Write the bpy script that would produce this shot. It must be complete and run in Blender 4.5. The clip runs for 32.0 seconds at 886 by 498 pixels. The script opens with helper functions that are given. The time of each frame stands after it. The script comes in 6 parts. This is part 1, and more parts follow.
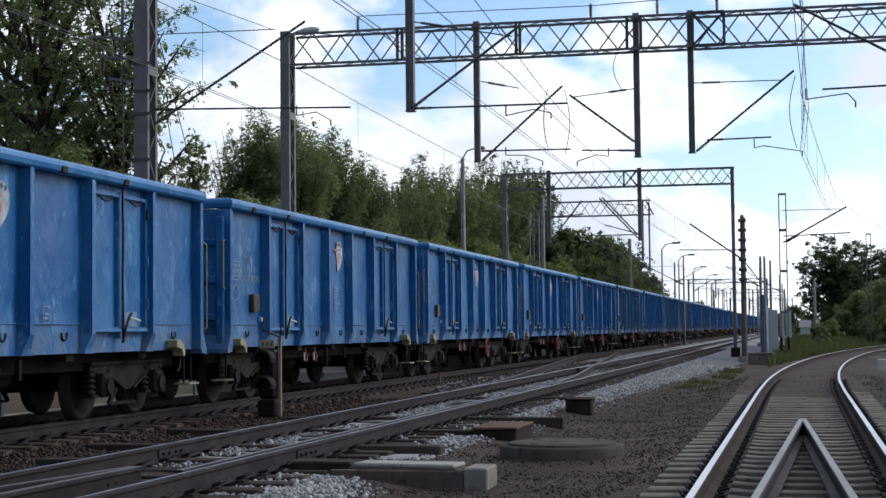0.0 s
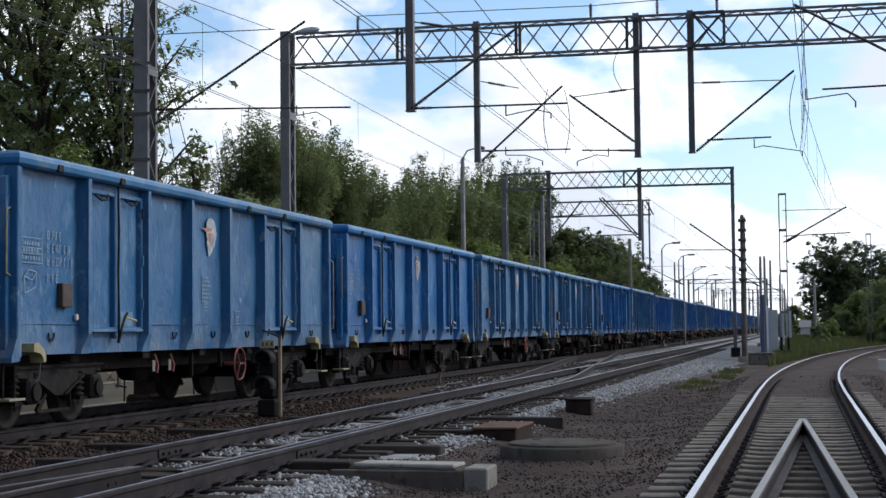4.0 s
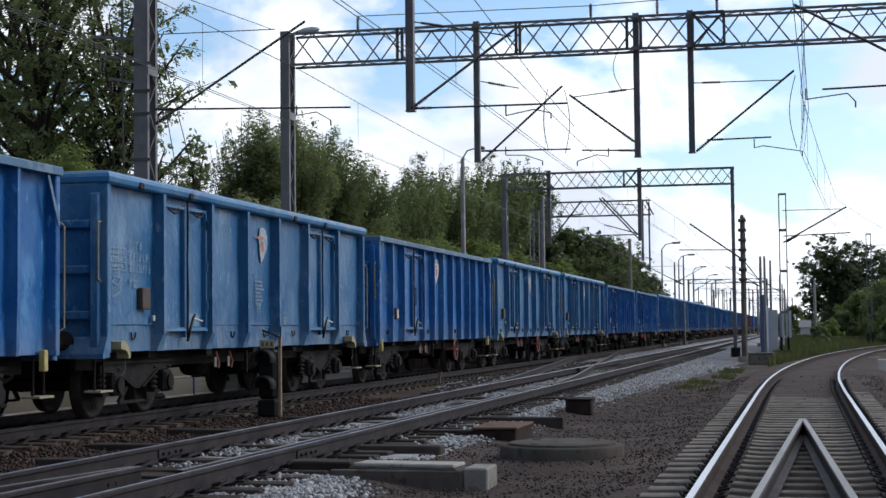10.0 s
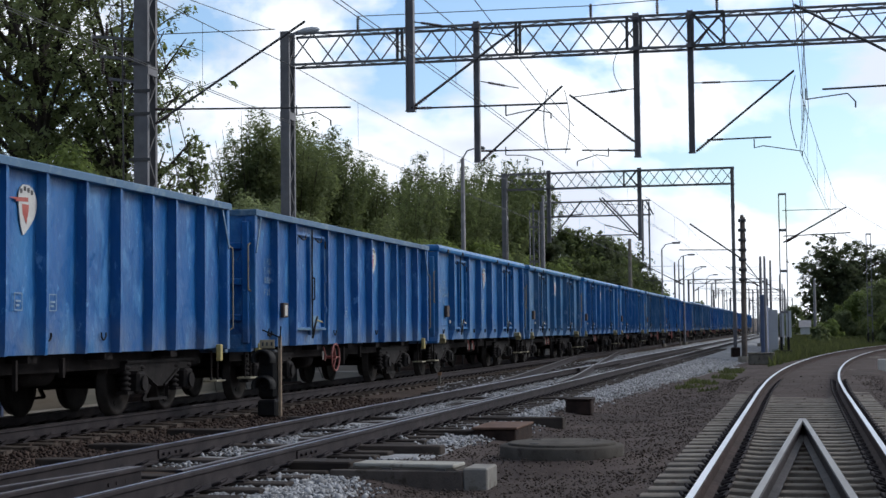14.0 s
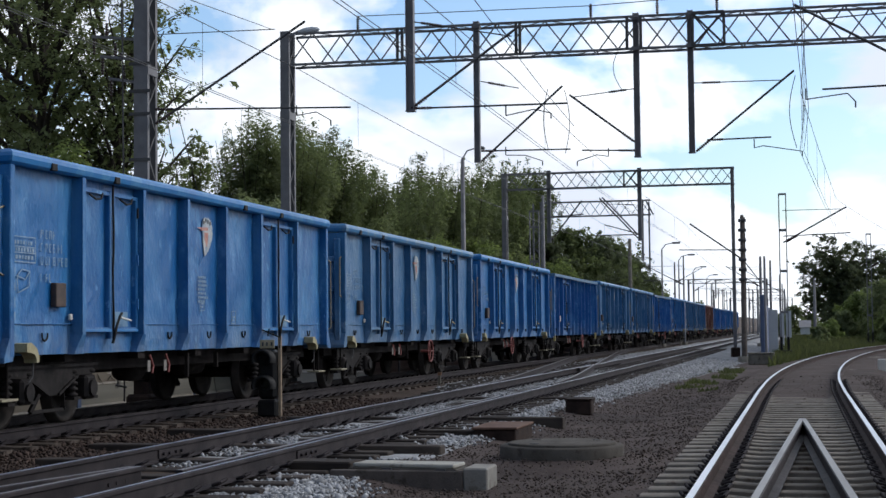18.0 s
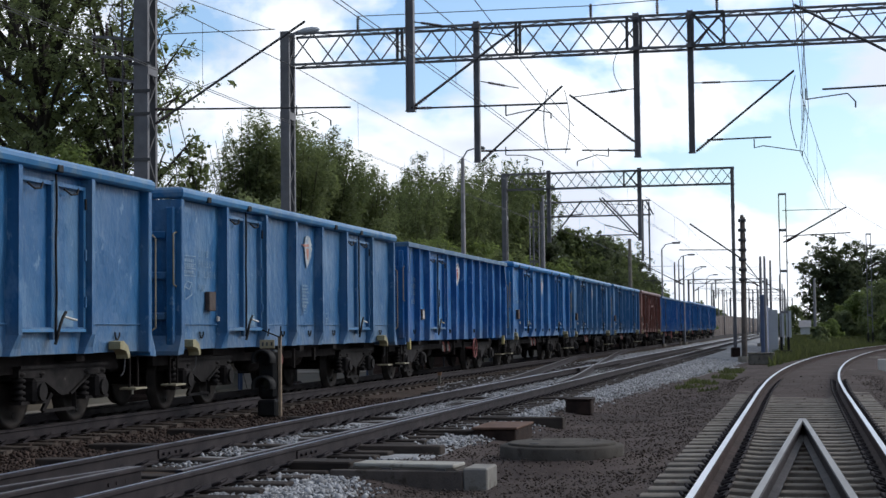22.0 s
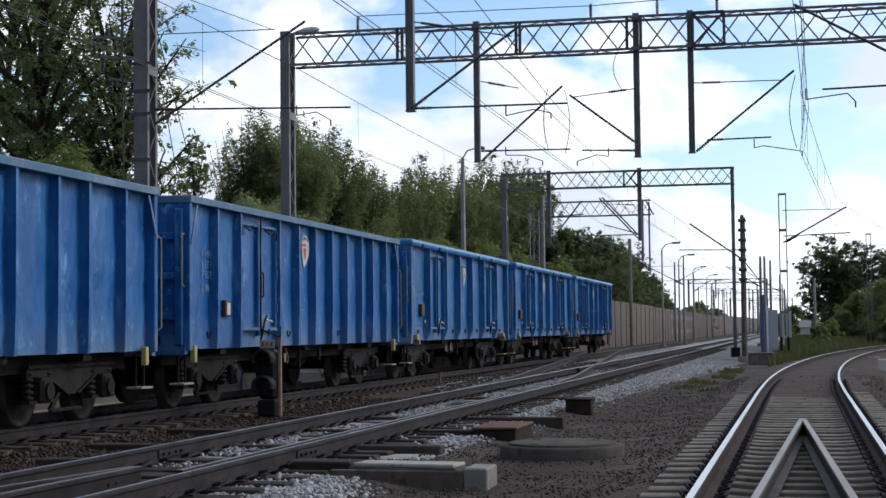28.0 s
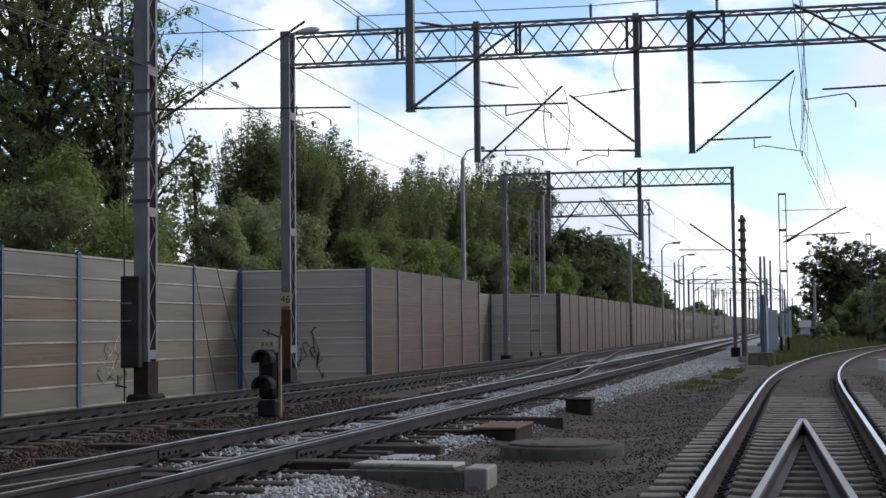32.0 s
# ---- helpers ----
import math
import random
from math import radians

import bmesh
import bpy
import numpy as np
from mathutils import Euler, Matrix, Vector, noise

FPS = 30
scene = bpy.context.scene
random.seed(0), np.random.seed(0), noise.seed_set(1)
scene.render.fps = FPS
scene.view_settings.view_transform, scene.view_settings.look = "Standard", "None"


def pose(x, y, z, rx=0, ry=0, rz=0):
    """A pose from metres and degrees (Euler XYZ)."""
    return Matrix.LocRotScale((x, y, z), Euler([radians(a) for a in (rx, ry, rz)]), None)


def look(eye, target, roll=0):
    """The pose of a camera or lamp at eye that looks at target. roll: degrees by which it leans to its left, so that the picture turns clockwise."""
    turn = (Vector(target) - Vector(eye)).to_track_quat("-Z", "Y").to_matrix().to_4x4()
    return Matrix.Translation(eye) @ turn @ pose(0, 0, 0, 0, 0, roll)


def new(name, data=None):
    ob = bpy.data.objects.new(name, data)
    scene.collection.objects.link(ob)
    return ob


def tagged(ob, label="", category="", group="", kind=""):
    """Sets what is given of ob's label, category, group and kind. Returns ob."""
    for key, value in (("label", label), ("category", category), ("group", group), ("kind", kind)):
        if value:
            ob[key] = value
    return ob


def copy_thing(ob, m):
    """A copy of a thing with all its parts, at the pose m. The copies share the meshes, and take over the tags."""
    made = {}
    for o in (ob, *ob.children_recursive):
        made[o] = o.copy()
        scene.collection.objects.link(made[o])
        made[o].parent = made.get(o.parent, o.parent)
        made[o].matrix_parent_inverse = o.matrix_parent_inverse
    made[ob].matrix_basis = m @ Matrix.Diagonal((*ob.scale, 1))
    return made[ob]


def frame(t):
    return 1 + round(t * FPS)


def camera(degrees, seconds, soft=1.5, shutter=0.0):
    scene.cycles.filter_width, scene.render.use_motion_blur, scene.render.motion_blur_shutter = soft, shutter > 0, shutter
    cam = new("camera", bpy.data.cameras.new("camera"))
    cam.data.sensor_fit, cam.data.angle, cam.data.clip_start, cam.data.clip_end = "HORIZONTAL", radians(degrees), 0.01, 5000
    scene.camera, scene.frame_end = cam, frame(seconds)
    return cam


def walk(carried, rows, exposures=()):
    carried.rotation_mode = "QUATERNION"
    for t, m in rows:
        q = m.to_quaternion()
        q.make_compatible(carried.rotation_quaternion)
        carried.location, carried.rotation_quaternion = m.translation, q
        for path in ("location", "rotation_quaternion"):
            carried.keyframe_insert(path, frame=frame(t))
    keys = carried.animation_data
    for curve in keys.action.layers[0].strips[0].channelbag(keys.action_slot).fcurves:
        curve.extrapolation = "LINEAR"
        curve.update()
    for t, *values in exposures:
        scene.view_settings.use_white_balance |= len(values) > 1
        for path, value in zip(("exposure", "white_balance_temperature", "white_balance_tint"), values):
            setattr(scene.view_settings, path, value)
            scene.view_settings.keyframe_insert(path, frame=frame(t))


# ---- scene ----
cam = camera(30.68, 32.0, soft=1.5)
EYE = Vector((0, 0, 1.172))
YAW, PITCH, ROLL = radians(12.446), radians(2.865), -0.588
AIM = EYE + 50 * Vector((-math.sin(YAW) * math.cos(PITCH), math.cos(YAW) * math.cos(PITCH), math.sin(PITCH)))
walk(cam, [(0, look(EYE, AIM, ROLL)), (32, look(EYE, AIM, ROLL))], [(0, -0.31), (32, -0.31)])

# ---------------------------------------------------------------- light
SUN_TO = Vector((0.72, 0.46, 0.52)).normalized()
world = bpy.data.worlds.new("sky")
scene.world = world
world.use_nodes = True


def build_sky():
    nt = world.node_tree
    n, l = nt.nodes, nt.links
    bg = n["Background"]
    sky = n.new("ShaderNodeTexSky")
    sky.sky_type, sky.sun_disc = "NISHITA", False
    sky.sun_elevation = math.asin(SUN_TO.z)
    sky.sun_rotation = math.atan2(SUN_TO.x, SUN_TO.y)
    sky.air_density, sky.dust_density, sky.ozone_density = 1.0, 1.2, 1.5
    dim = n.new("ShaderNodeMixRGB")
    dim.blend_type, dim.inputs[0].default_value = "MULTIPLY", 1
    dim.inputs[2].default_value = (0.19, 0.213, 0.24, 1)
    l.new(sky.outputs[0], dim.inputs[1])
    co = n.new("ShaderNodeTexCoord")
    mp = n.new("ShaderNodeMapping")
    mp.inputs["Scale"].default_value = (1, 1, 1.7)
    mp.inputs["Location"].default_value = (0.62, 0.1, 0.35)
    l.new(co.outputs["Generated"], mp.inputs[0])
    big = n.new("ShaderNodeTexNoise")
    big.inputs["Scale"].default_value, big.inputs["Detail"].default_value, big.inputs["Roughness"].default_value = 7.5, 10, 0.53
    big.inputs["Distortion"].default_value = 0.25
    l.new(mp.outputs[0], big.inputs[0])
    cover = n.new("ShaderNodeValToRGB")
    cover.color_ramp.elements[0].position, cover.color_ramp.elements[1].position = 0.40, 0.50
    # breaks in the cloud deck: noise lowered round a few directions, so that their rims stay ragged
    level = big.outputs[0]
    for way, inner, outer, depth in (((0.0, 0.985, 0.155), 1.5, 7.5, 0.085), ((-0.35, 0.92, 0.155), 1.0, 4.0, 0.11), ((-0.24, 0.95, 0.195), 1.0, 4.5, 0.10), ((-0.05, 0.99, 0.1), 1.0, 4.5, 0.04)):
        d = n.new("ShaderNodeVectorMath")
        d.operation = "DOT_PRODUCT"
        d.inputs[1].default_value = Vector(way).normalized()
        l.new(co.outputs["Generated"], d.inputs[0])
        m = n.new("ShaderNodeMapRange")
        m.interpolation_type = "SMOOTHSTEP"
        for i, v in enumerate((math.cos(radians(outer)), math.cos(radians(inner)), 0.0, depth)):
            m.inputs[i + 1].default_value = v
        l.new(d.outputs["Value"], m.inputs[0])
        less = n.new("ShaderNodeMath")
        less.operation = "SUBTRACT"
        l.new(level, less.inputs[0])
        l.new(m.outputs[0], less.inputs[1])
        level = less.outputs[0]
    # the deck closes towards the horizon
    up = n.new("ShaderNodeSeparateXYZ")
    l.new(co.outputs["Generated"], up.inputs[0])
    low = n.new("ShaderNodeMapRange")
    for i, v in enumerate((0.11, 0.03, 0.0, 0.2)):
        low.inputs[i + 1].default_value = v
    l.new(up.outputs[2], low.inputs[0])
    more = n.new("ShaderNodeMath")
    l.new(level, more.inputs[0])
    l.new(low.outputs[0], more.inputs[1])
    l.new(more.outputs[0], cover.inputs[0])
    body = n.new("ShaderNodeTexNoise")
    body.inputs["Scale"].default_value, body.inputs["Detail"].default_value = 9.0, 6
    mp2 = n.new("ShaderNodeMapping")
    mp2.inputs["Location"].default_value = (1.3, 4.1, 0.06)
    mp2.inputs["Scale"].default_value = (1, 1, 2.2)
    l.new(co.outputs["Generated"], mp2.inputs[0])
    l.new(mp2.outputs[0], body.inputs[0])
    tone = n.new("ShaderNodeValToRGB")
    e = tone.color_ramp.elements
    e[0].position, e[0].color = 0.38, (0.77, 0.84, 0.97, 1)
    e[1].position, e[1].color = 0.6, (1.2, 1.25, 1.32, 1)
    l.new(body.outputs[0], tone.inputs[0])
    # clouds scatter forward: brighter on the sun's side of the sky, darker opposite
    side = n.new("ShaderNodeVectorMath")
    side.operation = "DOT_PRODUCT"
    side.inputs[1].default_value = Vector((0.38, 0.75, 0.12)).normalized()
    l.new(co.outputs["Generated"], side.inputs[0])
    gain = n.new("ShaderNodeMapRange")
    for i, v in enumerate((-1.0, 0.85, 0.22, 1.32)):
        gain.inputs[i + 1].default_value = v
    l.new(side.outputs["Value"], gain.inputs[0])
    lit = n.new("ShaderNodeVectorMath")
    lit.operation = "SCALE"
    l.new(tone.outputs[0], lit.inputs[0])
    l.new(gain.outputs[0], lit.inputs["Scale"])
    mix = n.new("ShaderNodeMixRGB")
    l.new(cover.outputs[0], mix.inputs[0])
    l.new(dim.outputs[0], mix.inputs[1])
    l.new(lit.outputs[0], mix.inputs[2])
    l.new(mix.outputs[0], bg.inputs[0])
    bg.inputs[1].default_value = 1.0


build_sky()
sun = new("sun", bpy.data.lights.new("sun", "SUN"))
sun.data.energy, sun.data.angle, sun.data.color = 1.9, radians(14), (1.0, 0.96, 0.94)
sun.matrix_world = look(SUN_TO * 80, (0, 0, 0))

# ---------------------------------------------------------------- materials
MATS = {}


def surface(name, c1, c2, scale=2.0, rough=0.7, metal=0.0, bump=0.0, bump_scale=40.0, c3=None, c3_scale=9.0, c3_at=0.62,
            stretch=(1, 1, 1), rough_var=0.12, piece_var=0.0, grain=0.12, spec=None):
    """Two tones mixed by broad noise, patches of a third, fine grain and relief; piece_var: brightness change from piece to piece."""
    m = bpy.data.materials.new(name)
    m.use_nodes = True
    n, l = m.node_tree.nodes, m.node_tree.links
    p = n["Principled BSDF"]
    co = n.new("ShaderNodeTexCoord")
    info = n.new("ShaderNodeObjectInfo")
    shift = n.new("ShaderNodeVectorMath")
    shift.operation = "SCALE"
    shift.inputs[0].default_value = (17.0, 31.0, 23.0)
    l.new(info.outputs["Random"], shift.inputs["Scale"])
    add = n.new("ShaderNodeVectorMath")
    l.new(co.outputs["Object"], add.inputs[0])
    l.new(shift.outputs[0], add.inputs[1])
    mp = n.new("ShaderNodeMapping")
    mp.inputs["Scale"].default_value = stretch
    l.new(add.outputs[0], mp.inputs[0])

    def noisy(s, detail=5.0, r=0.6):
        t = n.new("ShaderNodeTexNoise")
        t.inputs["Scale"].default_value, t.inputs["Detail"].default_value, t.inputs["Roughness"].default_value = s, detail, r
        l.new(mp.outputs[0], t.inputs[0])
        return t.outputs[0]

    def ramp(src, a, b):
        t = n.new("ShaderNodeMapRange")
        t.inputs[1].default_value, t.inputs[2].default_value = a, b
        l.new(src, t.inputs[0])
        return t.outputs[0]

    def mixed(kind, fac, a, b):
        t = n.new("ShaderNodeMixRGB")
        t.blend_type = kind
        for s, v in zip(t.inputs, (fac, a, b)):
            if isinstance(v, (int, float)):
                s.default_value = v
            elif isinstance(v, tuple):
                s.default_value = (*v, 1)
            else:
                l.new(v, s)
        return t.outputs[0]

    col = mixed("MIX", ramp(noisy(scale), 0.36, 0.64), c1, c2)
    if c3:
        col = mixed("MIX", ramp(noisy(c3_scale, 8.0, 0.68), c3_at, c3_at + 0.1), col, c3)
    if grain:
        g = ramp(noisy(scale * 14 + 20, 3.0), 0.2, 0.8)
        lo = 1 - grain
        col = mixed("MULTIPLY", 1.0, col, mixed("MIX", g, (lo, lo, lo), (1 + grain * 0.5,) * 3))
    if piece_var:
        v = ramp(info.outputs["Random"], 0, 1)
        a, b = 1 - piece_var, 1 + piece_var
        col = mixed("MULTIPLY", 1.0, col, mixed("MIX", v, (a, a, a), (b, b, b)))
    l.new(col, p.inputs["Base Color"])
    rr = n.new("ShaderNodeMapRange")
    rr.inputs[3].default_value, rr.inputs[4].default_value = max(rough - rough_var, 0.03), min(rough + rough_var, 1)
    l.new(noisy(scale * 3 + 1), rr.inputs[0])
    l.new(rr.outputs[0], p.inputs["Roughness"])
    p.inputs["Metallic"].default_value = metal
    p.inputs["Specular IOR Level"].default_value = spec if spec is not None else (0.5 if rough < 0.65 else 0.12)
    if bump:
        b = n.new("ShaderNodeBump")
        b.inputs["Strength"].default_value, b.inputs["Distance"].default_value = 0.6, bump
        l.new(noisy(bump_scale, 4.0), b.inputs["Height"])
        l.new(b.outputs[0], p.inputs["Normal"])
    MATS[name] = m
    return m


RAIL_RUST = surface("rail_rust", (0.02, 0.0175, 0.02), (0.046, 0.039, 0.041), 3, 0.66, 0.2, 0.003, 60)
RAIL_BROWN = surface("rail_brown", (0.03, 0.02, 0.018), (0.055, 0.037, 0.034), 3, 0.8, 0.1, 0.003, 60)
RAIL_DULL = surface("rail_dull", (0.16, 0.14, 0.13), (0.24, 0.22, 0.21), 4, 0.42, 0.7, 0, stretch=(1, 0.1, 1), rough_var=0.08)
RAIL_DARK = surface("rail_dark", (0.075, 0.066, 0.062), (0.13, 0.115, 0.108), 4, 0.5, 0.5, 0, stretch=(1, 0.1, 1), rough_var=0.08)
RAIL_TOP = surface("rail_top", (0.58, 0.58, 0.62), (0.72, 0.72, 0.76), 4, 0.3, 1.0, 0, stretch=(1, 0.1, 1), rough_var=0.06)
CONCRETE = surface("concrete_sleeper", (0.165, 0.148, 0.128), (0.235, 0.212, 0.182), 4, 0.9, 0, 0.004, 50, (0.09, 0.07, 0.055), 6, 0.56, piece_var=0.18)
CONC_OLD = surface("concrete_old", (0.13, 0.12, 0.10), (0.20, 0.185, 0.16), 3, 0.92, 0, 0.006, 40, (0.07, 0.06, 0.05), 7, 0.55)
CONC_DARK = surface("concrete_dark", (0.06, 0.054, 0.047), (0.095, 0.086, 0.075), 3, 0.92, 0, 0.006, 40, (0.05, 0.042, 0.035), 7, 0.55)
CONC_END = surface("concrete_end", (0.19, 0.18, 0.165), (0.25, 0.24, 0.22), 4, 0.9, 0, 0.005, 45, (0.13, 0.12, 0.1), 7, 0.56)
SLEEPER_OLD = surface("sleeper_old", (0.055, 0.044, 0.037), (0.1, 0.082, 0.07), 3, 0.92, 0, 0.006, 40, (0.025, 0.018, 0.015), 7, 0.5, piece_var=0.2)
CONC_WORN = surface("concrete_worn", (0.08, 0.068, 0.062), (0.125, 0.108, 0.098), 3, 0.92, 0, 0.006, 40, (0.055, 0.046, 0.038), 7, 0.55)
CONC_PALE = surface("concrete_pale", (0.30, 0.29, 0.26), (0.38, 0.37, 0.33), 4, 0.9, 0, 0.004, 50, (0.2, 0.18, 0.15), 7, 0.58)
TIMBER = surface("tarred_timber", (0.028, 0.023, 0.021), (0.062, 0.051, 0.044), 5, 0.85, 0, 0.006, 30, (0.085, 0.07, 0.055), 8, 0.6, stretch=(0.25, 1, 1), piece_var=0.2)
SOIL = surface("trackside_soil", (0.044, 0.033, 0.03), (0.077, 0.06, 0.054), 0.8, 0.95, 0, 0.02, 18, (0.15, 0.125, 0.1), 12, 0.6)
GRASSY = surface("rough_turf", (0.036, 0.044, 0.018), (0.062, 0.074, 0.026), 0.5, 0.95, 0, 0.05, 9, (0.10, 0.085, 0.045), 3, 0.58)
BALLAST_BROWN = surface("ballast_brown", (0.043, 0.031, 0.0255), (0.086, 0.063, 0.05), 1.2, 0.95, 0, 0.03, 25, (0.16, 0.135, 0.11), 20, 0.63)
BALLAST_PALE = surface("ballast_pale", (0.21, 0.213, 0.217), (0.34, 0.343, 0.348), 1.5, 0.95, 0, 0.03, 25, (0.16, 0.15, 0.14), 14, 0.64)


def stone_material(name, dark, light):
    m = bpy.data.materials.new(name)
    m.use_nodes = True
    n, l = m.node_tree.nodes, m.node_tree.links
    p = n["Principled BSDF"]
    geo = n.new("ShaderNodeNewGeometry")
    r = n.new("ShaderNodeValToRGB")
    r.color_ramp.elements[0].color, r.color_ramp.elements[1].color = (*dark, 1), (*light, 1)
    l.new(geo.outputs["Random Per Island"], r.inputs[0])
    l.new(r.outputs[0], p.inputs["Base Color"])
    p.inputs["Roughness"].default_value = 0.9
    p.inputs["Specular IOR Level"].default_value = 0.12
    return m


STONE_PALE = stone_material("pale_stone", (0.17, 0.173, 0.178), (0.44, 0.445, 0.455))
STONE_BROWN = stone_material("brown_stone", (0.024, 0.0165, 0.014), (0.08, 0.057, 0.047))
STONE_GREY = stone_material("grey_grit", (0.036, 0.028, 0.025), (0.098, 0.08, 0.07))

STEEL_GREY = surface("galvanised_grey", (0.125, 0.125, 0.135), (0.185, 0.185, 0.195), 2, 0.6, 0.15, 0.001, 60, (0.12, 0.10, 0.085), 5, 0.63)
STEEL_DARK = surface("dark_steel", (0.045, 0.045, 0.048), (0.085, 0.085, 0.088), 2, 0.6, 0.2, 0.001, 60, (0.09, 0.055, 0.04), 5, 0.62)
FOOT = surface("tarred_rust", (0.02, 0.014, 0.013), (0.042, 0.028, 0.023), 5, 0.85, 0, 0.003, 40)
STEEL_MID = surface("painted_steel", (0.14, 0.14, 0.155), (0.2, 0.2, 0.215), 2, 0.55, 0.1, 0.001, 60, (0.1, 0.07, 0.055), 5, 0.65)
STEEL_RUST = surface("rusty_steel", (0.06, 0.032, 0.022), (0.12, 0.062, 0.038), 3, 0.85, 0.1, 0.002, 60)
WIRE = surface("copper_wire", (0.05, 0.05, 0.052), (0.08, 0.078, 0.075), 3, 0.6, 0.3)
INSULATOR = surface("brown_glaze", (0.035, 0.022, 0.02), (0.06, 0.035, 0.03), 8, 0.25)
BLACK = surface("black_paint", (0.007, 0.007, 0.008), (0.014, 0.014, 0.014), 4, 0.6, spec=0.2)
WHITE = surface("white_paint", (0.5, 0.49, 0.45), (0.6, 0.58, 0.53), 6, 0.6, 0, 0, 40, (0.4, 0.34, 0.26), 9, 0.62)
YELLOW = surface("faded_yellow", (0.36, 0.29, 0.10), (0.46, 0.38, 0.15), 8, 0.6, 0, 0, 40, (0.26, 0.22, 0.14), 12, 0.55)
RED = surface("brake_red", (0.2, 0.045, 0.04), (0.27, 0.075, 0.065), 8, 0.6, 0, 0, 40, (0.16, 0.06, 0.05), 12, 0.58)
POST_BLUE = surface("blue_post", (0.055, 0.085, 0.17), (0.08, 0.115, 0.21), 2, 0.6)
PLATE = surface("enamel_plate", (0.36, 0.29, 0.17), (0.46, 0.38, 0.24), 6, 0.5, 0, 0, 40, (0.30, 0.17, 0.08), 8, 0.6)

PAINTS = {
    "deep": ((0.003, 0.082, 0.27), (0.005, 0.105, 0.325), (0.055, 0.215, 0.44)),
    "mid": ((0.004, 0.090, 0.27), (0.007, 0.118, 0.325), (0.055, 0.21, 0.41)),
    "faded": ((0.014, 0.098, 0.238), (0.026, 0.126, 0.275), (0.105, 0.2, 0.31)),
    "red": ((0.10, 0.03, 0.022), (0.135, 0.045, 0.033), (0.19, 0.095, 0.075)),
}


def wagon_paint(name, c1, c2, pale, dust):
    """Weathered enamel: broad fading, vertical streaks, rubbed pale patches, rust specks and caked dust along the sill."""
    m = bpy.data.materials.new(name)
    m.use_nodes = True
    n, l = m.node_tree.nodes, m.node_tree.links
    p = n["Principled BSDF"]
    co, info = n.new("ShaderNodeTexCoord"), n.new("ShaderNodeObjectInfo")
    shift = n.new("ShaderNodeVectorMath")
    shift.operation = "SCALE"
    shift.inputs[0].default_value = (3.0, 61.0, 0.0)
    l.new(info.outputs["Random"], shift.inputs["Scale"])
    at = n.new("ShaderNodeVectorMath")
    l.new(co.outputs["Object"], at.inputs[0])
    l.new(shift.outputs[0], at.inputs[1])

    def noisy(scale, stretch, detail, lo, hi, rough=0.6):
        mp = n.new("ShaderNodeMapping")
        mp.inputs["Scale"].default_value = stretch
        l.new(at.outputs[0], mp.inputs[0])
        t = n.new("ShaderNodeTexNoise")
        t.inputs["Scale"].default_value, t.inputs["Detail"].default_value, t.inputs["Roughness"].default_value = scale, detail, rough
        l.new(mp.outputs[0], t.inputs[0])
        r = n.new("ShaderNodeMapRange")
        r.inputs[1].default_value, r.inputs[2].default_value = lo, hi
        l.new(t.outputs[0], r.inputs[0])
        return r.outputs[0], t.outputs[0]

    def mixed(kind, fac, a, b):
        t = n.new("ShaderNodeMixRGB")
        t.blend_type = kind
        for s, v in zip(t.inputs, (fac, a, b)):
            if isinstance(v, float):
                s.default_value = v
            elif isinstance(v, tuple):
                s.default_value = (*v, 1)
            else:
                l.new(v, s)
        return t.outputs[0]

    def product(a, b):
        t = n.new("ShaderNodeMath")
        t.operation = "MULTIPLY"
        for s, v in zip(t.inputs, (a, b)):
            if isinstance(v, float):
                s.default_value = v
            else:
                l.new(v, s)
        return t.outputs[0]

    col = mixed("MIX", noisy(.55, (1, 1, .6), 4, .35, .65)[0], c1, c2)
    col = mixed("MIX", product(noisy(1.1, (1, 1, .5), 6, .5, .68)[0], .6), col, pale)
    col = mixed("MULTIPLY", noisy(7, (1, 1, .05), 3, .5, .75)[0], col, (.87, .88, .9))
    col = mixed("MIX", product(noisy(2.4, (1, 1, .45), 7, .56, .64, .65)[0], .35), col, tuple(min(v * 1.3 + .05, .6) for v in pale))
    col = mixed("MIX", product(noisy(4.5, (1, 1, .6), 9, .605, .66, .7)[0], .7), col, tuple(min(v * 1.25 + .06, .6) for v in pale))
    col = mixed("MIX", noisy(9, (1, 1, .35), 8, .69, .72, .7)[0], col, (.07, .035, .02))
    sep = n.new("ShaderNodeSeparateXYZ")
    l.new(co.outputs["Object"], sep.inputs[0])
    band = n.new("ShaderNodeMapRange")
    band.inputs[1].default_value, band.inputs[2].default_value = 1.45, .98
    l.new(sep.outputs[2], band.inputs[0])
    col = mixed("MIX", product(product(band.outputs[0], noisy(2.2, (1, 1, .7), 6, .36, .66)[0]), .55), col, dust)
    l.new(col, p.inputs["Base Color"])
    rr = n.new("ShaderNodeMapRange")
    rr.inputs[3].default_value, rr.inputs[4].default_value = .3, .56
    l.new(noisy(3, (1, 1, .5), 5, 0, 1)[1], rr.inputs[0])
    l.new(rr.outputs[0], p.inputs["Roughness"])
    p.inputs["Specular IOR Level"].default_value = .4
    b = n.new("ShaderNodeBump")
    b.inputs["Strength"].default_value, b.inputs["Distance"].default_value = 1.0, .065
    l.new(noisy(1.9, (1, 1, .7), 4, 0, 1)[1], b.inputs["Height"])
    l.new(b.outputs[0], p.inputs["Normal"])
    MATS[name] = m
    return m


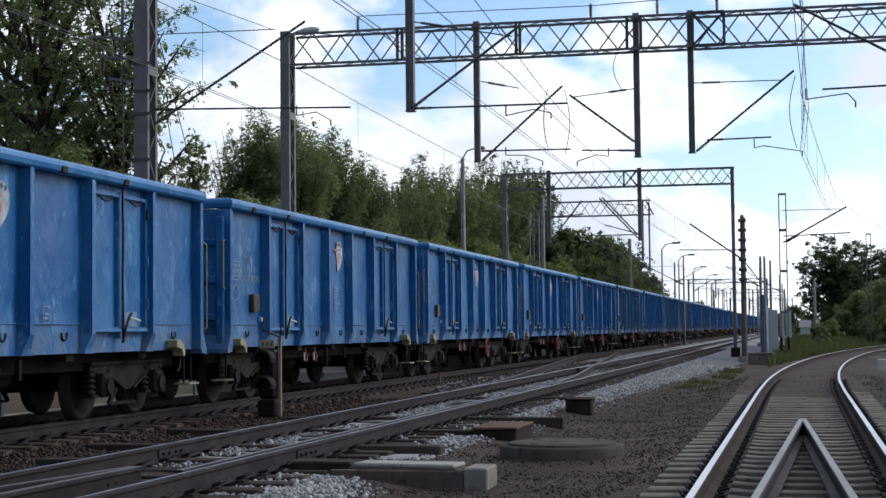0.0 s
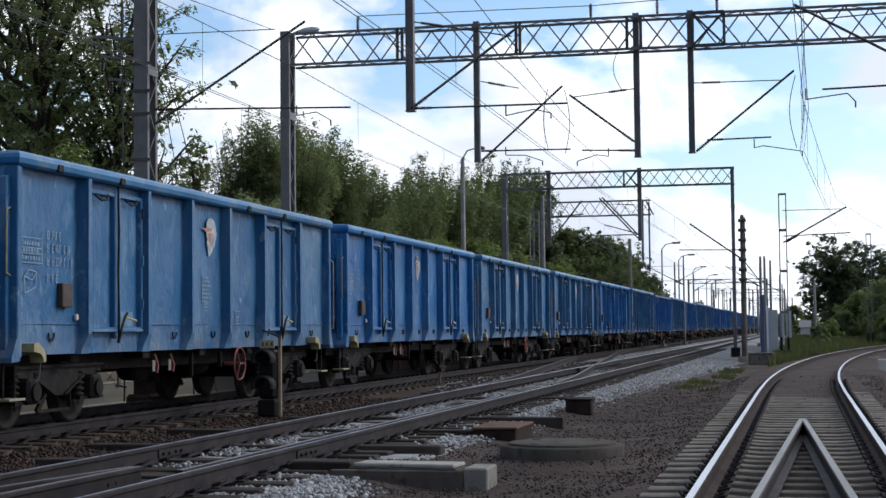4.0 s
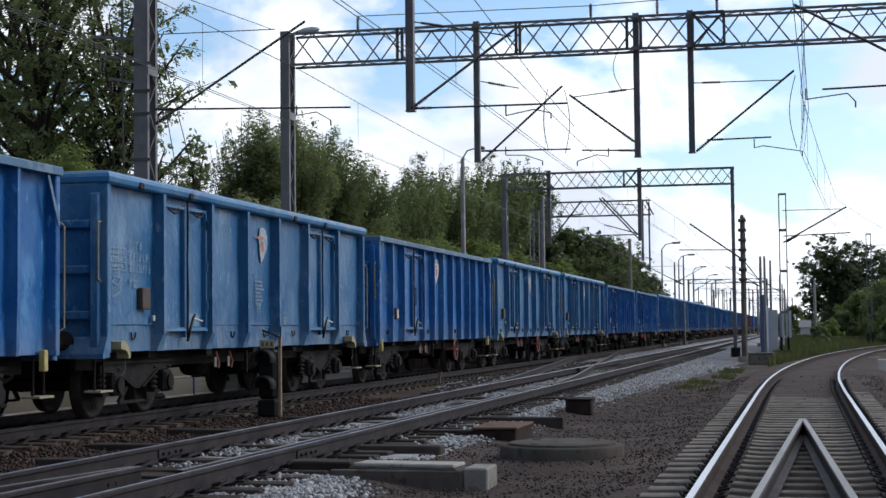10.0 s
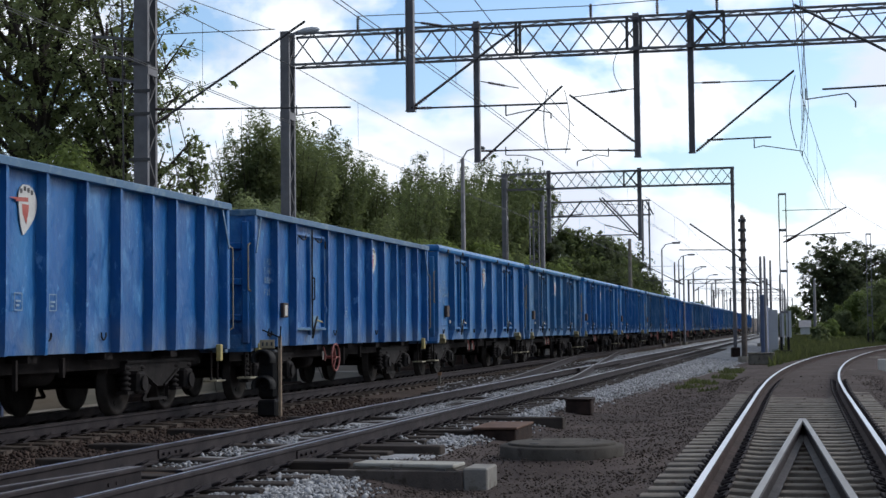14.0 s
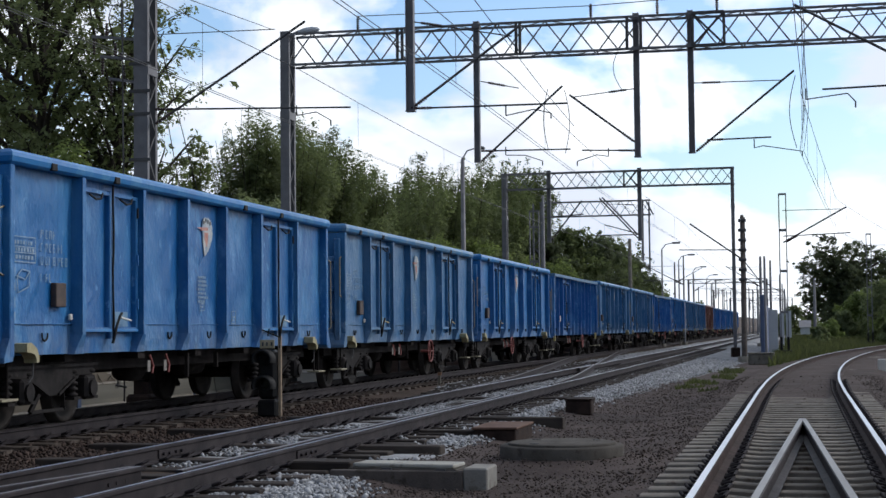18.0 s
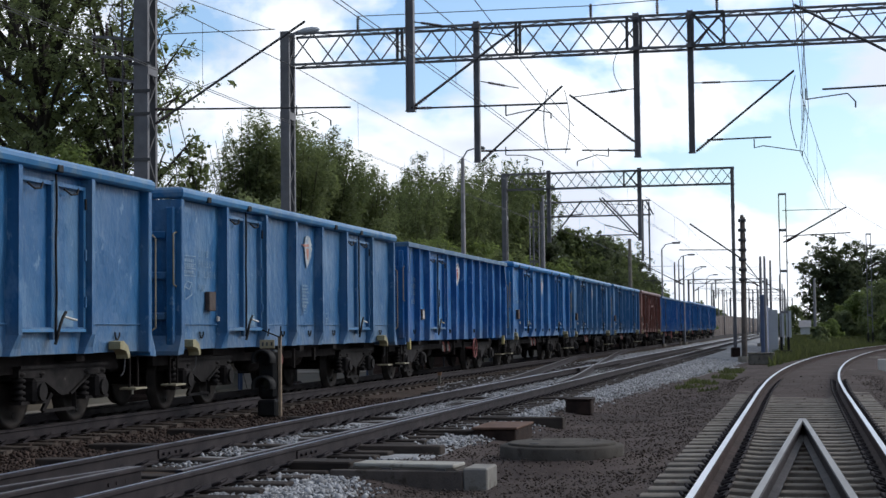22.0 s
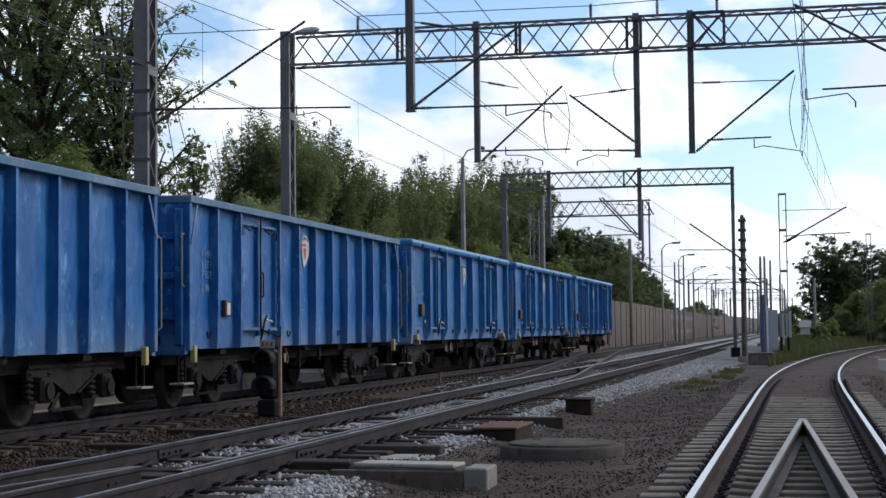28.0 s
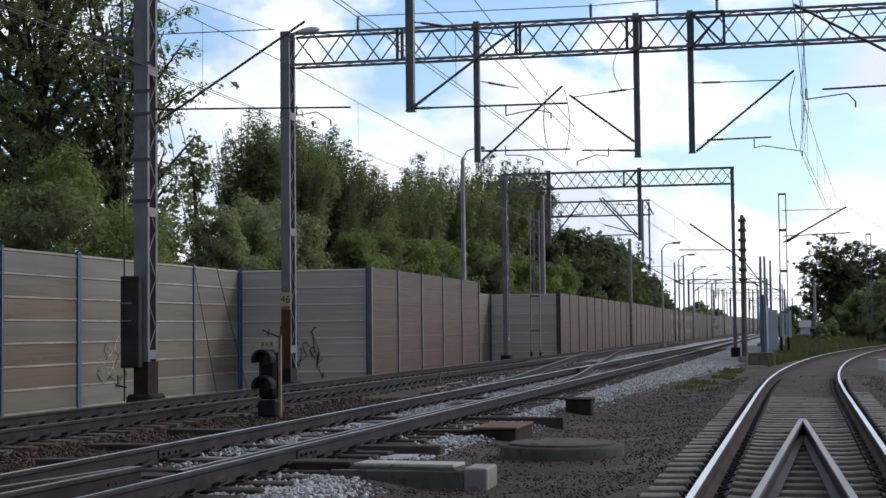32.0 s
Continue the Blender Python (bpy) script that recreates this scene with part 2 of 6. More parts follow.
PAINT = {k: wagon_paint("wagon_paint_" + k, a, b, c, (0.17, 0.19, 0.20) if k != "red" else (0.16, 0.10, 0.08)) for k, (a, b, c) in PAINTS.items()}
RIM = {k: surface("wagon_rim_" + k, tuple(v * 1.15 + d for v, d in zip(a, (.004, .016, .022))), tuple(v * 1.25 + d for v, d in zip(b, (.01, .03, .035))), 0.8, 0.38, 0, 0.002, 8, c, 2.5, 0.5)
       for k, (a, b, c) in PAINTS.items()}
RIM["deep"] = surface("wagon_rim_dull", (.03, .105, .2), (.05, .135, .24), 0.8, 0.5, 0, 0.002, 8, (.12, .2, .27), 2.5, 0.52)
UNDER = surface("underframe_grime", (0.011, 0.009, 0.009), (0.024, 0.02, 0.019), 2.5, 0.85, 0.05, 0.003, 40, (0.045, 0.036, 0.03), 6, 0.6)
AXLEBOX = surface("oily_cast_steel", (0.01, 0.009, 0.009), (0.024, 0.021, 0.021), 5, 0.7, 0.0, 0.003, 40, (0.1, 0.09, 0.085), 9, 0.63)
WHEEL_STEEL = surface("wheel_steel", (0.016, 0.014, 0.013), (0.034, 0.029, 0.027), 4, 0.7, 0.0)

BOARD = [surface("board_" + k, a, b, 0.35, 0.55, 0.1, 0, 40, c, 0.9, 0.52, stretch=(0.3, 0.3, 8.0), piece_var=0.09, grain=0.08) for k, a, b, c in (
    ("grey", (0.131, 0.126, 0.107), (0.164, 0.157, 0.134), (0.184, 0.169, 0.137)),
    ("tan", (0.126, 0.107, 0.083), (0.157, 0.134, 0.104), (0.111, 0.088, 0.065)),
    ("ochre", (0.121, 0.084, 0.054), (0.145, 0.104, 0.067), (0.092, 0.063, 0.042)),
    ("brown", (0.062, 0.037, 0.026), (0.078, 0.048, 0.034), (0.08, 0.052, 0.038)),
    ("rust", (0.065, 0.031, 0.022), (0.078, 0.039, 0.028), (0.075, 0.045, 0.032)),
    # base colour raised to offset the dim light on the return panels
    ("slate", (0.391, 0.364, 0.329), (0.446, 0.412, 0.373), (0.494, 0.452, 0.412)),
    ("copper", (0.069, 0.042, 0.032), (0.086, 0.052, 0.039), (0.088, 0.060, 0.046)))]
# highlight along the board laps, painted as a lighter tone
LIP_HIGHLIGHT = surface("board_lip_highlight", (0.12, 0.108, 0.086), (0.22, 0.2, 0.165), 1.5, 0.6, 0.1, 0, 40, (0.16, 0.13, 0.1), 2.0, 0.5, stretch=(0.6, 0.6, 3.0))
FENCE_PALE = surface("pale_sheet", (0.42, 0.45, 0.48), (0.5, 0.53, 0.55), 1.0, 0.6, 0.1)
FENCE_BLUE = surface("slate_blue_sheet", (0.09, 0.115, 0.20), (0.12, 0.15, 0.25), 1.0, 0.6, 0.1)
BARK = surface("bark", (0.026, 0.022, 0.019), (0.055, 0.047, 0.039), 6, 0.95, 0, 0.02, 14, stretch=(1, 1, 0.25))


def leaf_material(name, dark, light):
    m = bpy.data.materials.new(name)
    m.use_nodes = True
    n, l = m.node_tree.nodes, m.node_tree.links
    p = n["Principled BSDF"]
    geo = n.new("ShaderNodeNewGeometry")
    co = n.new("ShaderNodeTexCoord")
    patch = n.new("ShaderNodeTexNoise")
    patch.inputs["Scale"].default_value = 0.45
    l.new(co.outputs["Object"], patch.inputs[0])
    s = n.new("ShaderNodeMath")
    s.operation = "MULTIPLY_ADD"
    s.inputs[1].default_value = 0.55
    l.new(geo.outputs["Random Per Island"], s.inputs[0])
    t = n.new("ShaderNodeMapRange")
    t.inputs[1].default_value, t.inputs[2].default_value, t.inputs[4].default_value = 0.35, 0.65, 0.5
    l.new(patch.outputs[0], t.inputs[0])
    l.new(t.outputs[0], s.inputs[2])
    r = n.new("ShaderNodeValToRGB")
    r.color_ramp.elements[0].color, r.color_ramp.elements[1].color = (*dark, 1), (*light, 1)
    l.new(s.outputs[0], r.inputs[0])
    l.new(r.outputs[0], p.inputs["Base Color"])
    p.inputs["Roughness"].default_value = 0.7
    p.inputs["Specular IOR Level"].default_value = 0.2
    tr = n.new("ShaderNodeBsdfTranslucent")
    thin = n.new("ShaderNodeMixRGB")
    thin.blend_type, thin.inputs[0].default_value, thin.inputs[2].default_value = "MULTIPLY", 1, (1.3, 1.3, 1.05, 1)
    l.new(r.outputs[0], thin.inputs[1])
    l.new(thin.outputs[0], tr.inputs[0])
    mx = n.new("ShaderNodeMixShader")
    mx.inputs[0].default_value = 0.55
    l.new(p.outputs[0], mx.inputs[1])
    l.new(tr.outputs[0], mx.inputs[2])
    l.new(mx.outputs[0], n["Material Output"].inputs[0])
    return m


LEAF = leaf_material("leaf_poplar", (0.08, 0.1, 0.047), (0.195, 0.234, 0.113))
LEAF_DARK = leaf_material("leaf_dark", (0.06, 0.078, 0.037), (0.15, 0.186, 0.084))
LEAF_OAK = leaf_material("leaf_oak", (0.052, 0.066, 0.04), (0.125, 0.152, 0.085))
LEAF_WILLOW = leaf_material("leaf_willow", (0.12, 0.145, 0.082), (0.27, 0.315, 0.18))
LEAF_SOFT = leaf_material("leaf_soft", (0.095, 0.118, 0.062), (0.22, 0.26, 0.135))
LEAF_FRESH = leaf_material("leaf_fresh", (0.09, 0.128, 0.042), (0.22, 0.275, 0.098))
GRASS = leaf_material("grass_blade", (0.036, 0.045, 0.02), (0.085, 0.098, 0.042))


# ---------------------------------------------------------------- mesh tools
class Geo:
    """Collects simple solids for one mesh."""

    def __init__(self):
        self.v, self.f, self.s, self.mi = [], [], [], []
        self.slot = 0

    def add(self, verts, faces, smooth=False):
        o = len(self.v)
        self.v += [tuple(p) for p in verts]
        self.f += [tuple(i + o for i in q) for q in faces]
        self.s += [smooth] * len(faces)
        self.mi += [self.slot] * len(faces)
        return self

    def box(self, x0, x1, y0, y1, z0, z1, m=None):
        c = [(x, y, z) for z in (z0, z1) for x, y in ((x0, y0), (x1, y0), (x1, y1), (x0, y1))]
        if m is not None:
            c = [m @ Vector(p) for p in c]
        return self.add(c, [(3, 2, 1, 0), (4, 5, 6, 7), (0, 1, 5, 4), (1, 2, 6, 5), (2, 3, 7, 6), (3, 0, 4, 7)])

    def cbox(self, x0, x1, y0, y1, z0, z1, b=0.02, m=None):
        """A box with all edges chamfered by b."""
        lo, hi = (x0, y0, z0), (x1, y1, z1)
        mid = [(a + c) / 2 for a, c in zip(lo, hi)]
        b = min([b] + [(c - a) * 0.45 for a, c in zip(lo, hi)])
        v, idx = [], {}
        for sx in (0, 1):
            for sy in (0, 1):
                for sz in (0, 1):
                    for ax in range(3):
                        p = []
                        for i, s in enumerate((sx, sy, sz)):
                            e = (hi if s else lo)[i]
                            p.append(e if i == ax else e - (b if s else -b))
                        idx[(sx, sy, sz, ax)] = len(v)
                        v.append(p)
        faces = []
        for ax in range(3):
            u, w = (ax + 1) % 3, (ax + 2) % 3
            for s in (0, 1):
                q = []
                for a, c in ((0, 0), (1, 0), (1, 1), (0, 1)):
                    k = [0, 0, 0]
                    k[ax], k[u], k[w] = s, a, c
                    q.append(idx[(*k, ax)])
                faces.append(q if s else q[::-1])
        for ax in range(3):
            u, w = (ax + 1) % 3, (ax + 2) % 3
            for a in (0, 1):
                for c in (0, 1):
                    k0, k1 = [0, 0, 0], [0, 0, 0]
                    k0[ax], k1[ax] = 0, 1
                    for k in (k0, k1):
                        k[u], k[w] = a, c
                    faces.append([idx[(*k0, u)], idx[(*k1, u)], idx[(*k1, w)], idx[(*k0, w)]])
        for sx in (0, 1):
            for sy in (0, 1):
                for sz in (0, 1):
                    faces.append([idx[(sx, sy, sz, a)] for a in range(3)])
        c = Vector(mid)
        out = []
        for q in faces:
            a, d, e = (Vector(v[i]) for i in q[:3])
            nrm = (d - a).cross(e - a)
            out.append(q if nrm.dot(a - c) > 0 else q[::-1])
        if m is not None:
            v = [m @ Vector(p) for p in v]
        return self.add(v, out)

    def bar(self, a, b, w, h=None, up=(0, 0, 1)):
        """A rectangular bar from a to b."""
        a, b = Vector(a), Vector(b)
        h = h or w
        d = (b - a).normalized()
        u = Vector(up)
        if abs(d.dot(u)) > 0.98:
            u = Vector((1, 0, 0))
        s = d.cross(u).normalized() * (w / 2)
        t = s.cross(d).normalized() * (h / 2)
        c = [p + i * s + j * t for p in (a, b) for i, j in ((-1, -1), (1, -1), (1, 1), (-1, 1))]
        return self.add(c, [(3, 2, 1, 0), (4, 5, 6, 7), (0, 1, 5, 4), (1, 2, 6, 5), (2, 3, 7, 6), (3, 0, 4, 7)])

    def tube(self, a, b, r, n=8, r2=None, caps=True):
        a, b = Vector(a), Vector(b)
        d = (b - a).normalized()
        u = Vector((0, 0, 1)) if abs(d.z) < 0.9 else Vector((1, 0, 0))
        s = d.cross(u).normalized()
        t = s.cross(d)
        r2 = r if r2 is None else r2
        ring = [(math.cos(2 * math.pi * i / n), math.sin(2 * math.pi * i / n)) for i in range(n)]
        v = [a + r * (c * s + k * t) for c, k in ring] + [b + r2 * (c * s + k * t) for c, k in ring]
        self.add(v, [(i, i + n, (i + 1) % n + n, (i + 1) % n) for i in range(n)], True)
        if caps:
            self.add(v, [tuple(range(n)), tuple(range(2 * n - 1, n - 1, -1))])
        return self

    def path(self, pts, r, n=6):
        for a, b in zip(pts, pts[1:]):
            self.tube(a, b, r, n)
        return self

    def lathe(self, a, d, prof, n=16):
        """Turns the profile [(along, radius)] round the axis through a along d."""
        a, d = Vector(a), Vector(d).normalized()
        u = Vector((0, 0, 1)) if abs(d.z) < 0.9 else Vector((1, 0, 0))
        s = d.cross(u).normalized()
        t = s.cross(d)
        v, k = [], len(prof)
        for y, r in prof:
            for i in range(n):
                w = 2 * math.pi * i / n
                v.append(a + d * y + r * (math.cos(w) * s + math.sin(w) * t))
        f = [(j * n + i, (j + 1) * n + i, (j + 1) * n + (i + 1) % n, j * n + (i + 1) % n) for j in range(k - 1) for i in range(n)]
        return self.add(v, f, True)

    def sweep(self, prof, pts, sides, top=()):
        """Sweeps the closed profile [(x, z)] along pts; sides: the rightward unit vector at each point; faces listed in top get slot 1."""
        k, o = len(prof), len(self.v)
        for p, s in zip(pts, sides):
            for x, z in prof:
                self.v.append((p[0] + s[0] * x, p[1] + s[1] * x, p[2] + z))
        for j in range(len(pts) - 1):
            for i in range(k):
                a, b = o + j * k + i, o + j * k + (i + 1) % k
                self.f.append((a, b, b + k, a + k))
                self.s.append(False)
                self.mi.append(1 if i in top else 0)
        n = len(pts) - 1
        self.f += [tuple(o + i for i in range(k))[::-1], tuple(o + n * k + i for i in range(k))]
        self.s += [False] * 2
        self.mi += [0] * 2
        return self

    def mesh(self, name, *mats):
        me = bpy.data.meshes.new(name)
        me.from_pydata(self.v, [], self.f)
        me.polygons.foreach_set("use_smooth", self.s)
        me.polygons.foreach_set("material_index", self.mi)
        for m in mats:
            me.materials.append(m)
        return me


def thing(name, m, label, category, group="", kind=""):
    """A top-level Empty that parents its parts."""
    ob = new(name)
    ob.matrix_world = m
    ob.empty_display_size = 0.2
    return tagged(ob, label, category, group, kind)


def part(name, geo, mat, parent, label="", at=None):
    """One mesh object under a thing or a part. geo: a Geo or a finished mesh."""
    me = geo.mesh(name, *(mat if isinstance(mat, (tuple, list)) else (mat,))) if isinstance(geo, Geo) else geo
    ob = new(name, me)
    ob.parent = parent
    if at is not None:
        ob.matrix_basis = at
    if label:
        ob["label"] = label
    return ob


def single(name, geo, mat, label, category, group="", kind="", at=None):
    me = geo.mesh(name, *(mat if isinstance(mat, (tuple, list)) else (mat,))) if isinstance(geo, Geo) else geo
    ob = new(name, me)
    if at is not None:
        ob.matrix_world = at
    return tagged(ob, label, category, group, kind)


def soup(name, verts, faces, mat):
    """A big mesh from numpy arrays; all faces have the same number of corners."""
    me = bpy.data.meshes.new(name)
    k = faces.shape[1]
    me.vertices.add(len(verts))
    me.vertices.foreach_set("co", verts.astype(np.float32).ravel())
    me.loops.add(faces.size)
    me.loops.foreach_set("vertex_index", faces.astype(np.int32).ravel())
    me.polygons.add(len(faces))
    me.polygons.foreach_set("loop_start", np.arange(0, faces.size, k, dtype=np.int32))
    me.update(calc_edges=True)
    me.materials.append(mat)
    return me

# ---------------------------------------------------------------- plan
T1, T2 = -10.35, -5.82          # centre lines of the straight tracks; the curved track starts on x = 0
GAUGE = 1.507                   # between the rail heads' centres
CURVE_AT, CURVE_R = 30.0, 430.0


def curve_x(y):
    if y < CURVE_AT:
        return 0.0
    d = min(y - CURVE_AT, 250)
    return CURVE_R - math.sqrt(CURVE_R ** 2 - d * d)


def cross_x(y):
    """Centre line of the crossover between the straight tracks."""
    s = 0.085
    if y < 28:
        return T2
    if y < 42:
        return T2 - s * (y - 28) ** 2 / 28
    if y < 78:
        return T2 - s * 7 - s * (y - 42)
    end = T2 - s * 7 - s * 36
    d = min(y - 78, 20.6)
    return max(end - s * d + s * d * d / 41.2, T1)


def step(a, b, v):
    t = min(max((v - a) / (b - a), 0), 1)
    return t * t * (3 - 2 * t)


def pale_edge(y):
    """Where the pale ballast beside the middle track ends."""
    return float(np.interp(y, (10, 13.9, 15.3, 18, 24, 27.4, 29.3, 35.5, 46, 58.6, 75), (-3.8, -3.9, -4.35, -4.1, -3.95, -4.3, -4.05, -3.8, -3.5, -2.6, -2.35)))


def ground_z(x, y):
    z = -0.33
    z += (0.06 + 0.10 * step(24, 36, y)) * (1 - step(1.55, 2.3, abs(x - curve_x(y))))
    if x < -3.2:
        z = -0.33 + 0.10 * step(-3.3, -4.2, x)
        z += 0.04 * step(-6.75, -6.6, x) * step(-5.0, -5.1, x) * step(14, 16, y) * (1 - step(45, 60, y))
    z -= 0.85 * step(-12.0, -13.3, x)
    z += 0.10 * math.exp(-(((x + 2.62) / .95) ** 2 + ((y - 17.7) / 1.1) ** 2) ** 2)
    if y > 50 and x > -1:
        z += 0.35 * step(55, 90, y) * step(3.0, 6.0, abs(x - curve_x(y)))
    return z


def zone(x, y):
    j = 0.35 * noise.noise(Vector((x * 0.7, y * 0.5, 3.1))) + 0.2 * noise.noise(Vector((x * 2.3, y * 2.1, 7.7)))
    edge = pale_edge(y)
    if x < -13.4:
        return 3
    if x < edge + j:
        if x < -9.0 + j or (x < -6.9 and x < -6.95 - .19 * max(0, y - 30) + j) or (x < -5.0 and y < 16) or (13.4 < y < 16.8):
            return 1
        return 2
    d = x - curve_x(y)
    if abs(d) < 2.3 + j:
        return 0
    if y > 58 + 12 * j and (d > 2.3 or x > -1.2):
        return 3
    return 0


def axis(stops):
    out = []
    for a, b, s in stops:
        k = max(1, round((b - a) / s))
        out += [a + (b - a) * i / k for i in range(k)]
    return out + [stops[-1][1]]


def build_ground():
    xs = axis([(-900, -100, 100), (-100, -20, 10), (-20, -14, 1.0), (-14, 5, 0.25), (5, 20, 1.0), (20, 100, 10), (100, 900, 100)])
    ys = axis([(-60, 4, 8), (4, 40, 0.4), (40, 110, 1.0), (110, 300, 10), (300, 2400, 150)])
    v = []
    for y in ys:
        for x in xs:
            w = 0.02 * noise.noise(Vector((x * 1.7, y * 1.7, 0))) + 0.012 * noise.noise(Vector((x * 6, y * 6, 4)))
            v.append((x, y, ground_z(x, y) + w))
    nx = len(xs)
    f, mi = [], []
    for j in range(len(ys) - 1):
        for i in range(nx - 1):
            a = j * nx + i
            f.append((a, a + 1, a + 1 + nx, a + nx))
            mi.append(zone((xs[i] + xs[i + 1]) / 2, (ys[j] + ys[j + 1]) / 2))
    me = bpy.data.meshes.new("ground")
    me.from_pydata(v, [], f)
    me.polygons.foreach_set("use_smooth", [True] * len(f))
    me.polygons.foreach_set("material_index", mi)
    for m in (SOIL, BALLAST_BROWN, BALLAST_PALE, GRASSY):
        me.materials.append(m)
    tagged(new("ground", me), "brown trackside soil with gravel beds and rough turf", "ground", kind="structure")


build_ground()

RAIL = [(-.075, -.172), (.075, -.172), (.075, -.16), (.012, -.14), (.012, -.045), (.036, -.036), (.036, -.008), (.027, 0),
        (-.027, 0), (-.036, -.008), (-.036, -.036), (-.012, -.045), (-.012, -.14), (-.075, -.16)]


# same section with a narrow worn band on the running surface
RAIL_WORN = RAIL[:8] + [(.012, .0005), (-.016, .0005)] + RAIL[8:]


def rail(parent, line, ys, offset, z=0.0, name="rail", label="", top=None, band=False, web=None):
    """line(y) gives the centre line; the rail lies offset to its right."""
    pts, sides = [], []
    for y in ys:
        d = Vector((line(y + 0.05) - line(y - 0.05), 0.1, 0)).normalized()
        s = Vector((d.y, -d.x, 0))
        p = Vector((line(y), y, z)) + s * offset
        pts.append(p)
        sides.append(s)
    g = Geo().sweep(RAIL_WORN, pts, sides, (8,)) if band else Geo().sweep(RAIL, pts, sides, (7,))
    return part(name, g, (web or RAIL_RUST, top or RAIL_TOP), parent, label)


def sleeper_mesh(kind, length):
    g = Geo()
    h = length / 2
    if kind == "concrete":
        # waisted concrete block with raised rail seats
        prof = [(-h, 0.16, -.182), (-h + .55, 0.15, -.176), (-0.45, 0.12, -.2), (0.45, 0.12, -.2), (h - .55, 0.15, -.176), (h, 0.16, -.182)]
        v, f = [], []
        for x, w, z in prof:
            v += [(x, -w, -.36), (x, w, -.36), (x, w - .03, z - .01), (x, w - .05, z), (x, -w + .05, z), (x, -w + .03, z - .01)]
        for j in range(len(prof) - 1):
            for i in range(6):
                a, b = j * 6 + i, j * 6 + (i + 1) % 6
                f.append((a, a + 6, b + 6, b))
        f += [(0, 1, 2, 3, 4, 5), tuple(range(len(v) - 1, len(v) - 7, -1))]
        g.add(v, f)
        return g.mesh("sleeper", CONCRETE)
    g.cbox(-h, h, -.13, .13, -.42, -.18, 0.012)
    return g.mesh("sleeper", TIMBER)


def fastenings(parent, line, ys, mat):
    """Baseplates and bent clips at every rail seat, joined."""
    g = Geo()
    for y in ys:
        cx = line(y)
        for s in (-1, 1):
            x = cx + s * GAUGE / 2
            g.box(x - .15, x + .15, y - .07, y + .07, -.182, -.166)
            for k in (-1, 1):
                a = x + k * .075
                g.path([(a, y - .05, -.15), (a + k * .08, y - .07, -.125), (a + k * .11, y, -.10), (a + k * .06, y + .06, -.115), (a, y + .06, -.155)], .016, 5)
    ob = part("rail_clips", g, mat, parent, "rusty spring clips and baseplates")
    ob["kind"] = "stuff"


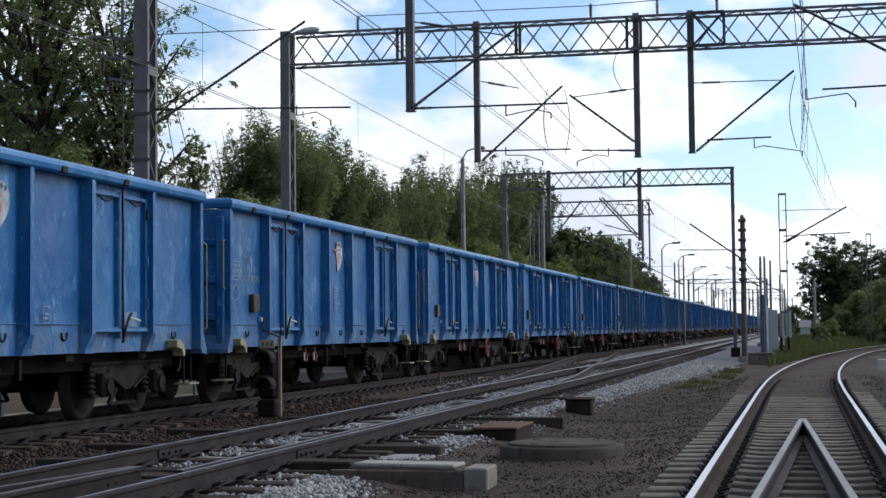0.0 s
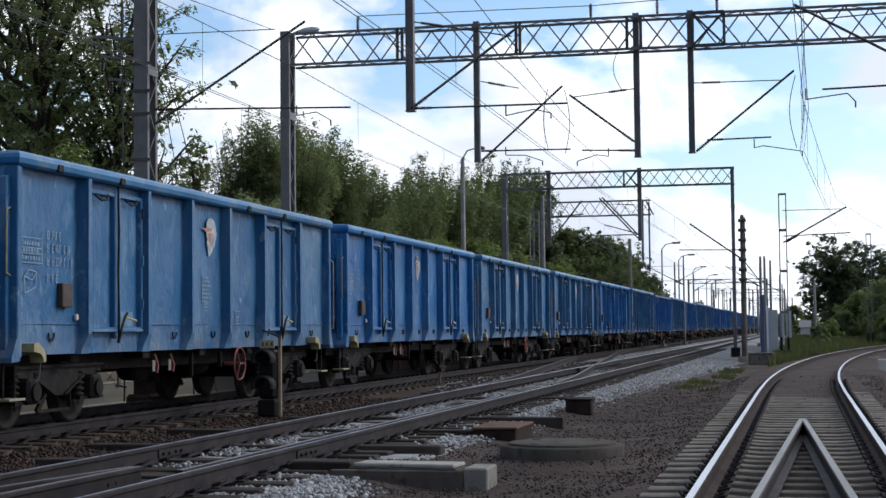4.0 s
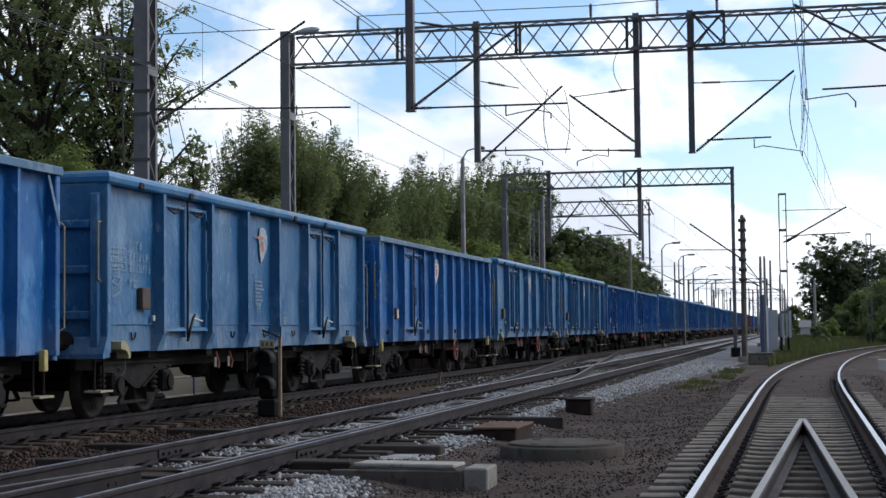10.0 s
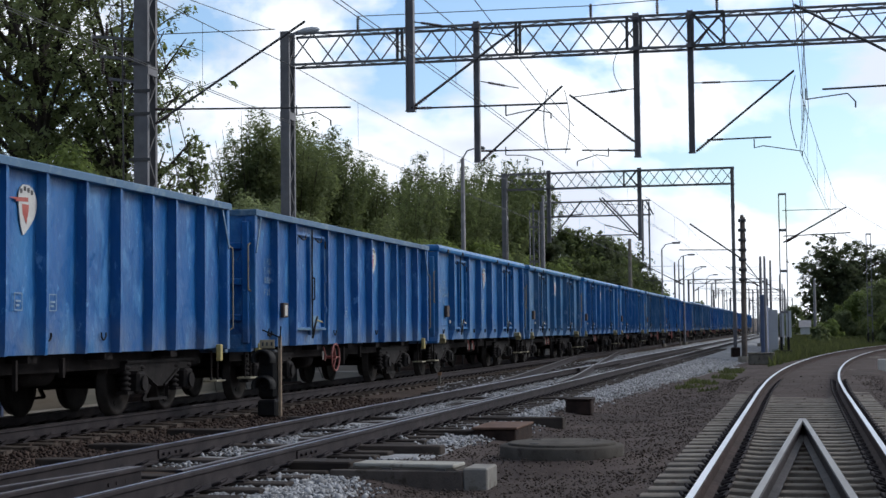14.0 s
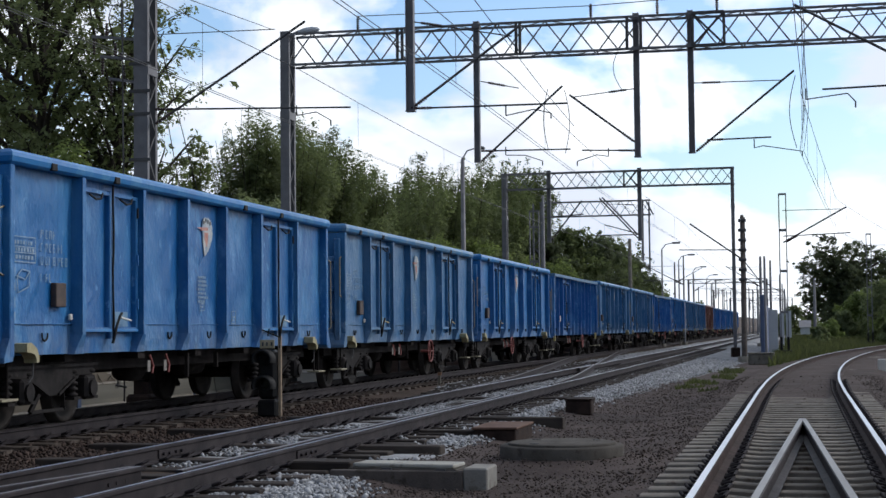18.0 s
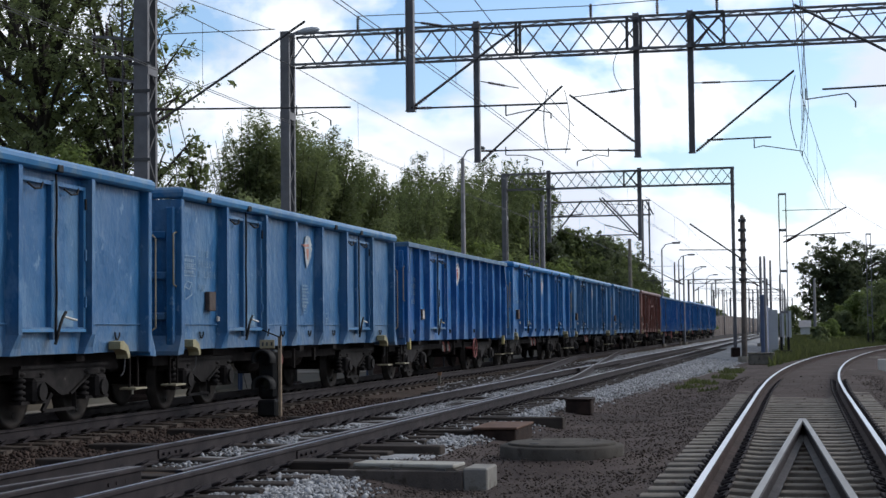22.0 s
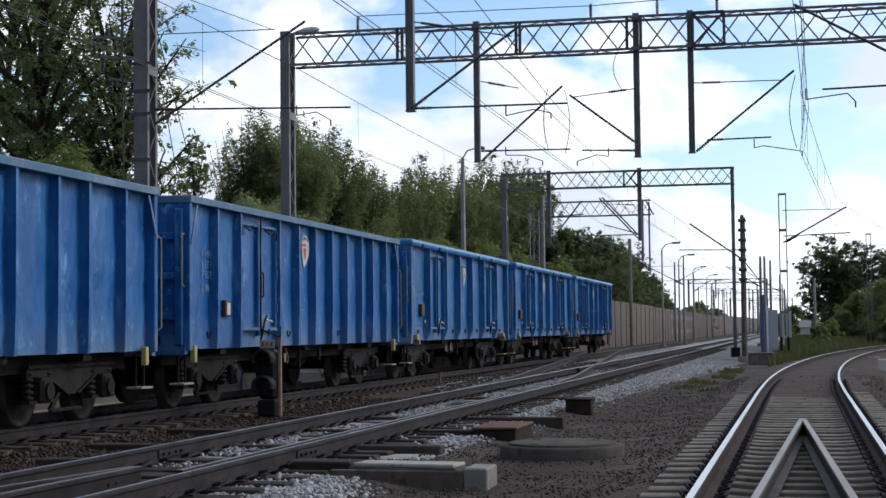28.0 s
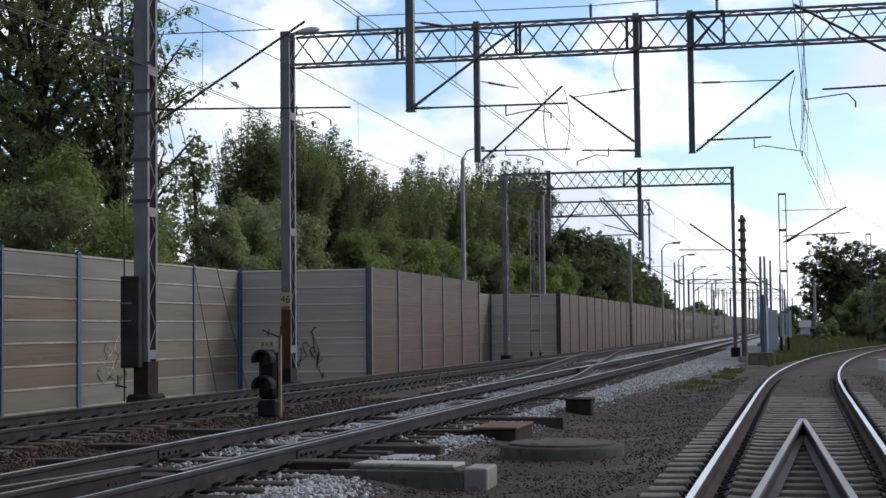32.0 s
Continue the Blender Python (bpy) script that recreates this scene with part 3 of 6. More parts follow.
def build_tracks():
    far = [6, 12, 20, 40, 80, 140, 220, 400, 700]
    t1 = thing("track_1", pose(0, 0, 0), "straight railway track on brown ballast, rusty rails", "railway track", kind="structure")
    t2 = thing("track_2", pose(0, 0, 0), "straight railway track with turnout on pale ballast", "railway track", kind="structure")
    t3 = thing("track_3", pose(0, 0, 0), "curving railway track with worn bright rails on concrete sleepers", "railway track", kind="structure")
    for t, c in ((t1, T1), (t2, T2)):
        for s in (-1, 1):
            rail(t, lambda y: c, far, s * GAUGE / 2, top=RAIL_TOP if c == T2 else RAIL_DULL, band=not (c == T2 and s < 0))
    ys = [31 + i * 1.0 for i in range(69)]
    rail(t2, cross_x, ys, -GAUGE / 2 - 0.0, 0.003, "rail", "crossover rail", RAIL_DARK)
    rail(t2, cross_x, [y for y in ys if y > 33], GAUGE / 2, 0.003, "rail", "crossover rail", RAIL_DARK)
    # wing rails and check rails of the turnout
    rail(t2, lambda y: T2 + GAUGE / 2 - 0.12, [13 + i for i in range(16)], 0, 0.004, "check_rail", "", RAIL_DULL)
    rail(t2, lambda y: T2 - GAUGE / 2 + 0.10, [48, 50, 52, 55], 0, 0.0, "check_rail", "", RAIL_DULL)
    rail(t2, lambda y: T1 + GAUGE / 2 - 0.10, [62, 64, 66, 70], 0, 0.0, "check_rail", "", RAIL_DULL)
    # guard rails that close to a point
    rail(t2, lambda y: -5.72 - 0.155 * (13.3 - y), [6, 9, 13.25], 0, 0.01, "guard_rail", "", RAIL_DULL)
    rail(t2, lambda y: -5.72 - 0.03 * (13.3 - y) + 0.05, [6, 9, 13.3], 0, 0.01, "guard_rail", "", RAIL_DULL)
    ys3 = [5, 10, 20, 30] + [35 + i * 2.0 for i in range(60)]
    for s in (-1, 1):
        rail(t3, curve_x, ys3, s * GAUGE / 2 - (0.02 if s < 0 else 0), web=RAIL_BROWN)
        rail(t3, lambda y: s * (0.012 + 0.0325 * (21 - y)), [4, 10, 20.95], 0, 0.012, "guard_rail", "guard rail that meets its twin in a point", RAIL_DULL)
    nose = Geo().cbox(-0.05, 0.05, 20.55, 21.12, -.16, .008, 0.02)
    part("guard_rail_nose", nose, RAIL_RUST, t3)
    # fishplates and bolts on the middle track
    for y, x in ((16.2, T2 - GAUGE / 2), (16.2, T2 + GAUGE / 2), (12.9, -5.72)):
        g = Geo().cbox(x + .012, x + .03, y - .35, y + .35, -.14, -.05, .004)
        for k in (-.25, -.09, .09, .25):
            g.tube((x + .03, y + k, -.095), (x + .055, y + k, -.095), .018, 6)
        part("fishplate", g, RAIL_RUST, t2)
    rng = random.Random(4)
    conc, t26 = sleeper_mesh("concrete", 2.6), sleeper_mesh("timber", 2.6)
    old = conc.copy()
    old.materials.clear()
    old.materials.append(SLEEPER_OLD)
    for i in range(170):
        y = 4.3 + 0.6 * i
        d = curve_x(y + .1) - curve_x(y - .1)
        part("sleeper", conc, None, t3, at=pose(curve_x(y) + rng.uniform(-.012, .012), y + rng.uniform(-.012, .012), rng.uniform(-.004, .004), 0, 0,
                                                 -math.degrees(math.atan2(d, .2)) + rng.uniform(-.5, .5)))
    for i in range(180):
        y = 12 + 0.6 * i
        part("sleeper", old, None, t1, at=pose(T1 + rng.uniform(-.02, .02), y, rng.uniform(-.006, .004), 0, 0, rng.uniform(-.6, .6)))
    lengths = {}
    for i in range(150):
        y = 9.6 + 0.62 * i
        if 26 < y < 66:
            ln = 2.6 + 0.087 * (y - 26) * 1.1
        else:
            ln = 2.6
        ln = round(min(ln, 4.2) * 4) / 4 + 0.1
        if ln not in lengths:
            lengths[ln] = sleeper_mesh("timber", ln)
        shift = -(ln - 2.6) / 2 if y > 26 else 0
        part("sleeper", lengths[ln], None, t2, at=pose(T2 + shift + rng.uniform(-.03, .03), y, rng.uniform(-.006, .004), 0, 0, rng.uniform(-.8, .8)))
    # long bearers that stick out beside the turnout
    long = sleeper_mesh("timber", 4.3)
    for y, x in ((15.9, -5.75), (18.1, -6.15), (20.9, -6.3), (24.0, -5.6)):
        part("sleeper", long, None, t2, "long tarred turnout bearer", at=pose(x - 0.02, y, 0.035, 0, 0, rng.uniform(-.6, .6)))
    part("sleeper", t26, None, t2, at=pose(-5.2, 31.05, 0.03))
    fastenings(t3, curve_x, [4.3 + .6 * i for i in range(60)], RAIL_RUST)
    fastenings(t1, lambda y: T1, [12 + .6 * i for i in range(90)], RAIL_RUST)
    fastenings(t2, lambda y: T2, [9.6 + .62 * i for i in range(80)], RAIL_RUST)


build_tracks()

STONE = np.array([(1, 0, 0), (-1, 0, 0), (0, 1, 0), (0, -1, 0), (0, 0, 1), (0, 0, -1)], float)
STONE_F = np.array([(0, 2, 4), (2, 1, 4), (1, 3, 4), (3, 0, 4), (2, 0, 5), (1, 2, 5), (3, 1, 5), (0, 3, 5)])


def stones(name, mat, label, count, spot, size, seed):
    """Broken stone strewn over the ground: spot(rng) gives x, y or None."""
    rng = np.random.default_rng(seed)
    pts = []
    while len(pts) < count:
        p = spot(rng)
        if p is not None:
            pts.append((p[0], p[1], ground_z(p[0], p[1])))
    pts = np.array(pts)
    n = len(pts)
    s = size * np.exp(rng.normal(0, 0.3, n))
    a, b = rng.uniform(0, 6.28, n), rng.uniform(-0.9, 0.9, n)
    jit = STONE[None] * rng.uniform(0.6, 1.25, (n, 6, 3)) + rng.uniform(-.32, .32, (n, 6, 3))
    jit[:, :, 2] *= 0.75
    x = jit[..., 0] * np.cos(b)[:, None] + jit[..., 2] * np.sin(b)[:, None]
    z = -jit[..., 0] * np.sin(b)[:, None] + jit[..., 2] * np.cos(b)[:, None]
    y = jit[..., 1]
    v = np.stack([x * np.cos(a)[:, None] - y * np.sin(a)[:, None], x * np.sin(a)[:, None] + y * np.cos(a)[:, None], z], -1) * s[:, None, None]
    v += pts[:, None, :]
    v[:, :, 2] += (s * rng.uniform(0.1, 0.7, n))[:, None]
    f = (STONE_F[None] + 6 * np.arange(n)[:, None, None]).reshape(-1, 3)
    tagged(new(name, soup(name, v.reshape(-1, 3), f, mat)), label, "gravel", kind="stuff")


def near_y(rng, a, b):
    """More stones towards the near end."""
    return a * (b / a) ** rng.uniform()


def pale_spot(rng):
    y = near_y(rng, 9.5, 75)
    edge = pale_edge(y) + rng.normal(0, .16)
    x = rng.uniform(-6.5, -5.15) if rng.uniform() < .3 else rng.uniform(-4.98, edge)
    if x < -5.1 and (y < 15.5 or noise.noise(Vector((x * 1.5, y * .5, 5.5))) < -.12):
        return None
    if 15.3 - .6 * (x + 5.03) < y < 16.9 or (17 < y < 19.6 + .3 * rng.normal() and x > -5.1):
        return None
    if x > -4.9 and y > 26 and noise.noise(Vector((x * .8, y * .35, 1.7))) < -0.5:
        return None
    return x, y


def mid_spot(rng):
    y = near_y(rng, 24, 110)
    x = rng.uniform(-8.9, -6.65)
    left = -6.95 - .19 * max(0, y - 30) + .25 * noise.noise(Vector((x, y * .5, 0)))
    return (x, y) if x > left and rng.uniform() < .12 + .88 * step(29, 35, y) else None


def brown_spot(rng):
    y = near_y(rng, 12, 70)
    x = rng.uniform(-12.2, -6.9)
    if abs(x - T1) < 1.35 and abs((y - 12) % 0.6 - 0.3) > 0.17:
        return None
    return (x, y) if not (x > -9 and y > 32) else None


def grit_spot(rng):
    y = near_y(rng, 9, 45)
    x = rng.uniform(-4.2, 3.2)
    if abs(x) < 1.35 and rng.uniform() < .93:
        return None
    return x, y


stones("pale_ballast", STONE_PALE, "pale crushed stone ballast beside the rails", 38000, pale_spot, 0.021, 1)
stones("pale_ballast", STONE_PALE, "pale crushed stone ballast between the tracks", 16000, mid_spot, 0.028, 2)
stones("brown_ballast", STONE_BROWN, "rust-brown crushed stone ballast", 24000, brown_spot, 0.024, 3)
stones("grit", STONE_GREY, "grey-brown grit and small stones on the soil", 30000, grit_spot, 0.012, 4)


# ---------------------------------------------------------------- concrete pieces beside the turnout
def build_trackside():
    tr = thing("cable_trough", pose(0, 0, 0), "weathered concrete cable trough with a pale lid beside the track", "cable trough")
    yaw = pose(-4.42, 14.9, 0, 0, 0, -1)
    lie = pose(-4.36, 15.12, 0, 0, 0, -7)
    part("front_wall", Geo().cbox(0.0, 1.3, 0, .08, -.5, -.15, .012, yaw), CONC_WORN, tr)
    part("back_wall", Geo().cbox(0.0, 1.3, .52, .6, -.5, -.17, .012, yaw), CONC_WORN, tr)
    part("end_block", Geo().cbox(1.304, 1.535, -.03, .5, -.5, -.125, .015, yaw @ pose(0, 0, 0, 0, 0, 1.5)), CONC_END, tr, "pale concrete end block")
    part("cover", Geo().cbox(0.1, 1.2, -.08, .32, -.2, -.135, .01, lie), CONC_DARK, tr)
    part("lid", Geo().cbox(.14, 1.16, -.06, .3, -.134, -.095, .01, lie), CONC_PALE, tr, "pale chipped slab")
    part("beam", Geo().cbox(-.62, .06, .05, .45, -.5, -.1, .015, lie), TIMBER, tr)
    for x in (.3, .85):
        part("bracket", Geo().cbox(x + .15, x + .25, -.1, -.082, -.17, -.13, .006, lie), STEEL_DARK, tr)
    bx = thing("junction_box", pose(-3.9, 21.3, -.33), "squat rusty-topped steel box on the ground", "box")
    part("body", Geo().cbox(-.28, .28, -.65, .65, -.02, .2, .015), FOOT, bx)
    part("lid", Geo().cbox(-.30, .30, -.68, .68, .202, .235, .01), surface("brown_lid", (.1, .06, .045), (.14, .088, .066), 5, .8), bx, "brown flat lid")
    mh = thing("manhole_ring", pose(-2.62, 17.9, -.25), "low round concrete manhole ring with lid", "manhole")
    part("ring", Geo().lathe((0, 0, -.05), (0, 0, 1), [(0, .69), (.17, .69), (.19, .67), (.19, .05)], 40), CONC_DARK, mh)
    part("lid", Geo().lathe((0, 0, .137), (0, 0, 1), [(0, .6), (.025, .6), (.03, .58), (.03, .0)], 40), CONC_DARK, mh)
    for a in (.8, 2.3, 4.2):
        part("lifting_hole", Geo().tube((.5 * math.cos(a), .42 * math.sin(a), .165), (.5 * math.cos(a), .42 * math.sin(a), .172), .05, 10), BLACK, mh)
    sb = thing("cable_box", pose(-3.72, 27.6, -.3), "small dark steel cable box on the gravel", "box")
    part("body", Geo().cbox(-.22, .22, -.2, .2, 0, .25, .02), FOOT, sb)
    part("lid", Geo().cbox(-.24, .24, -.22, .22, .252, .275, .008), FOOT, sb)
    # flat slabs in the very foreground
    sl = Geo().cbox(-.6, .6, -.3, .3, -.1, .02, .015)
    single("crossing_slab", sl, surface("reddish_slab", (.16, .10, .08), (.21, .14, .11), 4, .9, 0, .003, 40), "reddish concrete crossing slab between the rails", "slab",
           at=pose(-5.85, 10.55, -.05))
    sl2 = Geo().cbox(-.5, .5, -.25, .25, -.1, .02, .015)
    single("concrete_slab", sl2, CONC_OLD, "flat brownish concrete slab on the gravel", "slab", at=pose(-3.55, 11.2, -.28, 0, 0, -6))
    # white marker block beside the curve
    single("marker_stone", Geo().cbox(-.14, .14, -.1, .1, -.1, .42, .03), WHITE, "small white marker stone beside the curve", "marker stone", at=pose(2.48, 52.5, -.3))
    # low stake between the tracks
    st = thing("track_stake", pose(-8.95, 40, -.2), "short reddish-topped boundary stake between the tracks", "stake")
    part("stake", Geo().cbox(-.035, .035, -.03, .03, -.05, .22, .008), CONC_OLD, st)
    part("cap", Geo().cbox(-.045, .045, -.04, .04, .221, .3, .008), surface("stake_cap", (.2, .11, .07), (.26, .16, .11), 9, .8), st)


build_trackside()


# ---------------------------------------------------------------- noise barrier
def barrier_run(parent, a, b, bays, top, tones, bottom=-1.2, rows=8, post_mat=None, joined=False, lip=.022):
    """Panels of lapped horizontal boards between slim posts, from a to b. tones: material per row from the top down."""
    a, b = Vector((*a, 0)), Vector((*b, 0))
    d = (b - a) / bays
    ln, u = d.length, d.normalized()
    ang = math.degrees(math.atan2(u.y, u.x))
    h = (top - bottom) / rows
    g = Geo()
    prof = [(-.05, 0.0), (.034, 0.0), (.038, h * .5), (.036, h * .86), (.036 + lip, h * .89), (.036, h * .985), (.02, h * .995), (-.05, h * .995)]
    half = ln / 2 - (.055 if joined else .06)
    # faces 3 and 4, the lip, carry the painted highlight
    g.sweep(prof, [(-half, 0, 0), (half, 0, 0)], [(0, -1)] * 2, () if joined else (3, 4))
    boards = {}
    whole = {}
    for r in range(rows):
        m = tones[min(r, len(tones) - 1)]
        if not joined and m.name not in boards:
            boards[m.name] = g.mesh("board", m, LIP_HIGHLIGHT if m in BOARD[:3] else m)
    for i in range(bays):
        c = a + d * (i + .5)
        for r in range(rows):
            z = top - (r + 1) * h
            m = tones[min(r, len(tones) - 1)]
            if joined:
                w = whole.setdefault(m.name, (Geo(), m))[0]
                mm = pose(c.x, c.y, z, 0, 0, ang)
                for k in range(len(g.f)):
                    w.add([mm @ Vector(g.v[j]) for j in g.f[k]], [tuple(range(len(g.f[k])))])
            else:
                part("board", boards[m.name], None, parent, at=pose(c.x, c.y, z, 0, 0, ang))
    for w, m in whole.values():
        part("boards", w, m, parent)["kind"] = "stuff"
    pm = (post_mat or STEEL_GREY)
    gp = Geo()
    fl = .05 if post_mat is POST_BLUE else .06
    gp.box(-fl, fl, -.075, -.06, bottom, top + .06).box(-fl, fl, .06, .075, bottom, top + .06).box(-.008, .008, -.06, .06, bottom, top + .06)
    pmesh = gp.mesh("post", pm)
    for i in range(bays + 1):
        p = a + d * i
        part("post", pmesh, None, parent, at=pose(p.x, p.y, 0, 0, 0, ang))


def build_barrier():
    nb = thing("noise_barrier", pose(0, 0, 0), "stepped noise barrier of weathered horizontal boards, grey to rust brown", "noise barrier", kind="structure")
    G, N, H, B, R, S, C = BOARD
    barrier_run(nb, (-18, 6), (-18, 38.15), 8, 3.18, [G, N, H, N, H, H, N, H], post_mat=POST_BLUE)
    barrier_run(nb, (-18, 38.25), (-18, 50.2), 3, 3.18, [G, G, N, G, N, N, G, N], post_mat=POST_BLUE)
    # return panel turned from the sun: S has brightness added in its colour
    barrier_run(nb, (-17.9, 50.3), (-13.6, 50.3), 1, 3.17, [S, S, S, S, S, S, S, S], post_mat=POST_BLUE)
    barrier_run(nb, (-13.5, 50.2), (-13.5, 68.0), 5, 3.21, [B, B, B, B, R, R, R, R], lip=.005)
    barrier_run(nb, (-17.6, 68.0), (-17.6, 91.7), 6, 3.2, [G, G, N, N, N, N, G, G])
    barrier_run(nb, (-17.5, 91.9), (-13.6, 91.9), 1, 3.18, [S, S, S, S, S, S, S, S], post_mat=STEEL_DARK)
    barrier_run(nb, (-13.5, 92.0), (-13.5, 152), 15, 3.2, [C, C, C, C, C, C, R, R], joined=True, post_mat=C, lip=.003)
    barrier_run(nb, (-13.6, 152), (-13.75, 176), 6, 3.15, [R, C, R, R, R, R, R, R], joined=True, post_mat=C, lip=.003)
    barrier_run(nb, (-13.75, 176), (-14.0, 216), 10, 3.15, [B, N, B, B, N, B, C, B], joined=True, post_mat=B, lip=.003)
    barrier_run(nb, (-14.0, 216), (-14.5, 300), 21, 3.15, [B, B, B, C, B, B, B, B], joined=True, post_mat=B, lip=.003)
    barrier_run(nb, (-14.5, 300), (-10, 480), 30, 3.3, [B, B, B, C, B, B, B, B], joined=True, post_mat=B, lip=.003)
    # sprayed scrawl on the facing panel
    g = Geo()
    rng = random.Random(9)
    for i in range(9):
        x = -16.0 + rng.uniform(0, 1.0)
        p = [(x, 50.235, 0.25 + rng.uniform(0, 1.1))]
        for k in range(5):
            q = p[-1]
            p.append((q[0] + rng.uniform(-.16, .18), 50.235, max(-.35, q[2] + rng.uniform(-.4, .25))))
        g.path(p, .011, 4)
    part("graffiti", g, BLACK, nb, "black sprayed scrawl")
    for mat, seed, z0 in ((WHITE, 3, .1), (BLACK, 5, -.2)):
        g, rng = Geo(), random.Random(seed)
        for i in range(7):
            y, z = 39.4 + rng.uniform(0, 1.6), z0 + rng.uniform(0, .7)
            p = [(-17.935, y, z)]
            for k in range(3):
                p.append((-17.935, p[-1][1] + rng.uniform(-.3, .3), p[-1][2] + rng.uniform(-.2, .2)))
            g.path(p, .008, 4)
        part("graffiti", g, mat, nb, "small faded scribbles")


build_barrier()


# ---------------------------------------------------------------- overhead line structures
def lattice_post(parent, x, y, z0, z1, w=.28, d=.56, mat=None, name="post"):
    """Two channels with their webs across the line, joined by lacing on the flanks."""
    mat = mat or STEEL_GREY
    h, k = w / 2, d / 2
    for e in (-1, 1):
        # one rolled channel, its flanges turned inwards
        prof = [(-h, k), (h, k), (h, k - .11), (h - .014, k - .11), (h - .014, k - .014), (.014 - h, k - .014), (.014 - h, k - .11), (-h, k - .11)]
        if e < 0:
            prof = [(a, -b) for a, b in prof[::-1]]
        g = Geo().add([(x + a, y + b, z) for z in (z0, z1) for a, b in prof], [tuple(range(8)), tuple(range(15, 7, -1))] + [((i + 1) % 8, i, i + 8, (i + 1) % 8 + 8) for i in range(8)])
        part("channel", g, mat, parent)
    z, flip, stepz = z0 + .6, 1, d * .95
    while z + stepz < z1:
        for s in (-1, 1):
            part("lacing_bar", Geo().bar((x + s * (h - .02), y - flip * (k - .06), z), (x + s * (h - .02), y + flip * (k - .06), z + stepz), .05, .012, (1, 0, 0)), STEEL_DARK, parent)
        z, flip = z + stepz, -flip
    zz = z0 + 1.5
    while zz < z1:
        for s in (-1, 1):
            part("batten_plate", Geo().box(*sorted((x + s * (h + .001), x + s * (h + .012))), y - k, y + k, zz, zz + .2), mat, parent)
        zz += 3.1
    part("footing", Geo().cbox(x - h - .14, x + h + .14, y - k - .14, y + k + .14, z0 - .3, z0 + .75, .06), FOOT, parent)


def lattice_beam(parent, xa, xb, y, z0, z1, depth=.55, pitch=.62, mat=None):
    mat = mat or STEEL_GREY
    for yy, zz in ((y - depth / 2, z0), (y - depth / 2, z1), (y + depth / 2, z0), (y + depth / 2, z1)):
        part("chord", Geo().box(xa, xb, yy - .03, yy + .03, zz - .03, zz + .03), mat, parent)
    n = max(2, round((xb - xa) / pitch))
    p = (xb - xa) / n
    bars = {}
    for up in (0, 1):
        bars[up] = Geo().bar((0, 0, z1 if up else z0), (p, 0, z0 if up else z1), .038, .012, (0, 1, 0)).mesh("lacing_bar", mat)
    flat = {}
    for e in (-1, 1):
        flat[e] = Geo().bar((0, y - e * depth / 2, 0), (p, y + e * depth / 2, 0), .04, .012).mesh("lacing_bar", mat)
    for i in range(n):
        for f, yy in ((0, y - depth / 2), (1, y + depth / 2)):
            part("lacing_bar", bars[(i + f) % 2], None, parent, at=pose(xa + i * p, yy, 0))
        for zz in (z0, z1):
            part("lacing_bar", flat[1 if i % 2 else -1], None, parent, at=pose(xa + i * p, 0, zz))


def drop_post(parent, x, y, z0, z1, w=.15, mat=None):
    g = Geo().box(x - w / 2, x - w / 2 + .02, y - w / 2, y + w / 2, z0, z1).box(x + w / 2 - .02, x + w / 2, y - w / 2, y + w / 2, z0, z1)
    g.box(x - w / 2 + .02, x + w / 2 - .02, y - .012, y + .012, z0, z1)
    g.box(x - w / 2 - .015, x + w / 2 + .015, y - w / 2 - .015, y + w / 2 + .015, z0 - .02, z0)
    g.box(x - w / 2 - .03, x + w / 2 + .03, y - w / 2 - .03, y + w / 2 + .03, z1 - .95, z1 - .86)
    g.box(x - w / 2 - .03, x + w / 2 + .03, y - w / 2 - .03, y + w / 2 + .03, z1 - .2, z1 - .12)
    return part("drop_post", g, mat or STEEL_MID, parent)


def insulator(parent, a, b, r=.05):
    """A ribbed rod insulator in the middle of the line from a to b."""
    a, b = Vector(a), Vector(b)
    ln = (b - a).length
    prof = [(0, .012), (0, .03), (.04, .03)]
    k = max(3, int(ln / .07))
    for i in range(k):
        t = .05 + (ln - .1) * i / k
        w = (ln - .1) / k
        prof += [(t, .018), (t + w * .35, r), (t + w * .6, r * .9), (t + w * .8, .018)]
    prof += [(ln - .04, .03), (ln, .03), (ln, .0)]
    part("insulator", Geo().lathe(a, b - a, prof, 10), INSULATOR, parent)


def cantilever(parent, y, diag, tube, arm=None, tie=None, r=.028):
    """Bracket tubes in the plane at y; each is a list of (x, z)."""
    P = lambda q: Vector((q[0], y, q[1]))
    a, b = P(diag[0]), P(diag[1])
    u = (b - a).normalized()
    insulator(parent, a, a + u * .45)
    part("strut", Geo().tube(a + u * .45, b, r, 8), STEEL_DARK, parent)
    a, b = P(tube[0]), P(tube[1])
    u = (b - a).normalized()
    insulator(parent, a, a + u * .4, .04)
    part("registration_tube", Geo().tube(a + u * .4, b, r * .72, 8), STEEL_DARK, parent)
    if arm:
        pts = [P(q) for q in arm]
        g = Geo().path(pts, .013, 6)
        g.tube(pts[-1], pts[-1] - Vector((0, 0, .12)), .018, 6)
        g.tube(pts[0], pts[0] + Vector((0, 0, .22)), .016, 6)
        part("steady_arm", g, STEEL_DARK, parent)
    if tie:
        a, b = P(tie[0]), P(tie[1])
        u = (b - a).normalized()
        insulator(parent, a + u * .2, a + u * .65, .04)
        part("tie_rod", Geo().path([a, a + u * .2], .014, 6).path([a + u * .65, b], .014, 6), STEEL_DARK, parent)


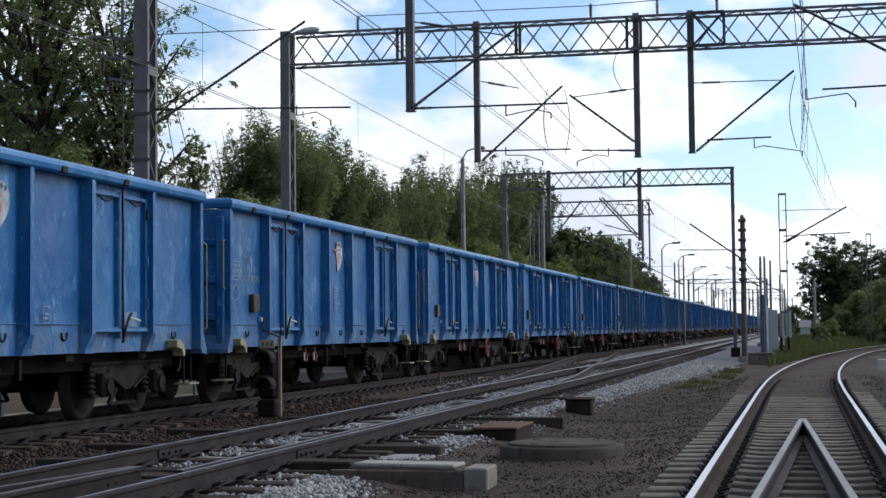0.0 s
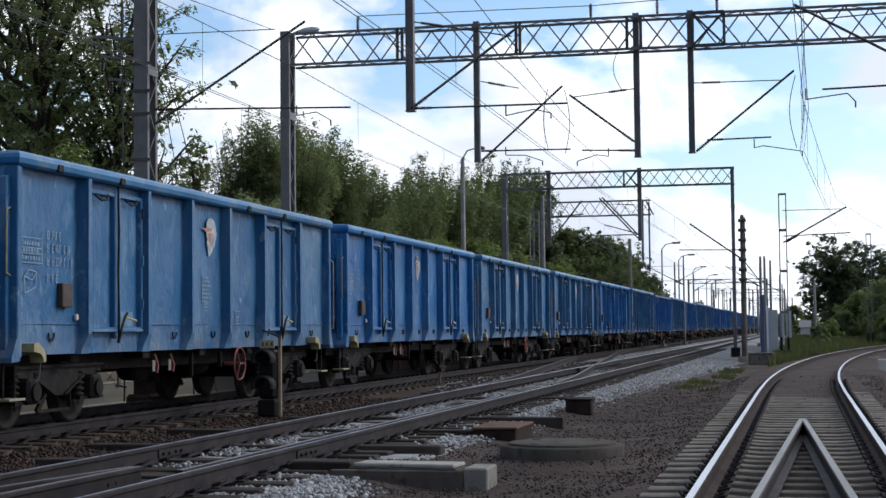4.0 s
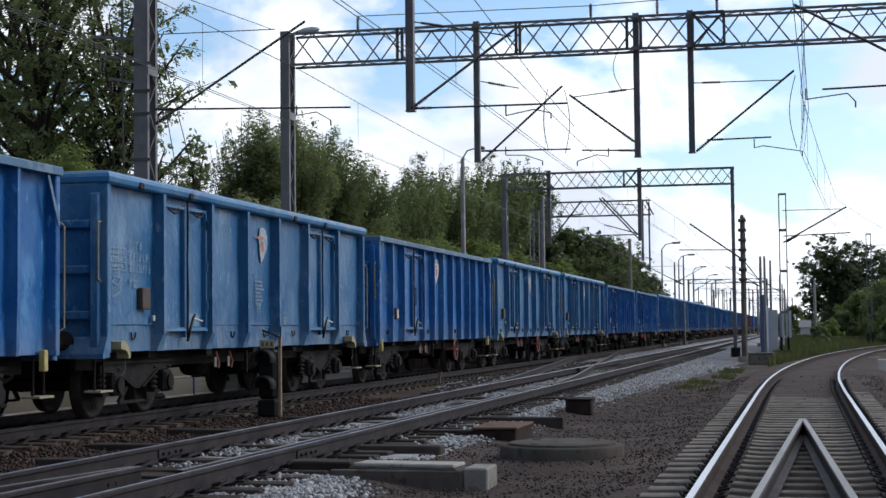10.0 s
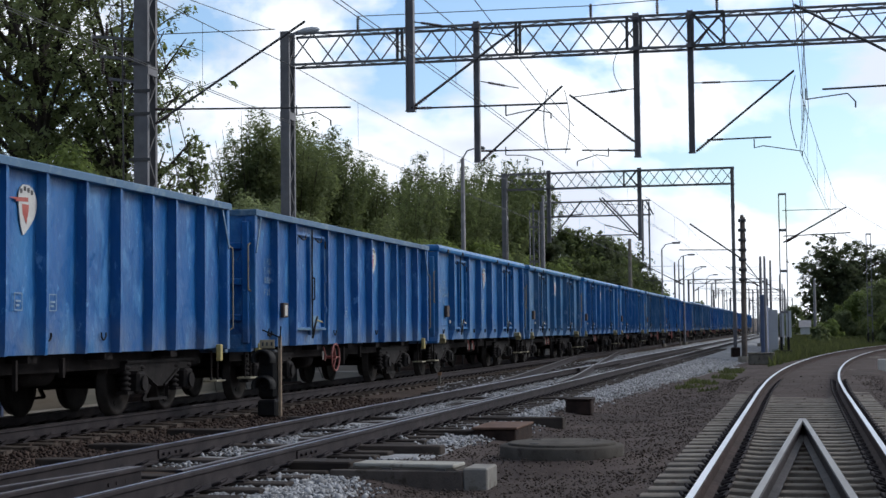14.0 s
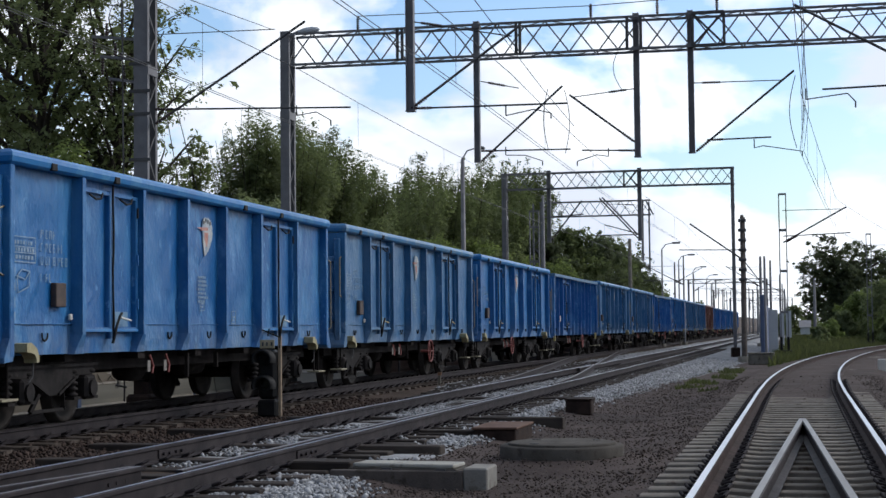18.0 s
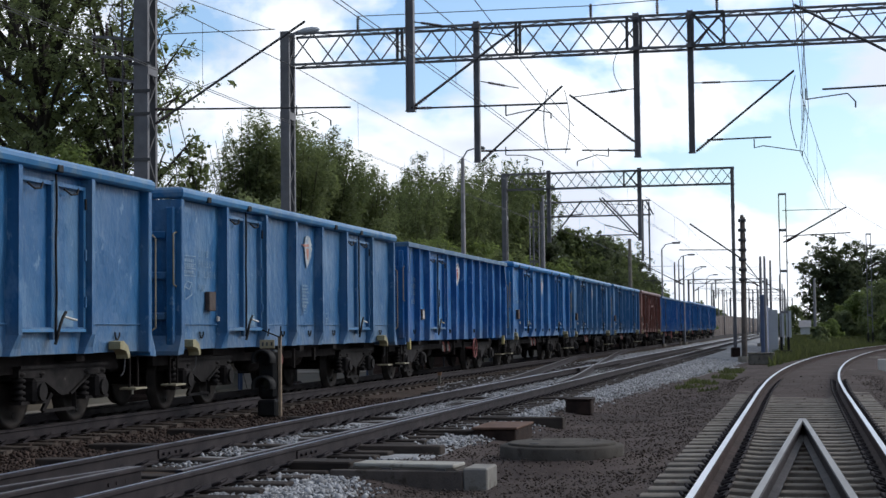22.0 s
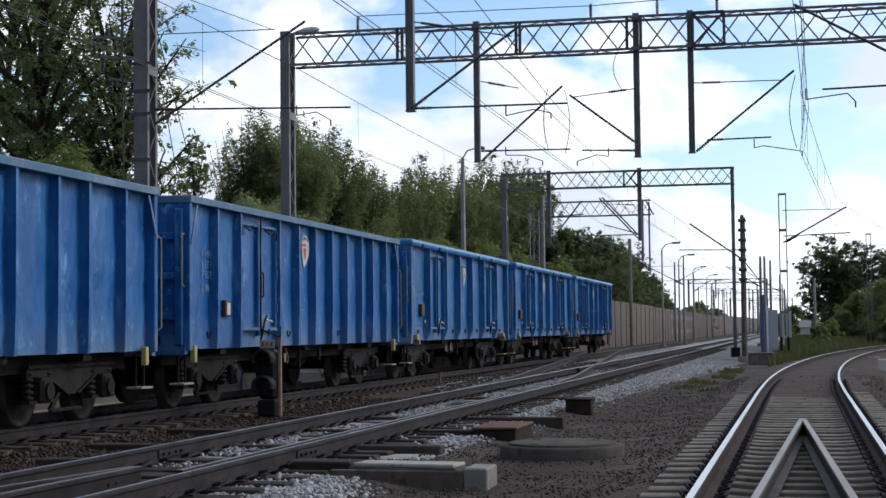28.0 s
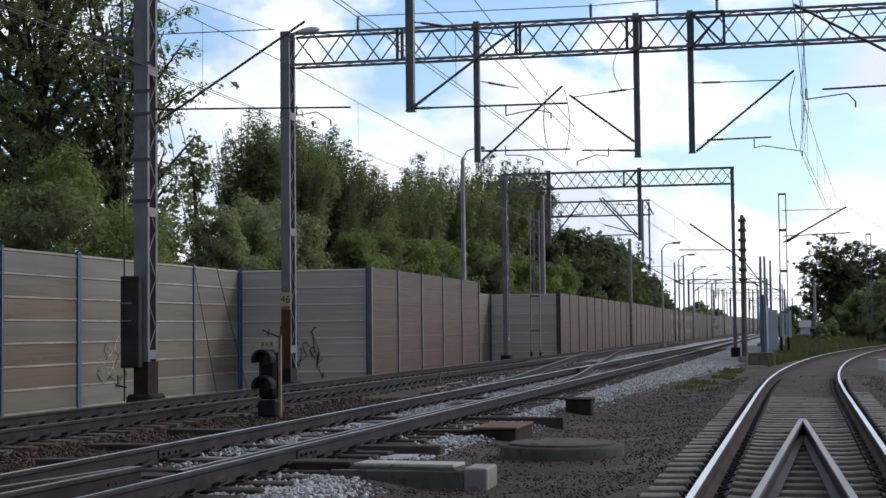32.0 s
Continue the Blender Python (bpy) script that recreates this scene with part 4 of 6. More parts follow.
def build_gantries():
    # nearest gantry: its beam passes above the view
    g0 = thing("overhead_gantry", pose(0, 0, 0), "grey lattice overhead-line gantry with hanging posts and brackets", "gantry", "overhead gantries")
    Y = 33
    lattice_post(g0, -13.93, Y, -.9, 11.0, .32, .56)
    part("tarred_foot", Geo().box(-14.095, -13.765, Y - .285, Y + .285, -.7, .55), FOOT, g0, "dark tarred post foot")
    lattice_post(g0, 6.2, Y, -.6, 10.4, .32, .56)
    lattice_beam(g0, -13.7, 6.0, Y, 9.3, 10.1)
    drop_post(g0, -7.95, Y, 5.8, 10.2, .17)
    drop_post(g0, 3.2, Y, 5.8, 10.2, .17)
    cantilever(g0, Y, [(-13.7, 5.74), (-10.27, 7.83)], [(-13.7, 6.06), (-9.27, 5.93)], [(-10.47, 5.8), (-10.03, 5.86), (-9.71, 5.67)])
    cantilever(g0, Y, [(-7.93, 5.85), (-5.59, 7.5)], [(-7.9, 5.85), (-4.61, 5.83)], [(-5.91, 5.62), (-5.32, 5.73), (-4.96, 5.64)], [(-7.9, 7.7), (-5.77, 7.28)])
    cantilever(g0, Y, [(3.1, 5.85), (0.0, 7.64)], [(3.1, 5.95), (0.52, 5.9)], [(0.2, 5.71), (1.01, 5.8), (1.16, 5.63)], [(3.1, 7.45), (0.6, 7.32)])
    # equipment cabinet and crank on the near post
    part("cabinet", Geo().cbox(-14.3, -13.87, Y - .52, Y - .3, .42, 2.4, .02), surface("dark_cabinet", (.03, .025, .025), (.05, .042, .041), 3, .7), g0, "tall dark steel cabinet")
    for z in (1.42, 1.8):
        part("cabinet_strap", Geo().box(-14.31, -14.04, Y - .528, Y - .522, z, z + .03), STEEL_GREY, g0)
    part("conduit", Geo().path([(-14.3, Y - .3, .45), (-14.3, Y - .3, -.3)], .02).path([(-14.3, Y - .3, 2.35), (-14.38, Y - .25, 8.8)], .018), STEEL_DARK, g0)
    cr = Geo().path([(-14.5, Y - .3, .05), (-14.25, Y - .3, .0)], .025).path([(-14.45, Y - .3, .25), (-14.45, Y - .3, .0)], .02)
    part("crank", cr, STEEL_DARK, g0)
    for z, x in ((6.65, -14.75), (7.15, -14.95), (7.6, -15.15)):
        part("cross_arm", Geo().bar((x, Y - .1, z + .12), (-14.05, Y - .1, z), .06), STEEL_GREY, g0)
        insulator(g0, (x + .05, Y - .1, z + .12), (x + .05, Y - .1, z - .28), .05)
        insulator(g0, (x + .35, Y - .1, z + .08), (x + .35, Y - .1, z + .4), .05)
    for z in (4.0, 4.9, 5.9, 6.4, 7.0):
        part("wire_clamp", Geo().box(-14.2, -13.7, Y - .3, Y - .283, z, z + .07), STEEL_DARK, g0)

    g1 = thing("overhead_gantry", pose(0, 0, 0), "grey lattice overhead-line gantry over all tracks, rusted post foot", "gantry", "overhead gantries")
    Y = 41
    lattice_post(g1, -13.25, Y, -.9, 9.15, .24, .56)
    lattice_post(g1, 6.4, Y, -.6, 9.2, .24, .56)
    lattice_beam(g1, -13.1, 6.2, Y, 8.24, 9.06)
    part("rust_sleeve", Geo().box(-13.375, -13.125, Y - .286, Y - .2, -.5, 1.75), STEEL_RUST, g1, "rust-stained lower post")
    part("black_sleeve", Geo().box(-13.38, -13.12, Y - .29, Y + .29, -.6, .2), BLACK, g1, "tarred post foot")
    drop_post(g1, -8.1, Y, 5.52, 9.2)
    drop_post(g1, -3.95, Y, 5.52, 9.2)
    drop_post(g1, -2.58, Y, 5.58, 9.2)
    for x0, x1 in ((-2.5, -1.72), (-4.15, -3.8), (-10.15, -10.02), (-7.0, -6.9)):
        g = Geo().bar((x0, Y - .3, 8.24), (x0, Y - .3, 9.06), .07).bar((x1, Y - .3, 8.24), (x1, Y - .3, 9.06), .07)
        if x1 - x0 > .5:
            g.bar((x0, Y - .3, 8.24), (x1, Y - .3, 9.06), .05).bar((x0, Y - .3, 9.06), (x1, Y - .3, 8.24), .05)
            g.box(x0, x1, Y - .36, Y - .3, 8.19, 8.27).box(x0, x1, Y - .36, Y - .3, 9.02, 9.1)
        part("splice_frame", g, STEEL_DARK, g1)
    cantilever(g1, Y, [(-7.99, 5.54), (-5.86, 7.41)], [(-8.0, 5.8), (-5.67, 5.77)], [(-7.36, 5.67), (-6.84, 5.65), (-6.4, 5.49)], [(-8.0, 7.62), (-7.0, 7.4)])
    cantilever(g1, Y, [(-4.03, 5.9), (-5.68, 7.17)], [(-4.03, 5.68), (-5.38, 5.73)], [(-4.7, 5.55), (-5.0, 5.6), (-5.5, 5.45)], [(-4.02, 7.26), (-5.57, 7.11)])
    cantilever(g1, Y, [(-2.48, 5.6), (-0.03, 7.55)], [(-2.2, 5.88), (-0.62, 5.9)], [(-1.04, 5.64), (-0.83, 5.69), (0.13, 5.52)], [(-2.5, 7.34), (-0.31, 7.32)])
    part("lamp_arm", Geo().path([(-13.2, Y - .1, 8.9), (-13.05, Y - .1, 9.1), (-12.9, Y - .1, 9.16)], .04, 8), STEEL_GREY, g1)
    part("lamp_head", Geo().lathe((-12.95, Y - .1, 9.13), (1, 0, .1), [(0, 0), (.03, .05), (.2, .1), (.42, .1), (.58, .06), (.64, 0)], 12), FENCE_PALE, g1, "pale grey lamp head")
    plate = part("number_plate", Geo().cbox(-13.4, -13.1, Y - .31, Y - .295, 1.83, 2.2, .004), PLATE, g1, "yellowed plate with the number 46")
    txt = bpy.data.curves.new("plate_text", "FONT")
    txt.body, txt.size, txt.align_x = "46", .26, "CENTER"
    tmp = bpy.data.objects.new("plate_text", txt)
    me = bpy.data.meshes.new_from_object(tmp)
    bpy.data.objects.remove(tmp)
    me.materials.append(BLACK)
    part("digits", me, None, plate, "black digits 46", at=pose(-13.25, Y - .313, 1.93, 90, 0, 0))
    for x, z in ((-11.3, 9.2), (-5.1, 9.2), (-3.4, 9.2), (-1.9, 9.25)):
        insulator(g1, (x, Y, z - .08), (x, Y, z + .3), .05)

    g2 = thing("overhead_gantry", pose(0, 0, 0), "grey lattice overhead-line gantry farther along the line", "gantry", "overhead gantries")
    Y = 82
    lattice_post(g2, -14.8, Y, -.9, 9.2, .24, .5)
    lattice_post(g2, -3.2, Y, -.6, 9.2, .17, .24)
    lattice_beam(g2, -14.7, -3.1, Y, 8.35, 9.15)
    drop_post(g2, -7.85, Y, 5.6, 9.3, .2)
    drop_post(g2, -12.5, Y, 5.6, 9.3, .2)
    cantilever(g2, Y, [(-7.95, 5.7), (-9.9, 7.8)], [(-7.95, 5.9), (-10.2, 5.9)], [(-9.2, 5.6), (-9.8, 5.7), (-10.3, 5.5)], [(-7.95, 7.4), (-9.6, 7.5)], .04)
    cantilever(g2, Y, [(-12.4, 5.7), (-10.8, 7.7)], [(-12.4, 6.9), (-10.7, 7.0)], None, None, .04)
    part("splice_frame", Geo().bar((-8.6, Y - .3, 8.35), (-8.6, Y - .3, 9.15), .08).bar((-8.6, Y - .3, 8.35), (-7.9, Y - .3, 9.15), .06).bar((-8.6, Y - .3, 9.15), (-7.9, Y - .3, 8.35), .06), STEEL_DARK, g2)

    g3 = thing("overhead_gantry", pose(0, 0, 0), "short grey lattice gantry on a lattice mast", "gantry", "overhead gantries")
    Y = 100
    for k, x in enumerate((-16.25, -15.75)):
        part("leg", Geo().box(x - .05, x + .05, Y - .05, Y + .05, -1.2, 9.0), STEEL_GREY, g3)
    for i in range(16):
        part("lacing_bar", Geo().bar((-16.25 + .5 * (i % 2), Y, -.9 + .6 * i), (-15.75 - .5 * (i % 2), Y, -.3 + .6 * i), .05, .02, (0, 1, 0)), STEEL_GREY, g3)
    drop_post(g3, -9.42, Y, 5.3, 9.1, .13)
    lattice_beam(g3, -15.8, -8.9, Y, 8.15, 9.05)
    part("end_brace", Geo().bar((-9.2, Y, 9.05), (-8.75, Y, 8.15), .09), STEEL_GREY, g3)
    cantilever(g3, Y, [(-9.4, 6.6), (-11.9, 9.3)], [(-9.4, 6.9), (-11.8, 7.6)], None, None, .045)
    part("far_post", Geo().box(-9.15, -9.05, Y + 1, Y + 1.1, 4.7, 9.0), STEEL_GREY, g3)


build_gantries()


def mast(x, y, h, arm=0, lamp=0, r=.12, lattice=False, label="", mat=None):
    """A single mast; arm: reach of an overhead-line bracket, lamp: reach of a lamp head."""
    kind = "street_lamp" if lamp else "overhead_line_mast"
    ob = thing(kind, pose(x, y, 0), label or ("tall grey street lamp with a curved arm" if lamp else "slim grey overhead-line mast"),
               "street lamp" if lamp else "mast", "street lamps" if lamp else "overhead masts")
    z0 = ground_z(x, y) - .3
    mat = mat or STEEL_GREY
    if lattice:
        g = Geo()
        for s in (-1, 1):
            g.box(s * r - .024, s * r + .024, -.08, .08, z0, h)
        z = z0 + .5
        while z < h:
            g.box(-r, r, -.09, .09, z, z + .12)
            z += 1.9
        g.box(-r, r, -.1, .1, h - .08, h)
        part("post", g, mat, ob)
        part("footing", Geo().cbox(-r - .16, r + .16, -.22, .22, z0, z0 + .7, .04), BLACK, ob, "black tarred footing")
        for s in (-1, 1):
            part("base_strap", Geo().cbox(s * r - .06, s * r + .06, -.1, .1, z0 + .701, z0 + 1.3, .01), BLACK, ob)
    else:
        part("post", Geo().lathe((0, 0, z0), (0, 0, 1), [(0, r * .95), (h - z0, r * .6), (h - z0, 0)], 10), mat, ob)
        part("footing", Geo().lathe((0, 0, z0), (0, 0, 1), [(0, r * 2.4), (.55, r * 2.2), (.55, 0)], 10), CONC_OLD, ob)
    if "collars" in label:
        for k in range(7):
            part("collar", Geo().cbox(-r * 1.3, r * 1.3, -r * 1.3, r * 1.3, h - .3 - .42 * k, h - .18 - .42 * k, .02), STEEL_DARK, ob)
    if arm:
        s = 1 if arm > 0 else -1
        g = Geo().tube((0, 0, h - 2.3), (arm, 0, h - .7), .04, 6).tube((0, 0, h - 2.0), (arm * 1.05, 0, h - 1.9), .028, 6).tube((0, 0, h - .8), (arm * .95, 0, h - .8), .018, 6)
        g.tube((arm * .8, 0, h - 1.9), (arm * .8, 0, h - 2.2), .02, 5).tube((arm * .8, 0, h - 2.15), (arm * .5, 0, h - 2.05), .016, 5)
        part("bracket", g, STEEL_DARK, ob)
        part("insulator", Geo().lathe((s * r, 0, h - 2.24), (arm, 0, 1.6), [(0, .06), (.15, .08), (.3, .05), (.45, .08), (.6, .05), (.6, 0)], 8), INSULATOR, ob)
    if lamp:
        s = 1 if lamp > 0 else -1
        part("arm", Geo().path([(0, 0, h), (lamp * .25, 0, h + .35), (lamp * .7, 0, h + .45)], .035, 6), mat, ob)
        part("lamp_head", Geo().cbox(min(lamp * .65, lamp * 1.2), max(lamp * .65, lamp * 1.2), -.13, .13, h + .38, h + .52, .05), STEEL_GREY, ob)
    return ob


def build_masts():
    mast(-14.6, 70.4, 8.8, lamp=.85, r=.14)
    mast(-14.25, 88, 7.7, r=.25, lattice=True, label="twin-leg steel mast with battens before the barrier")
    mast(-15.0, 96, 9.2, r=.13)
    mast(-13.4, 131, 8.4, r=.22, label="stout concrete overhead-line mast with dark foot", mat=CONC_OLD)
    mast(-9.5, 115, 6.7, lamp=1.1, r=.085)
    mast(-8.9, 128, 6.8, arm=-3.0, r=.1)
    for x, y in ((-9.56, 132), (-10.15, 159), (-10.25, 184), (-10.66, 205)):
        mast(x, y, 6.6, lamp=1.1, r=.085)
    for x, y, h in ((-18.2, 300, 8.6), (-17.5, 330, 9.6), (-14.6, 300, 8.3), (-15.7, 340, 9.0), (-15.7, 360, 9.1), (-16.5, 400, 10.2), (-9.1, 300, 8.4), (-9.3, 330, 8.7), (-6.6, 260, 7.7), (-21.4, 420, 8.3)):
        mast(x, y, h, r=.17)
    mast(-13.5, 180, 8.4, arm=3.0, r=.15)
    mast(-2.36, 70, 5.95, r=.13, label="grey concrete mast with dark collars", mat=CONC_WORN)
    mast(-1.62, 78, 4.5, r=.09)
    mast(-2.9, 125, 6.5, r=.16, arm=-2.6)
    mast(-2.6, 150, 7.2, r=.16, arm=-2.6)
    mast(-.72, 76.5, 7.35, r=.16, arm=2.9, lattice=True, label="slim twin-leg overhead-line mast beside the curve", mat=STEEL_GREY)
    mast(4.6, 113, 7.4, r=.15, arm=3.0, lattice=True, label="slim twin-leg overhead-line mast on the grass", mat=STEEL_GREY)
    mast(1.2, 140, 5.2, r=.16)
    for i, y in enumerate((215, 262, 310, 360, 420, 480, 560)):
        for x in (-13.6, -8.2, -2.6):
            mast(x - .004 * (y - 200), y + 9 * (x > -5), 8.2, arm=2.6 if x < -12 else -2.6, r=.16)
    # a strut from the far side bracket
    st = thing("overhead_line_mast", pose(0, 0, 0), "dark signal-side mast with long inclined strut", "mast", "overhead masts")
    part("post", Geo().cbox(-2.52, -2.3, 72, 72.2, -.5, 6.0, .02), STEEL_DARK, st)
    part("strut", Geo().tube((-2.4, 72.1, 4.1), (-4.7, 72.1, 5.75), .04, 6).tube((-2.4, 72.1, 4.1), (-1.62, 72.1, 3.05), .03, 6), STEEL_DARK, st)
    part("tube", Geo().tube((-2.4, 72.1, 4.55), (-5.2, 72.1, 4.6), .025, 6), STEEL_DARK, st)


build_masts()


def overhead_line(x_at, supports, contact, messenger, name_label, end=420):
    """Contact wire, messenger wire and droppers between supports (y values)."""
    ob = thing("overhead_line", pose(0, 0, 0), name_label, "overhead line", "overhead lines")
    ca, me = Geo(), Geo()
    dr = Geo()
    for a, b in zip(supports, supports[1:]):
        n = 10
        top, low = [], []
        for i in range(n + 1):
            t = i / n
            y = a + (b - a) * t
            sag = 4 * t * (1 - t)
            top.append(Vector((x_at(y), y, messenger - sag * .2 * min(1.0, (b - a) / 60))))
            low.append(Vector((x_at(y), y, contact - sag * .03)))
        me.path(top, .008, 5)
        for side in (-.045, .045):
            ca.path([p + Vector((side, 0, 0)) for p in low], .0065, 5)
        for i in range(1, n, 2):
            dr.tube(top[i], low[i], .004, 4)
    part("contact_wire", ca, WIRE, ob)
    part("messenger_wire", me, WIRE, ob)
    part("dropper", dr, WIRE, ob)


def build_far_gantries():
    for y, xa, xb in ((255, -17, -5), (330, -17, -3), (430, -18, -2)):
        g = thing("overhead_gantry", pose(0, 0, 0), "slender overhead-line gantry far down the line", "gantry", "overhead gantries")
        for x in (xa, xb):
            part("post", Geo().box(x - .15, x + .15, y - .15, y + .15, -1, 8.6), STEEL_MID, g)
        for z in (8.0, 8.6):
            part("chord", Geo().box(xa, xb, y - .06, y + .06, z - .06, z + .06), STEEL_MID, g)
        n = 10
        for i in range(n):
            a = xa + (xb - xa) * i / n
            part("lacing_bar", Geo().bar((a, y, 8.0 + .6 * (i % 2)), (a + (xb - xa) / n, y, 8.6 - .6 * (i % 2)), .07), STEEL_MID, g)
        for x in (-8.2, -12.8):
            part("drop_post", Geo().box(x - .1, x + .1, y - .1, y + .1, 5.6, 8.6), STEEL_MID, g)


build_far_gantries()


def build_lines():
    overhead_line(lambda y: T1 + .12 * math.cos(y * .07), [-25, 33, 82, 131, 180, 240, 300, 420], 5.57, 6.8, "thin overhead wires above the goods line")
    overhead_line(lambda y: T2 + .12 * math.sin(y * .09), [-25, 33, 82, 128, 190, 260, 420], 5.42, 6.5, "thin overhead wires above the middle track")
    overhead_line(lambda y: float(np.interp(y, (-25, 21, 33, 41, 76.5, 113, 160), (-.3, .02, .2, .12, 1.75, 6.9, 19.0))), [-25, 33, 41, 76.5, 113, 160], 5.52, 7.0, "thin overhead wires above the curving track")
    fd = thing("feeder_wire", pose(0, 0, 0), "long slack feeder wires beside the posts", "wire")
    for pts in ([(-13.7, 41, 9.28), (-12.3, 31.4, 8.1), (-10.6, 12, 6.0)],):
        part("wire", Geo().path(pts, .009, 5), WIRE, fd)
    sp = Geo()
    sp.path([(-17.4, 41, 9.3), (-13.6, 41, 9.27)], .014, 5)
    sp.path([(-11.3, 41, 9.5), (-5.1, 41, 9.45), (-1.9, 41, 9.55), (6, 41, 9.6)], .012, 5)
    part("cross_wire", sp, WIRE, fd)
    part("anchor_wire", Geo().path([(-5.85, 12, 8.3), (-5.85, 29.5, 7.35), (-5.85, 37.6, 6.85), (-5.85, 43, 6.62)], .009, 5), WIRE, fd)
    # jumpers that hang in bows between the wires
    for x, y, z0, z1, bow in ((-6.15, 40.4, 5.7, 7.25, -.12), (-5.72, 40.4, 5.6, 7.2, .12), (-4.3, 40.6, 7.2, 8.3, -.2), (.0, 40.5, 5.55, 7.35, -.16)):
        pts = [(x + bow * math.sin(math.pi * i / 8), y, z1 + (z0 - z1) * i / 8) for i in range(9)]
        part("jumper_wire", Geo().path(pts, .01, 5), WIRE, fd)
    # guy wires of the near post
    part("guy_wire", Geo().tube((-14.1, 33.2, 9), (-17.2, 46.2, -.8), .012, 5).tube((-14.1, 33.2, 9.2), (-16.3, 46.5, -.8), .012, 5), WIRE, fd)


build_lines()


def build_signal():
    s = thing("dwarf_signal", pose(-8.42, 25, -.2), "black two-lamp dwarf signal with hooded lenses beside the track", "signal")
    part("housing", Geo().cbox(-.16, .14, -.1, .14, .28, 1.08, .05), BLACK, s)
    part("foot", Geo().cbox(-.17, .15, -.12, .16, 0, .27, .03), BLACK, s)
    for z in (.92, .5):
        g = Geo()
        v = []
        n = 10
        for y, r in ((-.1, .17), (-.36, .17)):
            for i in range(n + 1):
                w = math.pi * (i / n) * 1.2 - .3
                v.append((r * math.cos(w) - .02, y, z + r * math.sin(w)))
        v += [(p[0] * .75, p[1], z + (p[2] - z) * .75) for p in v]
        k = n + 1
        f = []
        for i in range(n):
            f += [(i, i + 1, k + i + 1, k + i), (2 * k + i, 3 * k + i, 3 * k + i + 1, 2 * k + i + 1), (k + i, k + i + 1, 3 * k + i + 1, 3 * k + i)]
        g.add(v, f, True)
        part("hood", g, BLACK, s)
        part("lens", Geo().tube((-.02, -.1, z), (-.02, -.125, z), .1, 14), surface("dark_lens", (.01, .012, .015), (.02, .022, .025), 5, .1), s)
    part("stand", Geo().cbox(.145, .2, .0, .05, 0, 1.3, .008), surface("stand_paint", (.28, .21, .15), (.36, .28, .2), 8, .8), s, "pale tan flat upright")
    nb = part("name_board", Geo().cbox(-.15, .1, -.04, -.02, 1.1, 1.24, .006), PLATE, s)
    for x in (-.11, -.04, .04):
        part("lettering", Geo().box(x, x + .03, -.046, -.043, 1.14, 1.2), STEEL_DARK, nb)
    part("bracket", Geo().path([(-.12, 0, 1.4), (.18, 0, 1.28)], .012).path([(0, 0, 1.42), (-.02, 0, 1.3)], .012).path([(.18, 0, 1.1), (.2, 0, 1.46)], .01), BLACK, s)


build_signal()


def build_right_side():
    # tall sheet fence that runs away beside the curve
    f = thing("sheet_fence", pose(0, 0, 0), "tall slate-blue and pale sheet-metal fence on the verge", "fence")
    for i in range(12):
        a, b = Vector((-1.66 - .045 * i, 74 + 4.7 * i, 0)), Vector((-1.66 - .045 * (i + 1), 74 + 4.7 * (i + 1) - .06, 0))
        part("panel", Geo().bar(a + Vector((0, 0, .97)), b + Vector((0, 0, .97)), .06, 2.74), FENCE_BLUE, f)
    part("post", Geo().cbox(-1.75, -1.58, 73.8, 73.98, -.5, 2.6, .02), POST_BLUE, f, "dark blue end post")
    part("panel", Geo().cbox(-1.55, -1.1, 82, 82.1, -.3, 2.0, .01), FENCE_PALE, f, "pale grey sheet")
    part("panel", Geo().cbox(-1.06, -.86, 88, 88.1, -.3, 1.95, .01), FENCE_PALE, f, "pale grey sheet")
    part("panel", Geo().cbox(-.95, -.6, 110, 110.1, -.3, 2.2, .01), FENCE_PALE, f, "pale grey sheet")
    b = thing("relay_cabinet", pose(-1.55, 65.3, -.33), "low grey trackside relay cabinet", "cabinet")
    part("body", Geo().cbox(-.5, .5, -.3, .3, 0, .42, .02), CONC_OLD, b)
    part("lid", Geo().cbox(-.53, .53, -.33, .33, .421, .47, .01), CONC_OLD, b)
    # far sheds past the curve
    for x, y, w, h, m in ((0.6, 232, 1.3, 1.2, FENCE_PALE), (4.6, 240, 1.5, 1.3, FENCE_PALE), (11, 260, 5, 2.6, surface("tan_wall", (.3, .2, .13), (.36, .25, .17), .5, .9))):
        h_ = thing("shed", pose(x, y, -.2), "small pale shed far behind the curve", "shed", "far sheds")
        part("wall", Geo().box(-w / 2, w / 2, 0, 5, 0, h), m, h_)
        g = Geo().add([(-w / 2 - .2, -.2, h), (w / 2 + .2, -.2, h), (w / 2 + .2, 5.2, h), (-w / 2 - .2, 5.2, h), (-w / 2 - .2, 2.5, h + 1), (w / 2 + .2, 2.5, h + 1)],
                      [(0, 1, 5, 4), (2, 3, 4, 5), (0, 4, 3), (1, 2, 5), (3, 2, 1, 0)])
        part("roof", g, STEEL_GREY, h_)


build_right_side()


# ---------------------------------------------------------------- open goods wagons
PITCH_W, HALF = 14.04, 6.4
WHEEL_R = 0.46
SHARED = {}


def shared(key, make):
    if key not in SHARED:
        SHARED[key] = make()
    return SHARED[key]


